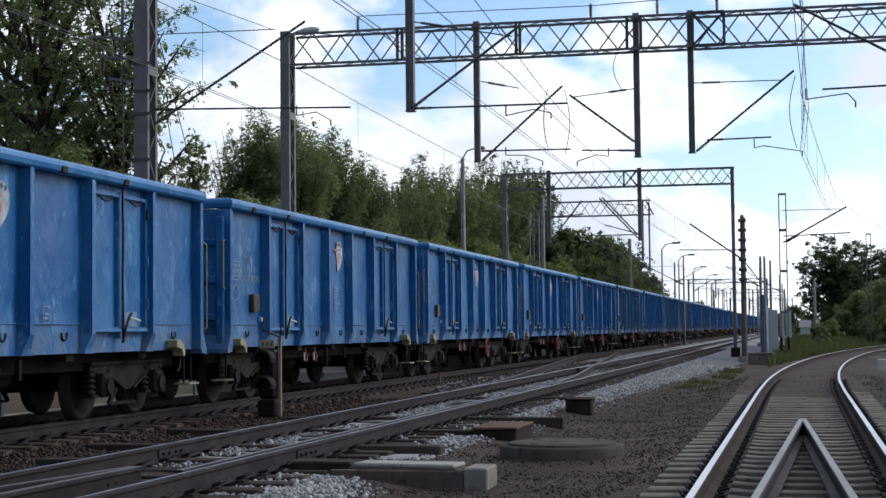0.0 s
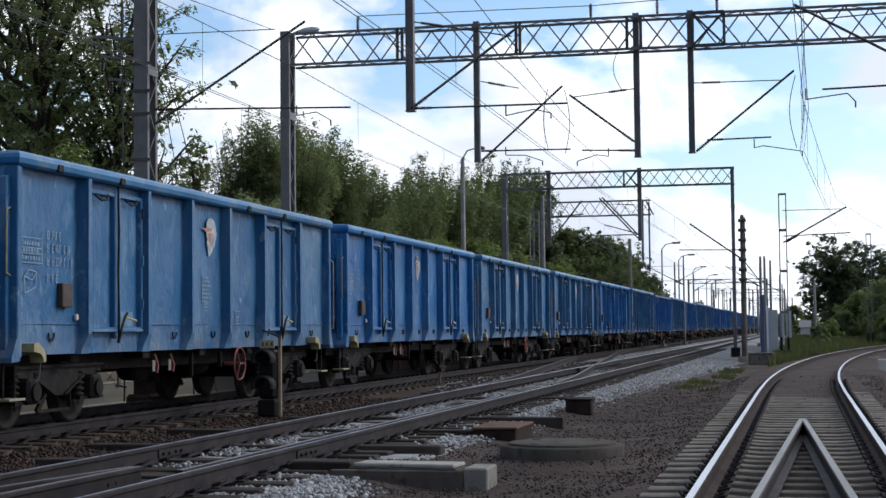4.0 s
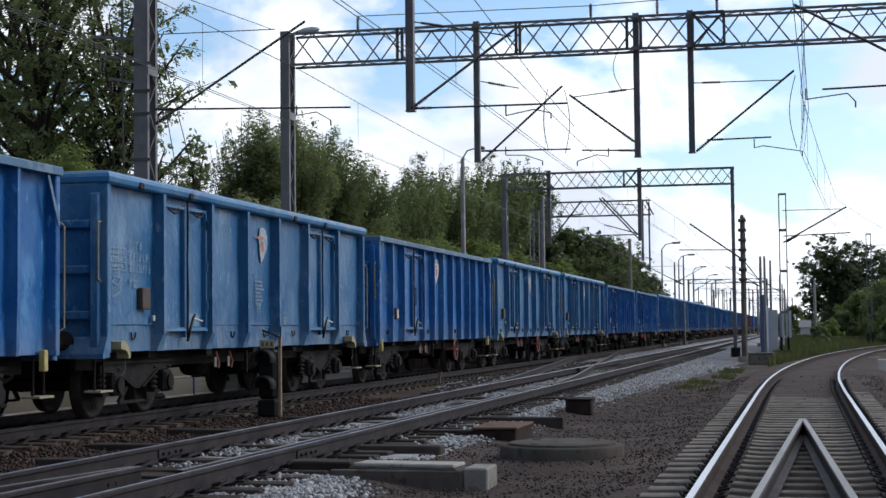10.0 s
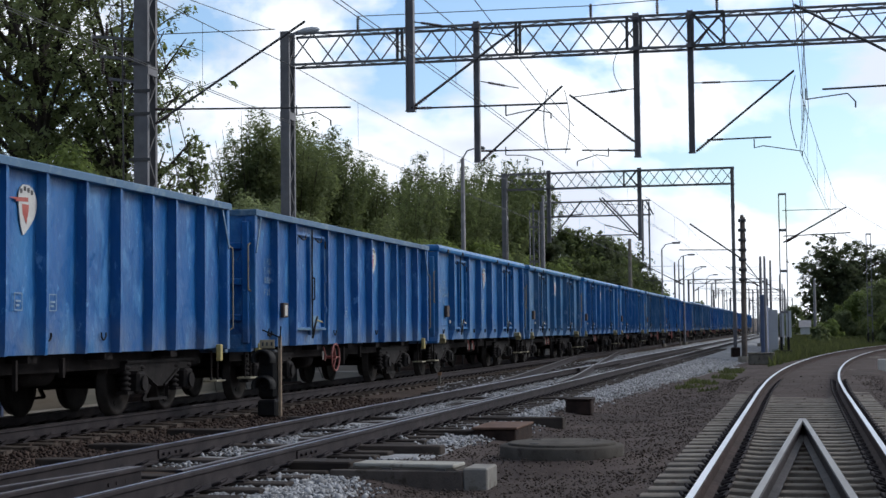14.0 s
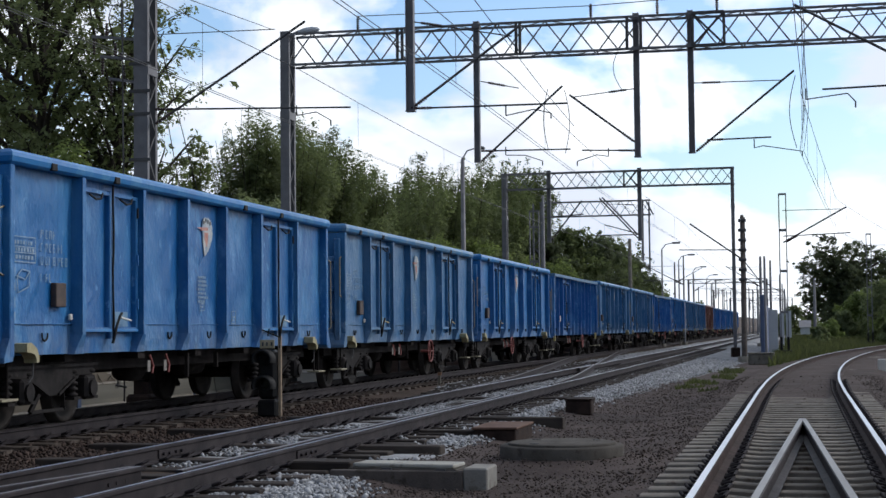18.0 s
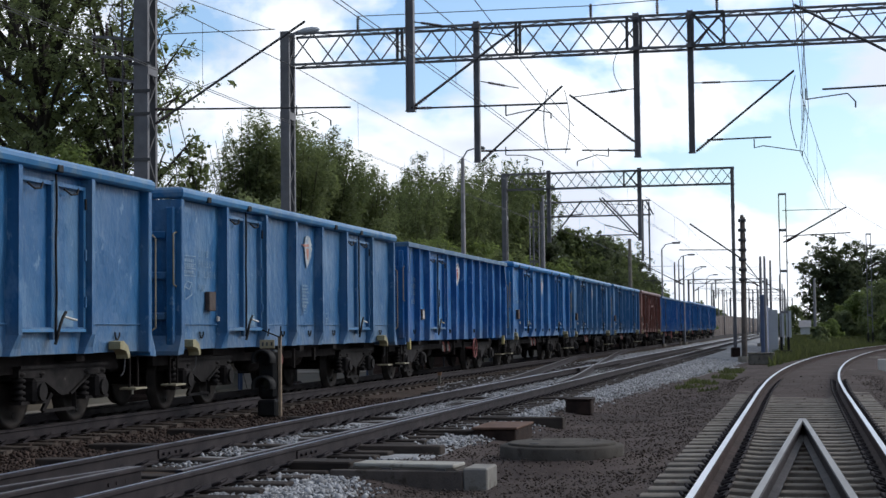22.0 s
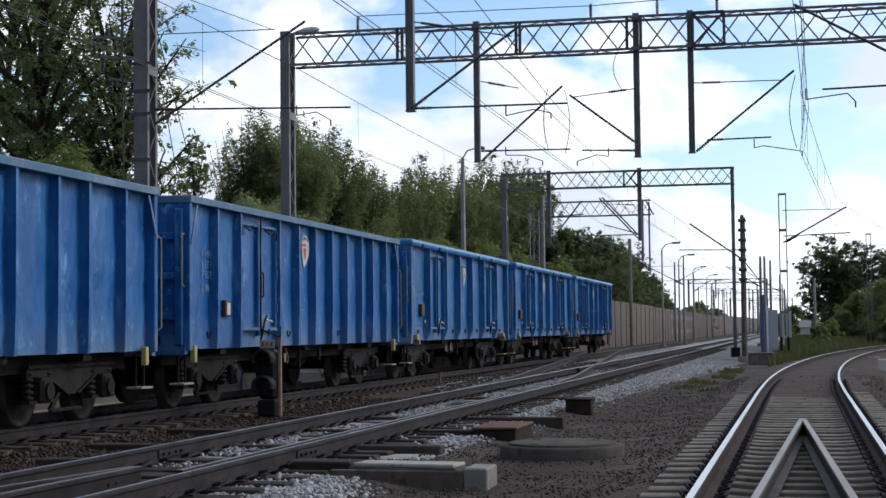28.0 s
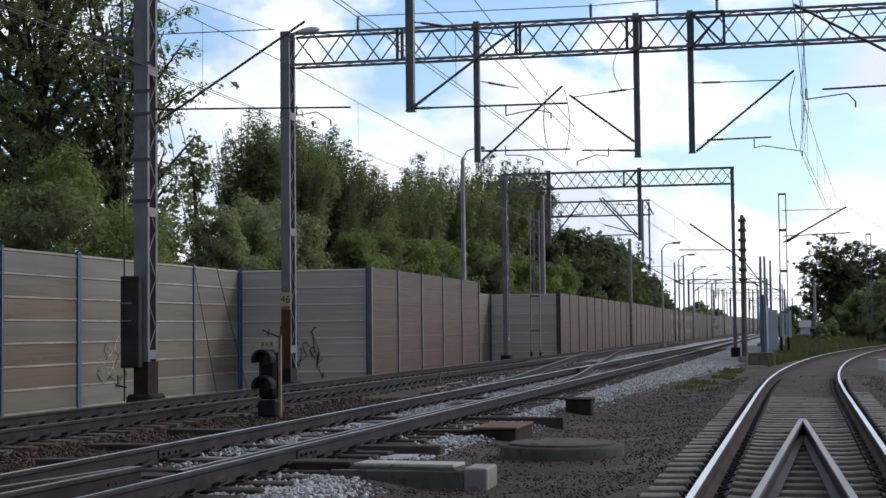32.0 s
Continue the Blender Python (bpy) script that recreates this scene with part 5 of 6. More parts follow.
def wheelset_mesh():
    g = Geo()
    g.tube((-1.05, 0, 0), (1.05, 0, 0), .08, 12)
    for s in (-1, 1):
        prof = [(.68, .08), (.68, .2), (.70, .38), (.685, .40), (.685, .488), (.71, .488), (.722, WHEEL_R), (.815, WHEEL_R - .006), (.815, .40), (.775, .37), (.76, .2), (.80, .13), (.80, .08)]
        g.lathe((0, 0, 0), (s, 0, 0), prof, 32)
        for k in range(3):
            a = k * 2.094
            g.box(s * .815 - .006, s * .815 + .006, .3 * math.cos(a) - .03, .3 * math.cos(a) + .03, .3 * math.sin(a) - .03, .3 * math.sin(a) + .03)
    return g.mesh("wheelset", WHEEL_STEEL)


def side_frame_mesh():
    g = Geo()
    # pressed frame with a dropped middle
    out = [(-1.25, .78), (1.25, .78), (1.25, .64), (.74, .63), (.5, .54), (.3, .43), (.12, .39), (-.12, .39), (-.3, .43), (-.5, .54), (-.74, .63), (-1.25, .64)]
    for s in (-1, 1):
        x0, x1 = sorted((s * .93, s * 1.08))
        n = len(out)
        v = [(x0, y, z) for y, z in out] + [(x1, y, z) for y, z in out]
        f = [tuple(range(n))[::-1], tuple(range(n, 2 * n))] + [(i, (i + 1) % n, n + (i + 1) % n, n + i) for i in range(n)]
        g.add(v, f)
        g.box(*sorted((s * 1.08, s * 1.12)), -1.27, 1.27, .745, .785)
        g.bar((s * 1.095, -.7, .63), (s * 1.095, -.14, .4), .03).bar((s * 1.095, .7, .63), (s * 1.095, .14, .4), .03)
        # brake rigging and hangers
        for y in (-.33, .33):
            g.bar((s * 1.05, y, .42), (s * 1.0, y * 1.4, .2), .05)
        g.bar((s * 1.0, -.46, .2), (s * 1.0, .46, .2), .04)
    g.cbox(-.95, .95, -.22, .22, .45, .72, .03)
    g.box(-.95, .95, -1.25, -1.15, .6, .72).box(-.95, .95, 1.15, 1.25, .6, .72)
    return g.mesh("side_frame", AXLEBOX)


def axlebox_mesh():
    g = Geo().cbox(.9, 1.2, -.15, .15, -.15, .17, .04)
    g.tube((1.2, 0, 0), (1.235, 0, 0), .11, 12)
    g.box(.95, 1.12, -.36, .36, -.15, -.11)
    return g.mesh("axlebox", AXLEBOX)


def spring_mesh():
    prof = []
    for i in range(5):
        z = -.11 + i * .075
        prof += [(z, .05), (z + .012, .085), (z + .04, .085), (z + .055, .05)]
    return Geo().lathe((1.03, 0, 0), (0, 0, 1), prof, 10).mesh("spring", AXLEBOX)


def buffer_mesh():
    g = Geo().lathe((0, 0, 0), (0, -1, 0), [(0, .16), (.03, .16), (.03, .11), (.3, .1), (.3, .075), (.56, .075), (.56, .2), (.585, .225), (.615, .22), (.62, 0)], 18)
    return g.mesh("buffer", UNDER)


def rim_profile(kind):
    if kind == "A":
        return [(-.09, -.075), (.05, -.085), (.082, -.06), (.096, 0.0), (.085, .045), (.05, .08), (-.01, .09), (-.06, .07), (-.09, .03)]
    return [(-.07, -.055), (.085, -.055), (.085, .035), (.07, .05), (-.07, .05)]


def rim_geo(kind):
    x, y, z = 1.43, HALF - .05, 3.235 if kind == "A" else 3.172
    g = Geo()
    pr = rim_profile(kind)
    c = [(x, -y), (x, y), (-x, y), (-x, -y)]
    v = []
    for px, py in c:
        sx, sy = (1 if px > 0 else -1), (1 if py > 0 else -1)
        for a, b in pr:
            v.append((px + sx * a, py + sy * a, z + b))
    n = len(pr)
    f = []
    for j in range(4):
        for i in range(n):
            a, b = j * n + i, j * n + (i + 1) % n
            a2, b2 = ((j + 1) % 4) * n + i, ((j + 1) % 4) * n + (i + 1) % n
            f.append((a, b, b2, a2))
    g.add(v, f)
    return g


def wall_plate(y0, y1, sheet, rows, wave, seed):
    """Side sheet between the ribs with slight dents and bulges."""
    nu, nv = max(4, int((y1 - y0) / .1)), rows
    g = Geo()
    v = []
    for j in range(nv + 1):
        for i in range(nu + 1):
            y, z = y0 + (y1 - y0) * i / nu, .92 + (3.19 - .92) * j / nv
            d = wave * (noise.noise(Vector((y * 1.3, z * 1.1, seed))) + .5 * noise.noise(Vector((y * 3.6, z * 3.0, seed + 5))))
            v.append((sheet + d, y, z))
    f = [(j * (nu + 1) + i, j * (nu + 1) + i + 1, (j + 1) * (nu + 1) + i + 1, (j + 1) * (nu + 1) + i) for j in range(nv) for i in range(nu)]
    g.add(v, f, True)
    return g


WALL = 1.345                    # side sheet; the ribs' outer faces stand 15 cm proud of it


def rib_mesh(kind, mat):
    """Deep pressed rib: its flanks flare back to the sheet at the foot."""
    w, top, knee = (.05, 3.15, 1.16) if kind == "A" else (.036, 3.12, 1.5)
    x0, x1 = WALL - .02, 1.495 if kind == "A" else 1.475
    foot = x1 - (.055 if kind == "A" else .01)
    g = Geo()
    sec = [(top, w, x1), (knee, w, x1), (1.0, w + .05 if kind == "A" else w, foot), (.915, w + .09 if kind == "A" else w, foot - .01)]
    v = []
    for z, h, x in sec:
        v += [(x0, -h - .02, z), (x, -h, z), (x, h, z), (x0, h + .02, z)]
    f = [(j * 4 + i + 4, j * 4 + i + 5, j * 4 + i + 1, j * 4 + i) for j in range(3) for i in range(3)]
    g.add(v, f + [(0, 1, 2, 3), (15, 14, 13, 12)])
    # rolled edge along the near flank
    g.box(x1 - .004, x1 + .008, -w - .012, -w + .02, knee, top)
    return g.mesh("rib", mat)


def make_wagon(kind, tone, wheel, seed, code):
    """One open wagon; its origin lies on the track at its middle. +x is the side towards the camera."""
    paint, rim = PAINT[tone], RIM[tone]
    words = {"deep": "deep blue", "mid": "blue", "faded": "faded grey-blue", "red": "red-brown"}[tone]
    doors = {"A": "two side doors", "B": "one side door and close ribs", "C": "diagonal braces and scrawled white marks"}[kind]
    w = thing("goods_wagon", pose(0, 0, 0), words + " open goods wagon with " + doors, "wagon", "goods wagons of the train")
    sheet = WALL
    if kind == "A":
        ribs, dsp = [-4.47, -2.53, -.87, .77, 2.48, 4.47], [(-4.47, -2.53), (2.48, 4.47)]
    elif kind == "B":
        ribs, dsp = [-5.17, -4.1, -2.08, -.97, .05, 1.17, 2.23, 3.33, 4.21, 5.36], [(-4.1, -2.08)]
    else:
        ribs, dsp = [-4.2, -2.2, -.3, 1.35, 2.9, 4.8], [(-4.2, -2.2), (2.9, 4.8)]
    part("side_wall", wall_plate(-HALF, HALF, sheet, 20, .02, seed), paint, w)
    far = wall_plate(-HALF, HALF, -sheet, 4, .0, seed)
    for r in ribs:
        far.box(-1.5, -WALL - .001, r - .05, r + .05, .96, 3.1)
    part("side_wall", far, paint, w)
    for s in (-1, 1):
        part("end_wall", Geo().box(-1.34, 1.34, *sorted((s * (HALF - .03), s * HALF)), .98, 3.14), paint, w)
        for z in (1.35, 1.95, 2.55):
            part("end_beam", Geo().cbox(-1.26, 1.26, *sorted((s * HALF, s * (HALF + .07))), z, z + .12, .02), paint, w)
        for x in (-1.33, -.45, .45, 1.33):
            part("end_rib", Geo().cbox(x - .06, x + .06, *sorted((s * HALF, s * (HALF + .1))), .98, 3.02, .015), paint, w)
        # corner posts
        for k in (-1, 1):
            g = Geo().cbox(*sorted((k * 1.3, k * 1.485)), *sorted((s * (HALF - .1), s * (HALF + .015))), .9, 3.14, .012)
            part("corner_post", g, paint, w)
        if kind == "B":
            g = Geo().bar((1.48, s * (HALF - .3), 3.1), (1.492, s * (HALF - .03), 2.5), .055, .014, (1, 0, 0))
            part("corner_strap", g, rim, w)
    part("floor", Geo().box(-1.32, 1.32, -HALF + .03, HALF - .03, 1.02, 1.06), UNDER, w)
    part("top_rim", rim_geo("B" if kind == "B" else "A"), rim, w)
    rm = shared(("rib", kind == "B", tone), lambda: rib_mesh("B" if kind == "B" else "A", paint))
    for r in ribs:
        part("rib", rm, None, w, at=pose(0, r, 0))
    if kind == "A":
        for y in (-5.38, -3.52, 1.57, 3.45):
            part("rim_cleat", Geo().cbox(1.49, 1.54, y - .07, y + .07, 3.15, 3.24, .008), BLACK, w)
    if kind == "C":
        for a, b, c, d in ((-2.1, 1.1, -.4, 2.9), (-.2, 2.48, 1.25, 2.48), (1.45, 2.9, 2.8, 1.1)):
            part("brace", Geo().bar((1.41, a, b), (1.41, c, d), .11, .13, (1, 0, 0)), paint, w)
        rng = random.Random(3)
        for i in range(12):
            y, z = rng.uniform(-.1, 1.2), rng.uniform(1.35, 2.0)
            part("scrawl", Geo().bar((1.372, y, z), (1.372, y + rng.uniform(-.12, .12), z + rng.uniform(.2, .5)), .05, .004, (1, 0, 0)), WHITE, w)
    # doors: two recessed leaves in deep frames, lock rod, sill rail, latch
    top = 3.04 if kind != "B" else 2.98
    for a, b in dsp:
        m = (a + b) / 2 + .03
        for p, q in ((a + .1, m - .06), (m + .06, b - .12)):
            d = part("door", Geo().box(sheet - .01, sheet + .022, p + .02, q - .02, 1.24, top - .02), paint, w)
            g = Geo()
            for y0, y1, z0, z1 in ((p, p + .03, 1.2, top), (q - .045, q, 1.2, top), (p + .03, q - .045, top - .045, top), (p + .03, q - .045, 1.2, 1.25)):
                g.box(sheet, sheet + .085, y0, y1, z0, z1)
            part("door_frame", g, paint, d)
            part("sill_rail", Geo().cbox(sheet + .086, sheet + .105, p, q, 1.19, 1.228, .004), rim, d)
            part("frame_edge", Geo().cbox(sheet + .086, sheet + .095, q - .03, q - .006, 1.24, top, .003), rim, d)
            for z in (1.5, 2.1, 2.75):
                y = p + .015 if p < m else q - .015
                part("hinge", Geo().tube((sheet + .1, y, z), (sheet + .1, y, z + .14), .018, 6), BLACK if z > 2.5 else paint, d)
            part("top_handle", Geo().path([(sheet + .08, p + .2, top - .07), (sheet + .11, p + .34, top - .13), (sheet + .11, p + .5, top - .11), (sheet + .08, p + .6, top - .03)], .014, 5), BLACK, d)
        part("lock_bar", Geo().cbox(sheet + .01, sheet + .075, m - .035, m + .035, 1.1, top + .02, .01), paint, w)
        rod = [(sheet + .1, m + .015 * math.sin(i * 1.7 + seed), 1.1 + (top + .1 - 1.1) * i / 7) for i in range(8)]
        part("lock_rod", Geo().path(rod, .015, 6), BLACK, w)
        part("latch", Geo().path([(1.46, m - .05, 1.04), (1.48, m - .02, 1.16), (1.48, m + .03, 1.26), (1.48, m + .12, 1.38), (1.48, m + .2, 1.44)], .02, 6), BLACK, w)
        part("latch_handle", Geo().tube((1.48, m + .16, 1.38), (1.48, m + .5, 1.34), .015, 6), YELLOW if wheel else WHITE, w)
        part("latch_plate", Geo().box(sheet + .03, sheet + .034, m + .12, m + .62, 1.26, 1.46), surface_once("rubbed_paint", (.09, .2, .33), (.17, .28, .38)) if kind != "C" else paint, w)
    # small pale catch by the first door post
    if kind != "B":
        part("catch", Geo().cbox(sheet + .02, sheet + .06, dsp[0][0] - .2, dsp[0][0] - .14, 1.34, 1.42, .01), WHITE, w)
    if kind == "B":
        part("grab_handle", Geo().path([(1.42, -3.0, 1.75), (1.47, -3.0, 1.77), (1.47, -3.0, 2.16), (1.42, -3.0, 2.18)], .014, 5), BLACK, w)
    # grab irons at the leading corner, lashing rings
    part("grab_handle", Geo().path([(1.4, -HALF - .02, 1.85), (1.4, -HALF - .13, 1.88), (1.4, -HALF - .13, 2.62), (1.4, -HALF - .02, 2.65)], .013, 6), surface_once("handle_paint", (.2, .175, .12), (.3, .26, .17)), w)
    part("grab_handle", Geo().path([(1.47, HALF + .01, 1.2), (1.52, HALF + .05, 1.24), (1.52, HALF + .05, 2.5), (1.47, HALF + .01, 2.55)], .012, 6), surface_once("handle_paint", (.2, .175, .12), (.3, .26, .17)), w)
    ring = shared("ring", lambda: Geo().path([(WALL + .02, .075 * math.cos(a), .075 * math.sin(a)) for a in [math.pi * (.9 + i * .2) for i in range(7)]], .012, 5).mesh("lashing_ring", BLACK))
    for y in (-5.6, -1.6, 0, 1.6, 5.2):
        part("lashing_ring", ring, None, w, at=pose(0, y + .3, 1.16))
    # signs and marks
    part("placard", Geo().cbox(1.35, 1.43, -5.12, -4.84, 1.5, 1.8, .01) if kind != "B" else Geo().cbox(1.35, 1.42, -4.7, -4.44, 1.42, 1.68, .01), surface_once("placard_rust", (.035, .022, .018), (.07, .042, .032)), w, "rusty dark placard holder")
    if kind == "B":
        part("placard_card", Geo().box(1.421, 1.424, -4.64, -4.5, 1.45, 1.64), WHITE, w)
    rng = random.Random(seed)
    x = sheet + .022
    mark = surface_once("faint_marks", (.17, .1, .085), (.24, .17, .15)) if kind == "C" else surface_once("chalk_marks", (.13, .24, .36), (.24, .34, .44))
    # number rows, a ruled table of small figures, a boxed sign: all worn
    for r, (z, n) in enumerate(((2.33, 4), (2.17, 6), (2.01, 7), (1.8, 3))):
        y, g = -5.42 if kind != "B" else -5.6, Geo()
        for k in range(n):
            # worn stencilled characters: an upright and one or two short strokes each
            g.box(x, x + .003, y, y + .016, z, z + .105)
            for up in (0, .047, .092):
                if rng.random() < .55:
                    g.box(x, x + .003, y + .016, y + .05, z + up, z + up + .013)
            if rng.random() < .45:
                g.box(x, x + .003, y + .05, y + .064, z + rng.choice((0, .05)), z + .105)
            y += .1 if k % 3 else .13
        part("lettering", g, mark, w)["kind"] = "stuff"
    if kind != "B":
        g = Geo()
        for z in (2.02, 2.13, 2.2, 2.32):
            g.box(x, x + .003, -6.18, -5.55, z, z + .012)
        for y in (-6.18, -5.562):
            g.box(x, x + .003, y, y + .012, 2.032, 2.32)
        for z in (2.06, 2.15, 2.235):
            y = -6.14
            while y < -5.64:
                t = rng.uniform(.02, .06)
                g.box(x, x + .003, y, y + t, z, z + .045)
                y += t + .03
        part("data_table", g, mark, w, "worn white stencilled table")["kind"] = "stuff"
        g = Geo()
        for a, b in (((-6.0, 1.66), (-6.02, 1.86)), ((-6.02, 1.86), (-5.9, 1.94)), ((-5.9, 1.94), (-5.7, 1.92)), ((-5.7, 1.92), (-5.72, 1.74)), ((-5.72, 1.74), (-6.0, 1.66)), ((-6.02, 1.86), (-5.82, 1.82)), ((-5.82, 1.82), (-5.7, 1.92))):
            g.bar((x + .002, *a), (x + .002, *b), .014, .004, (1, 0, 0))
        part("stencil", g, mark, w)["kind"] = "stuff"
        for z in (1.86, 1.68, 1.48, 1.34):
            part("stencil", Geo().box(x, x + .003, -6.18, -6.07, z, z + (.1 if z != 1.48 else .13)), mark, w)["kind"] = "stuff"
        # worn block of small print beside the emblem
        g = Geo()
        for r in range(7):
            y = -.18
            while y < .1 + .05 * (r % 3):
                t = rng.uniform(.02, .07)
                g.box(x, x + .003, y, y + t, 2.0 - r * .062, 2.0 - r * .062 + .035)
                y += t + .02
        part("lettering", g, mark, w)["kind"] = "stuff"
        # weld seam above the lower plate
        for a, b in zip([-HALF] + ribs, ribs + [HALF]):
            if (a, b) not in dsp:
                part("seam", Geo().cbox(sheet - .01, sheet + .02, a + .07, b - .07, 1.285, 1.3, .004), paint, w)
    # emblem: a white comma with a round head and a tail, a red arrow laid over it; much of it worn away on older wagons
    ey = .08 if kind != "B" else (-0.42 if code[2] in "wn" else .5 if code[2] == "u" else 1.5)
    if kind != "C":
        worn = {"deep": .0, "mid": .35, "faded": .6}[tone]
        n, pts = 20, []
        for i in range(n):
            f = i / (n - 1)
            z = 2.95 - .6 * f
            h = .24 * math.sqrt(max(0, 1 - ((z - 2.76) / .2) ** 2)) if z > 2.76 else .24 * (1 - ((2.76 - z) / .42) ** 2)
            mid = ey + .12 - .08 * f + .08 * math.sin(f * 3.1)
            jag = 1 - worn * .55 * abs(noise.noise(Vector((i * .9, seed, 2.2))))
            pts.append((mid, max(h, .012) * jag, z))
        v = [(x + .002, c - h, z) for c, h, z in pts] + [(x + .002, c + h * (.95 - .2 * worn * (k % 3 == 0)), z) for k, (c, h, z) in enumerate(pts)]
        v += [(p[0] - .012, p[1], p[2]) for p in v]
        f = [(i, i + 1, n + i + 1, n + i) for i in range(n - 1)] + [(i + 1, i, 2 * n + i, 2 * n + i + 1) for i in range(n - 1)] + [(n + i, n + i + 1, 3 * n + i + 1, 3 * n + i) for i in range(n - 1)]
        pale = surface_once("emblem_white", (.5, .5, .49), (.6, .6, .57)) if tone == "deep" else MATS.get("emblem_worn") or surface("emblem_worn", (.2, .29, .38), (.52, .53, .52), 7, .6, grain=.25)
        em = part("emblem", Geo().add(v, f), pale, w, "white comma-shaped emblem with a red arrow")
        red = surface_once("emblem_red", (.36, .07, .055), (.46, .12, .09)) if tone == "deep" else surface_once("emblem_red_worn", (.38, .13, .1), (.5, .27, .22))
        q = x + .006
        part("emblem_spike", Geo().add([(q, ey - .34, 2.775), (q, ey + .16, 2.8), (q, ey + .16, 2.75), (q, ey - .16, 2.735), (q, ey - .14, 2.755)], [(0, 4, 3, 2, 1)]), red, em)
        part("emblem_arrow", Geo().add([(q, ey + .0, 2.715), (q, ey + .18, 2.715), (q, ey + .16, 2.6), (q, ey + .11, 2.48), (q, ey + .02, 2.6)], [(0, 4, 3, 2, 1)]), red, em)
        for dy, dz in ((-.04, 2.84), (.05, 2.875), (.14, 2.86), (.23, 2.84)) if worn < .5 else ():
            part("emblem_bar", Geo().box(q - .002, q + .002, ey + dy, ey + dy + .05, dz, dz + .055), STEEL_DARK, em)
    for yy, zz in ((1.3, 1.3), (-.1, 1.5)) if kind == "A" else ((-.6, 1.45), (.3, 1.45)):
        g = Geo()
        for q in ((0, .2, 0, .012), (0, .2, .2, .212), (0, .012, .012, .2), (.188, .2, .012, .2), (.04, .16, .1, .125), (.04, .13, .05, .075)):
            g.box(x, x + .004, yy + q[0], yy + q[1], zz + q[2], zz + q[3])
        part("stencil", g, mark, w)["kind"] = "stuff"
    # underframe
    g = Geo()
    for s in (-1, 1):
        g.box(*sorted((s * .92, s * 1.0)), -HALF + .05, HALF - .05, .68, 1.02)
        # pressed headstock, swept out below the end wall
        y0, y1, y2, e = s * (HALF - .06), s * (HALF + .02), s * (HALF + (.15 if kind != "B" else .07)), 1.484 if kind != "B" else 1.42
        v = [(x, y, z) for x in (-e, e) for y, z in ((y0, .86), (y2, .84), (y2, .9), (y1, 1.13), (y0, 1.13))]
        part("headstock", Geo().add(v, [(0, 1, 2, 3, 4), (9, 8, 7, 6, 5)] + [(i, i + 5, (i + 1) % 5 + 5, (i + 1) % 5) for i in range(5)]), paint, w)
    g.box(-.3, .3, -HALF + .1, HALF - .1, .6, 1.0)
    for y in (-4.5, -2.2, 0, 2.2, 4.5):
        g.box(-1.3, 1.3, y - .12, y + .12, .82, 1.01)
    part("underframe", g, UNDER, w)
    part("brake_cylinder", Geo().lathe((.55, -1.2, .62), (0, 1, 0), [(0, 0), (0, .15), (.5, .18), (.52, .06), (.9, .05), (.9, 0)], 14), UNDER, w)
    part("air_tank", Geo().lathe((.6, .9, .66), (0, 1, 0), [(0, 0), (.03, .14), (.1, .17), (.8, .17), (.87, .14), (.9, 0)], 14), UNDER, w)
    part("brake_lever", Geo().bar((1.25, -.35, .86), (1.25, -.35, .5), .05), UNDER, w)
    part("brake_lever", Geo().bar((1.25, .9, .86), (1.25, .9, .62), .06), UNDER, w)
    for y in (-2.0, -1.4):
        part("changeover_plate", Geo().cbox(1.3, 1.315, y, y + .1, .62, .78, .004), surface_once("changeover_white", (.15, .135, .125), (.22, .2, .18)), w)
        part("changeover_lever", Geo().path([(1.3, y + .1, .86), (1.33, y + .16, .7), (1.33, y + .12, .6)], .018, 5), RED, w)
    if wheel:
        hw = part("handbrake_wheel", Geo(), RED, w, "red spoked handbrake wheel")
        g = Geo()
        ringp = [(1.46, .26 * math.cos(a), .26 * math.sin(a)) for a in [2 * math.pi * i / 20 for i in range(21)]]
        g.path(ringp, .018, 6)
        for a in (0, 2.09, 4.19):
            g.tube((1.46, 0, 0), (1.46, .26 * math.cos(a), .26 * math.sin(a)), .014, 6)
        g.tube((1.2, 0, 0), (1.48, 0, 0), .03, 8)
        hw.data = g.mesh("handbrake_wheel", RED)
        hw.matrix_basis = pose(0, -1.3 if code[2] == "v" else 1.25 if kind == "A" else -1.6 if code[2] == "x" else 1.5, .66)
    for s in (-1, 1):
        for k in (-1, 1):
            part("buffer", shared("buffer", buffer_mesh), None, w, at=pose(k * .875, s * (HALF + .05), 1.05, 0, 0, 180 if s > 0 else 0))
        part("coupling_hook", Geo().path([(0, s * HALF, 1.02), (0, s * (HALF + .3), 1.02), (0, s * (HALF + .42), .95), (0, s * (HALF + .6), .97)], .04, 6), UNDER, w)
        part("brake_hose", Geo().path([(.35, s * HALF, .95), (.35, s * (HALF + .25), .85), (.33, s * (HALF + .45), .6), (.3, s * (HALF + .6), .55)], .028, 6), BLACK, w)
        # shunter's step under each end
        e, f = s * (HALF - .3), s * (HALF - .02)
        g = Geo().path([(1.28, e, .88), (1.28, e, .405), (1.28, f, .405), (1.28, f, .88)], .018, 6)
        st = part("step", g, UNDER, w)
        part("tread", Geo().cbox(1.16, 1.4, s * (HALF - .16) - .2, s * (HALF - .16) + .2, .39, .42, .005), surface_once("step_tread", (.25, .22, .16), (.33, .3, .2)), st)
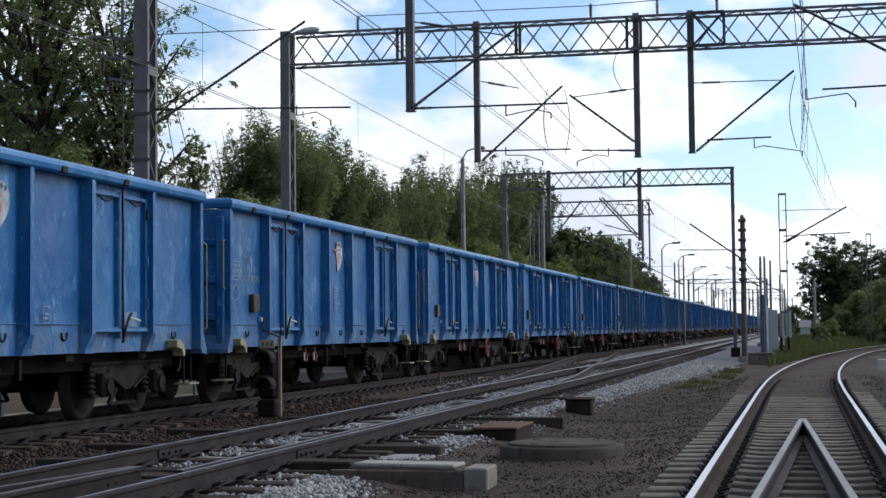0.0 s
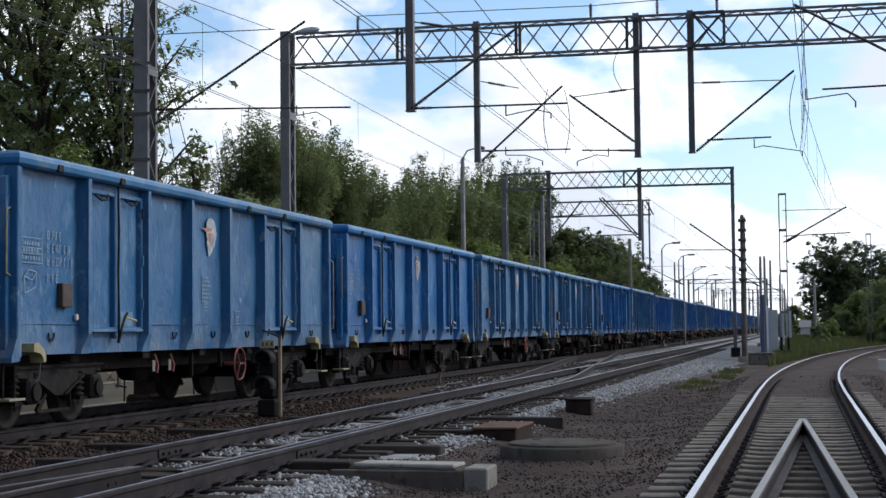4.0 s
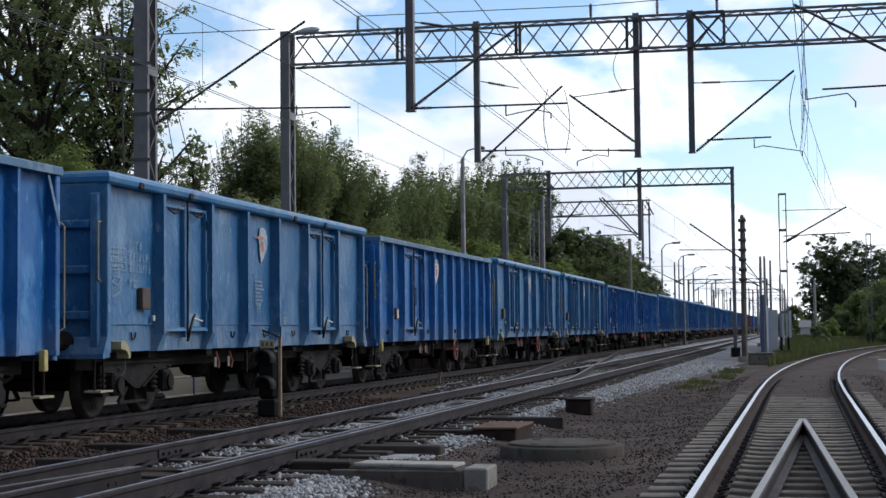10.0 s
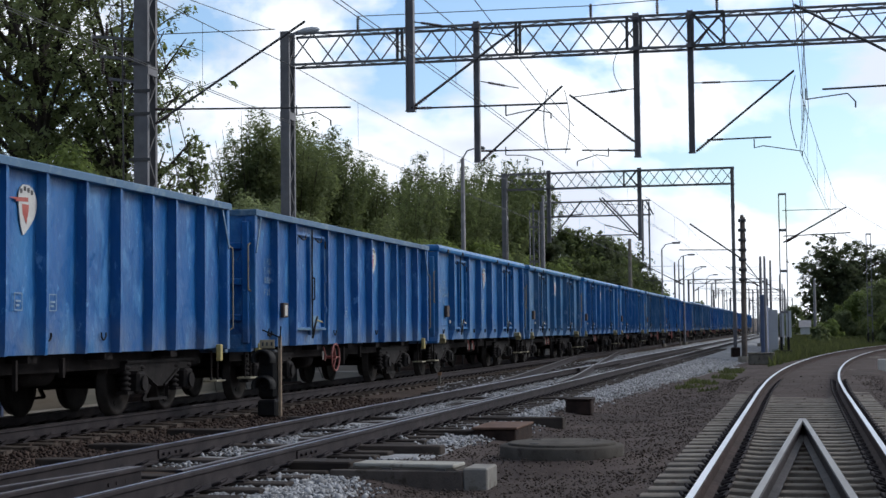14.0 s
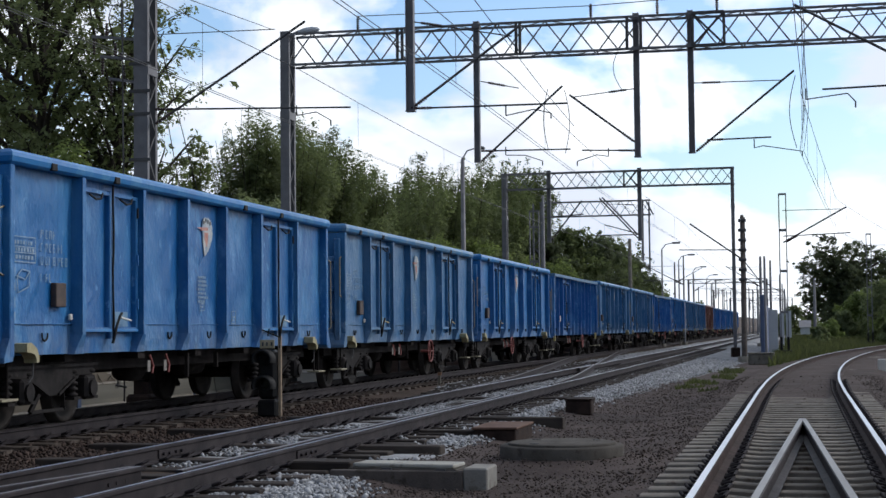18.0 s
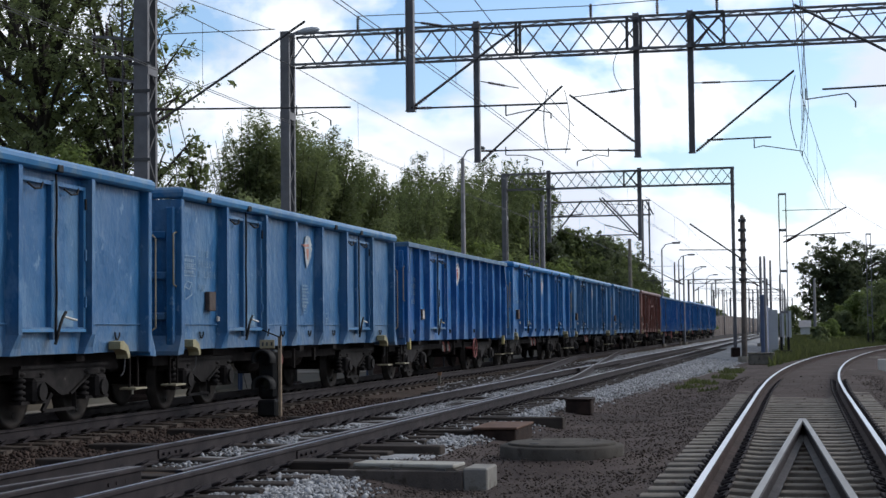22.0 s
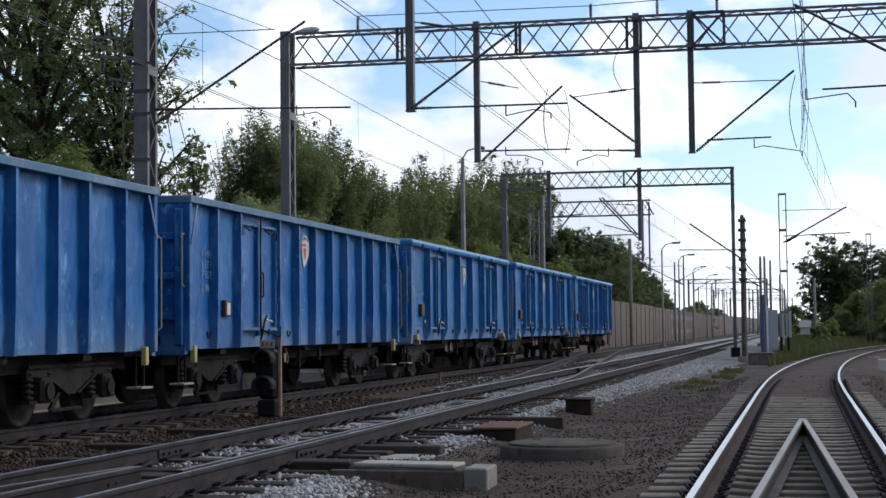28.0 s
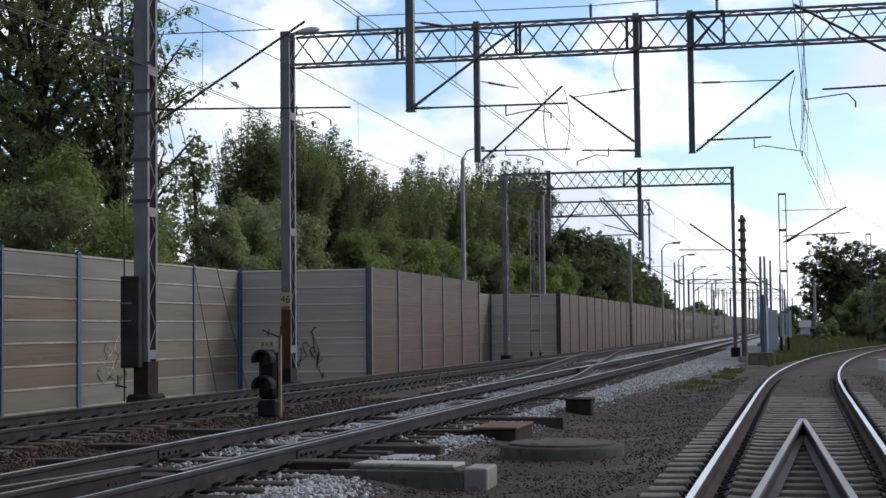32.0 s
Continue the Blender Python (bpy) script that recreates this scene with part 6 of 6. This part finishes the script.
        if kind != "B":
            b = -5.93 if s < 0 else 5.38
            g = Geo()
            pr = [(-.15, 1.06), (-.04, 1.07), (.1, 1.0), (.16, .91), (.16, .84), (.1, .83), (.09, .88), (.04, .93), (-.04, .95), (-.15, .96)]
            v = [(x, b + p, z) for x in (1.36, 1.53) for p, z in pr]
            k = len(pr)
            g.add(v, [tuple(range(k)), tuple(range(2 * k - 1, k - 1, -1))] + [(i, i + k, (i + 1) % k + k, (i + 1) % k) for i in range(k)])
            br = part("tow_bracket", g, surface_once("bracket_paint", (.27, .235, .12), (.37, .33, .2)), w, "pale yellow bent tow bracket")
            part("chain", Geo().path([(1.47, b + .13, .84), (1.47, b + .1, .66), (1.45, b + .04, .6)], .009, 5), STEEL_DARK, br)
        else:
            part("tow_bracket", Geo().cbox(1.38, 1.46, s * (HALF - .3) - .05, s * (HALF - .3) + .05, .72, .98, .01), YELLOW, w)
    # bogies
    for s in (-1, 1):
        bo = part("bogie", shared("side_frame", side_frame_mesh), None, w, at=pose(0, s * 4.5, 0))
        for y in (-.9, .9):
            for turn in (0, 180):
                part("axlebox", shared("axlebox", axlebox_mesh), None, bo, at=pose(0, y, WHEEL_R, 0, 0, turn))
            for k in (-.26, .26):
                part("spring", shared("spring", spring_mesh), None, bo, at=pose(0, y + k, WHEEL_R))
            part("wheelset", shared("wheelset", wheelset_mesh), None, bo, at=pose(0, y, WHEEL_R))
    return w


def surface_once(name, a, b):
    return MATS.get(name) or surface(name, a, b, 9, .6, grain=.25)


# kind, tone, handbrake wheel, counted from the wagon that leaves the view first
ORDER = "Am. Am. Amw Amw Amw Afw Am. Afw Af. Amw Af. Bdx Af. Bdw Afw Af. Bdn Bdx Am. Af. Am. Am. Afw Amv Bdu Af. Af. Bdw Am. Af. Af. Cr. Bdw Bdn Am. Am. Am.".split()
WAGONS = []
# play in the couplings along the train: wagon, metres
SLACK = ((0, 2, 4, 7, 8, 10, 11, 12, 13, 14, 15, 16, 17, 19, 21, 23, 24, 25, 26, 28, 30, 32, 34, 35, 36),
         (0, -.02, -.08, -.2, -.2, -.13, -.1, .08, .1, 0, .04, .11, .13, -.05, -.06, -.08, -.05, -.12, -.22, -.24, -.17, -.16, -.12, -.02, .05))
TONES = {"m": "mid", "f": "faded", "d": "deep", "r": "red"}


def build_train():
    first = {}
    for i, code in enumerate(ORDER):
        k = i - 1
        y = 23.21 + PITCH_W * k + 1.24 + HALF + float(np.interp(i, *SLACK))
        key = code
        if key in first:
            w = copy_thing(first[key], pose(T1, y, 0))
        else:
            w = first[key] = make_wagon(code[0], TONES[code[1]], code[2] not in ".n", 3.7 * i, code)
            w.matrix_world = pose(T1, y, 0)
        WAGONS.append((w, y))


build_train()


# ---------------------------------------------------------------- trees
def limb(g, a, b, r0, r1, n=7, bend=.0, rng=None):
    a, b = Vector(a), Vector(b)
    k = 5
    pts = []
    side = Vector((rng.uniform(-1, 1), rng.uniform(-1, 1), 0)) * bend if rng else Vector()
    for i in range(k + 1):
        t = i / k
        pts.append(a.lerp(b, t) + side * math.sin(t * math.pi))
    for i in range(k):
        g.tube(pts[i], pts[i + 1], r0 + (r1 - r0) * i / k, n, r0 + (r1 - r0) * (i + 1) / k, False)
    return pts


def leaf_cloud(centres, radii, count, size, rng, heart, flat=1.0, single=False):
    """Small folded leaves round the shoots; they turn their faces outwards and up."""
    c = np.array(centres)
    rad = np.array(radii)
    w = rad ** 1.5
    pick = rng.choice(len(c), count, p=w / w.sum())
    d = rng.normal(0, 1, (count, 3))
    d /= np.linalg.norm(d, axis=1)[:, None]
    r = rad[pick] * rng.uniform(0, 1, count) ** .5
    p = c[pick] + d * r[:, None] * np.array([1, 1, flat])
    s = size * np.exp(rng.normal(0, .35, count))
    out = p - np.array(heart)
    out /= np.linalg.norm(out, axis=1)[:, None] + .01
    n = rng.normal(0, .55, (count, 3)) + .7 * out + .45 * d + np.array([0, 0, .45])
    n /= np.linalg.norm(n, axis=1)[:, None]
    u = rng.normal(0, 1, (count, 3))
    u -= (u * n).sum(1)[:, None] * n
    u /= np.linalg.norm(u, axis=1)[:, None]
    q = np.cross(n, u)
    a = p - u * s[:, None]
    b = p + q * s[:, None] * .5 + n * s[:, None] * .16
    e = p + u * s[:, None]
    f = p - q * s[:, None] * .5 + n * s[:, None] * .16
    if single:
        v = np.stack([a, b, f + (e - p) * .8], 1).reshape(-1, 3)
        return v, 3 * np.arange(count)[:, None] + np.array([0, 1, 2])
    v = np.stack([a, b, e, f], 1).reshape(-1, 3)
    k = 4 * np.arange(count)[:, None]
    faces = np.concatenate([k + np.array([0, 1, 2]), k + np.array([0, 2, 3])])
    return v, faces


CROWNS = []


def oak(x, y, h, spread, seed, leaves, size, mat, label, base, low=.28):
    """A broad tree: a forked trunk, long crooked limbs, side branches and separate clumps of leaves at their ends."""
    rng, nr = random.Random(seed), np.random.default_rng(seed)
    t = thing("tree", pose(x, y, base), label, "tree", "trees")
    g, cs, rs = Geo(), [], []
    fork = Vector((rng.uniform(-.3, .3), 0, h * .26))
    limb(g, (0, 0, -.3), fork, h * .02, h * .016, 9, .15, rng)
    limb(g, fork, fork + Vector((rng.uniform(-.6, .6), 0, h * .5)), h * .014, .05, 8, .5, rng)
    n = 30 if spread > 5 else 34
    for i in range(n):
        f = (i + .5) / n
        a = i * 2.4 + rng.uniform(-.4, .4)
        rise = h * (low + (.98 - low) * f)
        reach = spread * math.sqrt(max(.05, 1 - ((f - .4) / .66) ** 2)) * rng.uniform(.6, 1.0)
        tip = Vector((fork.x + reach * math.cos(a), reach * math.sin(a), rise))
        root = fork + Vector((0, 0, h * .5 * f * rng.uniform(.7, 1.0)))
        pts = limb(g, root, tip, h * .007 * (1.25 - f * .6), .025, 7, spread * .09, rng)
        for j in range(1, 6):
            for k in range(3):
                u = pts[j].lerp(pts[j - 1], rng.random())
                b = a + rng.uniform(-1.5, 1.5)
                ln = spread * rng.uniform(.12, .34)
                end = u + Vector((ln * math.cos(b), ln * math.sin(b), ln * rng.uniform(-.35, .75)))
                limb(g, u, end, .025, .008, 4, .12, rng)
                for m in range(4):
                    c = u.lerp(end, .4 + .22 * m) + Vector((rng.gauss(0, .22), rng.gauss(0, .22), rng.gauss(0, .16)))
                    cs.append(tuple(c))
                    rs.append(rng.uniform(.2, .58) * (spread / 8) ** .7)
    part("trunk", g, BARK, t)
    v, f = leaf_cloud(cs, rs, leaves, size, nr, (0, 0, h * .45), .75, False)
    CROWNS.append((part("crown", soup("crown", v, f, mat), None, t), seed, h))
    return t


def tree(x, y, h, spread, seed, shape="poplar", leaves=9000, size=.16, mat=None, label="", name="tree", base=None, gap=0.0):
    rng = random.Random(seed)
    nr = np.random.default_rng(seed)
    t = thing(name, pose(x, y, ground_z(x, y) if base is None else base), label or "leafy green tree bent by the wind behind the barrier",
              "shrub" if name == "shrub" else "tree", "shrubs" if name == "shrub" else "trees")
    g = Geo()
    cs, rs = [], []
    if shape == "poplar":
        # many upright plumes whose tips the wind bends
        limb(g, (0, 0, -.3), (.02 * h, 0, h * .8), h * .016 + .05, .04, 8, .2, rng)
        for i in range(30):
            a, q = i * 2.4 + rng.uniform(-.4, .4), 0 if i == 0 else math.sqrt((i + rng.random()) / 31)
            top = h * (1 if i == 0 else (1.02 - .2 * q ** 2) * rng.uniform(.9, 1.0))
            foot = Vector((.3 * q * spread * math.cos(a), .3 * q * spread * math.sin(a), top * .42))
            tip = Vector((q * spread * .85 * math.cos(a), q * spread * .85 * math.sin(a), top))
            if i % 2 == 0:
                limb(g, foot, tip, .05, .012, 5, .1, rng)
            for j in range(11):
                f = .15 + .85 * j / 10
                c = foot.lerp(tip, f)
                c.x += .04 * h * f * f * f
                rs.append((spread * .13 * (1 - f) ** .75 + .34) * rng.uniform(.75, 1.2))
                cs.append((c.x + rng.gauss(0, .12), c.y + rng.gauss(0, .12), c.z + rng.gauss(0, .15) - rs[-1] * .6))
        for i in range(34):
            a, r, z = rng.uniform(0, 6.28), spread * rng.uniform(.1, .75), h * rng.uniform(.15, .78)
            cs.append((r * math.cos(a), r * math.sin(a), z))
            rs.append(spread * rng.uniform(.16, .26))
    else:
        low, top = (.2, h * .88) if shape == "broad" else (.05, h * .7)
        trunk = limb(g, (0, 0, -.3), (rng.uniform(-.06, .06) * h, 0, top), h * .02 + .04, .05, 9, .3, rng)
        n = 64 if shape == "broad" else 40
        for i in range(n):
            f = (i + .5) / n
            z = h * (low + (.97 - low) * f)
            wide = math.sin(math.pi * (f * .8 + .16)) if shape == "broad" else math.sqrt(max(.04, 1 - f * f))
            reach = spread * wide * rng.uniform(.45, 1.0)
            a = i * 2.4 + rng.uniform(-.6, .6)
            k = min(int(max(z - reach * .7, 0) / top * 5), 4)
            root = trunk[k].lerp(trunk[k + 1], rng.random())
            tip = Vector((root.x + reach * math.cos(a), root.y + reach * math.sin(a), z))
            if i % 2 == 0:
                limb(g, root, tip, .018 + .006 * h * (1 - f), .012, 5, .25, rng)
            for j in range(4):
                q = root.lerp(tip, .55 + .5 * j / 4) + Vector((rng.gauss(0, .3), rng.gauss(0, .3), rng.gauss(0, .3))) * (spread / 4)
                if shape == "bush":
                    cs.append(tuple(q))
                    rs.append(spread * rng.uniform(.1, .25))
                    continue
                # sprays of leaves on the outer twigs, loose enough to let the sky through
                for m in range(4):
                    cs.append(tuple(q + Vector((rng.gauss(0, .13), rng.gauss(0, .13), rng.gauss(0, .1))) * spread))
                    rs.append(spread * rng.uniform(.045, .13))
    if gap:
        keep = [i for i in range(len(cs)) if rng.random() > gap]
        cs, rs = [cs[i] for i in keep], [rs[i] for i in keep]
    part("trunk", g, BARK, t)
    v, f = leaf_cloud(cs, rs, leaves, size, nr, (0, 0, h * .4), 1.7 if shape == "poplar" else .9, shape != "broad")
    v[:, 2] = np.maximum(v[:, 2], .05)
    CROWNS.append((part("crown", soup("crown", v, f, mat or LEAF), None, t), seed, h))
    return t


def build_trees():
    D, P, F = LEAF_DARK, LEAF, LEAF_FRESH
    oak(-31.8, 64, 24.0, 7.0, 11, 27000, .1, LEAF, "big leafy tree with dark crooked limbs and sky showing through", -.9, .36)
    oak(-36.5, 70, 25.0, 6.5, 12, 5000, .11, LEAF, "big leafy tree with open crown", -.9, .45)
    oak(-27.6, 63, 18.5, 3.5, 14, 14000, .09, LEAF, "slim leafy tree with loose sprays against the sky", -.9, .42)
    tree(-27.5, 71.5, 11.2, 1.9, 13, "broad", 5000, .1, P, "thin tree with loose sprays of leaves", gap=.55, base=-.9)
    tree(-27.5, 57, 9.2, 4.0, 42, "bush", 42000, .09, F, "dense fresh green shrub behind the barrier", base=-.9, name="shrub")
    tree(-24.2, 50, 7.4, 3.2, 43, "bush", 32000, .085, P, "dense green shrub behind the barrier", base=-.9, name="shrub")
    tree(-25.0, 67, 7.6, 3.0, 44, "bush", 34000, .085, LEAF_WILLOW, "soft grey-green willow shrub behind the barrier", base=-.9, name="shrub")
    tree(-25.6, 75, 8.6, 3.4, 45, "bush", 34000, .085, LEAF_WILLOW, "soft grey-green willow shrub behind the barrier", base=-.9, name="shrub")
    for x, y, h, r, k, m in ((-25.0, 71, 8.2, 3.2, 46, LEAF_WILLOW), (-24.8, 79, 8.4, 3.3, 47, LEAF_WILLOW), (-23.4, 83.5, 7.6, 2.9, 48, F), (-22.8, 98, 7.8, 3.0, 49, F)):
        tree(x, y, h, r, k, "bush", 30000, .085, m, "soft pale green willow shrub behind the barrier", base=-.9, name="shrub")
    # tops follow the skyline: x, y, height of the top over the rails, half width
    spots = [(-27.4, 79.6, 12.0, 1.5), (-28.4, 81, 12.9, 2.6), (-27, 83.6, 12.6, 2.6), (-28, 87, 13.4, 2.8), (-27, 90, 12.9, 2.6), (-28, 94, 13.2, 2.8), (-27, 97.5, 11.9, 2.6), (-27.4, 102, 11.5, 2.6),
             (-27, 108, 11.4, 2.2), (-27.2, 113, 12.9, 2.8), (-28, 117.5, 14.2, 2.8), (-27, 121.5, 13.7, 2.8), (-27, 128, 14.9, 3.2), (-27, 134, 14.9, 3.0), (-27, 141, 16.6, 3.4), (-27, 148, 16.8, 3.4), (-27, 157, 18.0, 3.4), (-27, 165, 17.8, 3.2)]
    for i, (x, y, h, s) in enumerate(spots):
        tree(x, y, h + .9, s, 100 + i, "poplar", 50000 if y < 105 else 20000 if y < 116 else 32000, .085 if y < 105 else .11 if y < 135 else .14, (P, LEAF_SOFT, P)[i % 3] if y < 90 else (P, D, D)[i % 3], base=-.9)
    for i, (x, y, h, s) in enumerate(((-24, 152, 11.0, 4.0), (-22.5, 161, 12.2, 4.2), (-22, 176, 12.2, 4.6), (-22, 193, 12.8, 5.0), (-22, 212, 12.2, 5.0), (-21, 226, 8.6, 4.2), (-20.5, 242, 6.6, 3.6))):
        tree(x, y, h, s, 130 + i, "broad", 22000, .16, LEAF_DARK if i % 2 else LEAF_OAK, "rounded dark tree behind the barrier", base=-.9)
    # lower growth just behind the barrier
    for i in range(24):
        y = 55 + i * 5.2
        tree(-22.4 - 1.6 * (i % 3) - (1.5 if y < 90 else 0), y, 5.6 + 1.5 * math.sin(i * 2.1) + y * .018, 2.6 + .01 * y, 300 + i, "bush", 22000, .09 if y < 100 else .13,
             (F, P, P, F, D)[i % 5], "bushy green shrub behind the barrier", base=-.9, name="shrub")
    # right of the line: one broad tree and scrub
    oak(3.7, 150, 9.4, 4.3, 501, 36000, .11, LEAF_OAK, "broad dark tree beyond the curve", -.3, .2)
    oak(8.6, 153, 8.4, 3.6, 502, 26000, .11, LEAF_OAK, "broad dark tree beyond the curve", -.3, .2)
    for i, (x, y, h) in enumerate(((4.6, 132, 3.8), (6.6, 128, 4.6), (8.8, 124, 5.4), (3.0, 128, 2.2), (2.2, 118, 1.5), (6.2, 116, 2.0), (8.6, 112, 2.4), (1.0, 106, 1.1))):
        tree(x, y, h, h * .7, 520 + i, "bush", 14000, .11, LEAF_SOFT if i % 2 else F, "green scrub bush on the verge", name="shrub")
    rng = random.Random(8)
    for i in range(14):
        y = rng.uniform(230, 420)
        tree(-19 + rng.uniform(-4, 2) - (y - 230) * .004, y, rng.uniform(4.5, 7.5), 3.0, 600 + i, "broad", 5000, .3, LEAF_SOFT, "far dark tree along the line")
    for i in range(10):
        tree(12 + i * 9 + rng.uniform(-3, 3), rng.uniform(240, 330), rng.uniform(6, 9), 4.5, 650 + i, "broad", 5000, .3, LEAF_SOFT, "far dark tree beyond the sheds")
    for i in range(7):
        tree(-3.5 + 2.6 * i, 262 + 7 * (i % 3), 3.6 + 1.2 * math.sin(i * 1.7), 2.6, 680 + i, "bush", 3000, .22, LEAF_SOFT, "low far shrub at the end of the fence", name="shrub")
    # bare twigs above the shrubs
    tw = thing("bare_twigs", pose(-27.5, 79, -.9), "bare grey twigs of a dead sapling above the shrubs", "sapling")
    r2 = random.Random(2)
    for i in range(9):
        g = Geo()
        a = r2.uniform(0, 6)
        limb(g, (.5 * math.cos(a), .3 * math.sin(a), 3), (1.6 * math.cos(a) - .8, .5 * math.sin(a), r2.uniform(8.5, 12)), .05, .012, 5, .3, r2)
        part("twig", g, BARK, tw)


build_trees()


def build_grass():
    rng = np.random.default_rng(5)
    pts = []
    while len(pts) < 42000:
        y = 38 * (150 / 38) ** rng.uniform()
        x = rng.uniform(-3.2, 12)
        if zone(x, y) == 3 or (38 < y < 58 and -3.0 < x < -1.9 and noise.noise(Vector((x * 1.2, y * .4, 9))) > 0.12):
            pts.append((x, y, ground_z(x, y)))
    p = np.array(pts)
    n = len(p)
    h = rng.uniform(.1, .42, n) * np.where(p[:, 1] > 58, 1.25, .35)
    a = rng.uniform(0, 6.28, n)
    w = .02 + .012 * p[:, 1] / 60
    d = np.stack([np.cos(a), np.sin(a), 0 * a], 1) * w[:, None]
    tip = p + np.stack([rng.normal(0, .35, n) * h, rng.normal(0, .35, n) * h, h], 1)
    v = np.stack([p - d, p + d, tip], 1).reshape(-1, 3)
    f = (3 * np.arange(n)[:, None] + np.array([0, 1, 2]))
    tagged(new("grass", soup("grass", v, f, GRASS)), "rough green grass on the verge beside the curve", "grass", kind="stuff")


build_grass()


# ---------------------------------------------------------------- what moves
def travelled(t):
    """Metres that the train has run at t seconds: it gathers speed slowly."""
    return PITCH_W * (1.11795 * t + 2.382e-3 * t ** 2 - 9.301e-5 * t ** 3 + 1.6074e-6 * t ** 4)


def motions():
    for w, y in WAGONS:
        walk(w, [(t, pose(T1, y - travelled(t), 0)) for t in range(0, 33)])
    # wheels roll without slip; alike wheelsets run on the same keys
    keys = {}
    for w, y in WAGONS:
        for bogie in w.children:
            if not bogie.name.startswith("bogie"):
                continue
            for o in bogie.children:
                if not o.name.startswith("wheelset"):
                    continue
                y0 = round(o.location.y, 2)
                if y0 not in keys:
                    walk(o, [(i / FPS, Matrix.Translation((0, y0, WHEEL_R)) @ Matrix.Rotation(travelled(i / FPS) / WHEEL_R, 4, "X")) for i in range(0, 32 * FPS + 1)])
                    keys[y0] = o.animation_data
                else:
                    o.rotation_mode = "QUATERNION"
                    ad = o.animation_data_create()
                    ad.action = keys[y0].action
                    ad.action_slot = keys[y0].action_slot
    # crowns rock in the wind
    for crown, seed, h in CROWNS:
        rng = random.Random(seed)
        a, b = rng.uniform(0, 6), rng.uniform(0, 6)
        k = .5 if h > 9 else .8
        walk(crown, [(t, pose(0, 0, 0, k * .4 * math.sin(t * 1.3 + a), k * (.5 * math.sin(t * .9 + b) + .25 * math.sin(t * 2.1 + a)), 0)) for t in range(0, 33)])


motions()
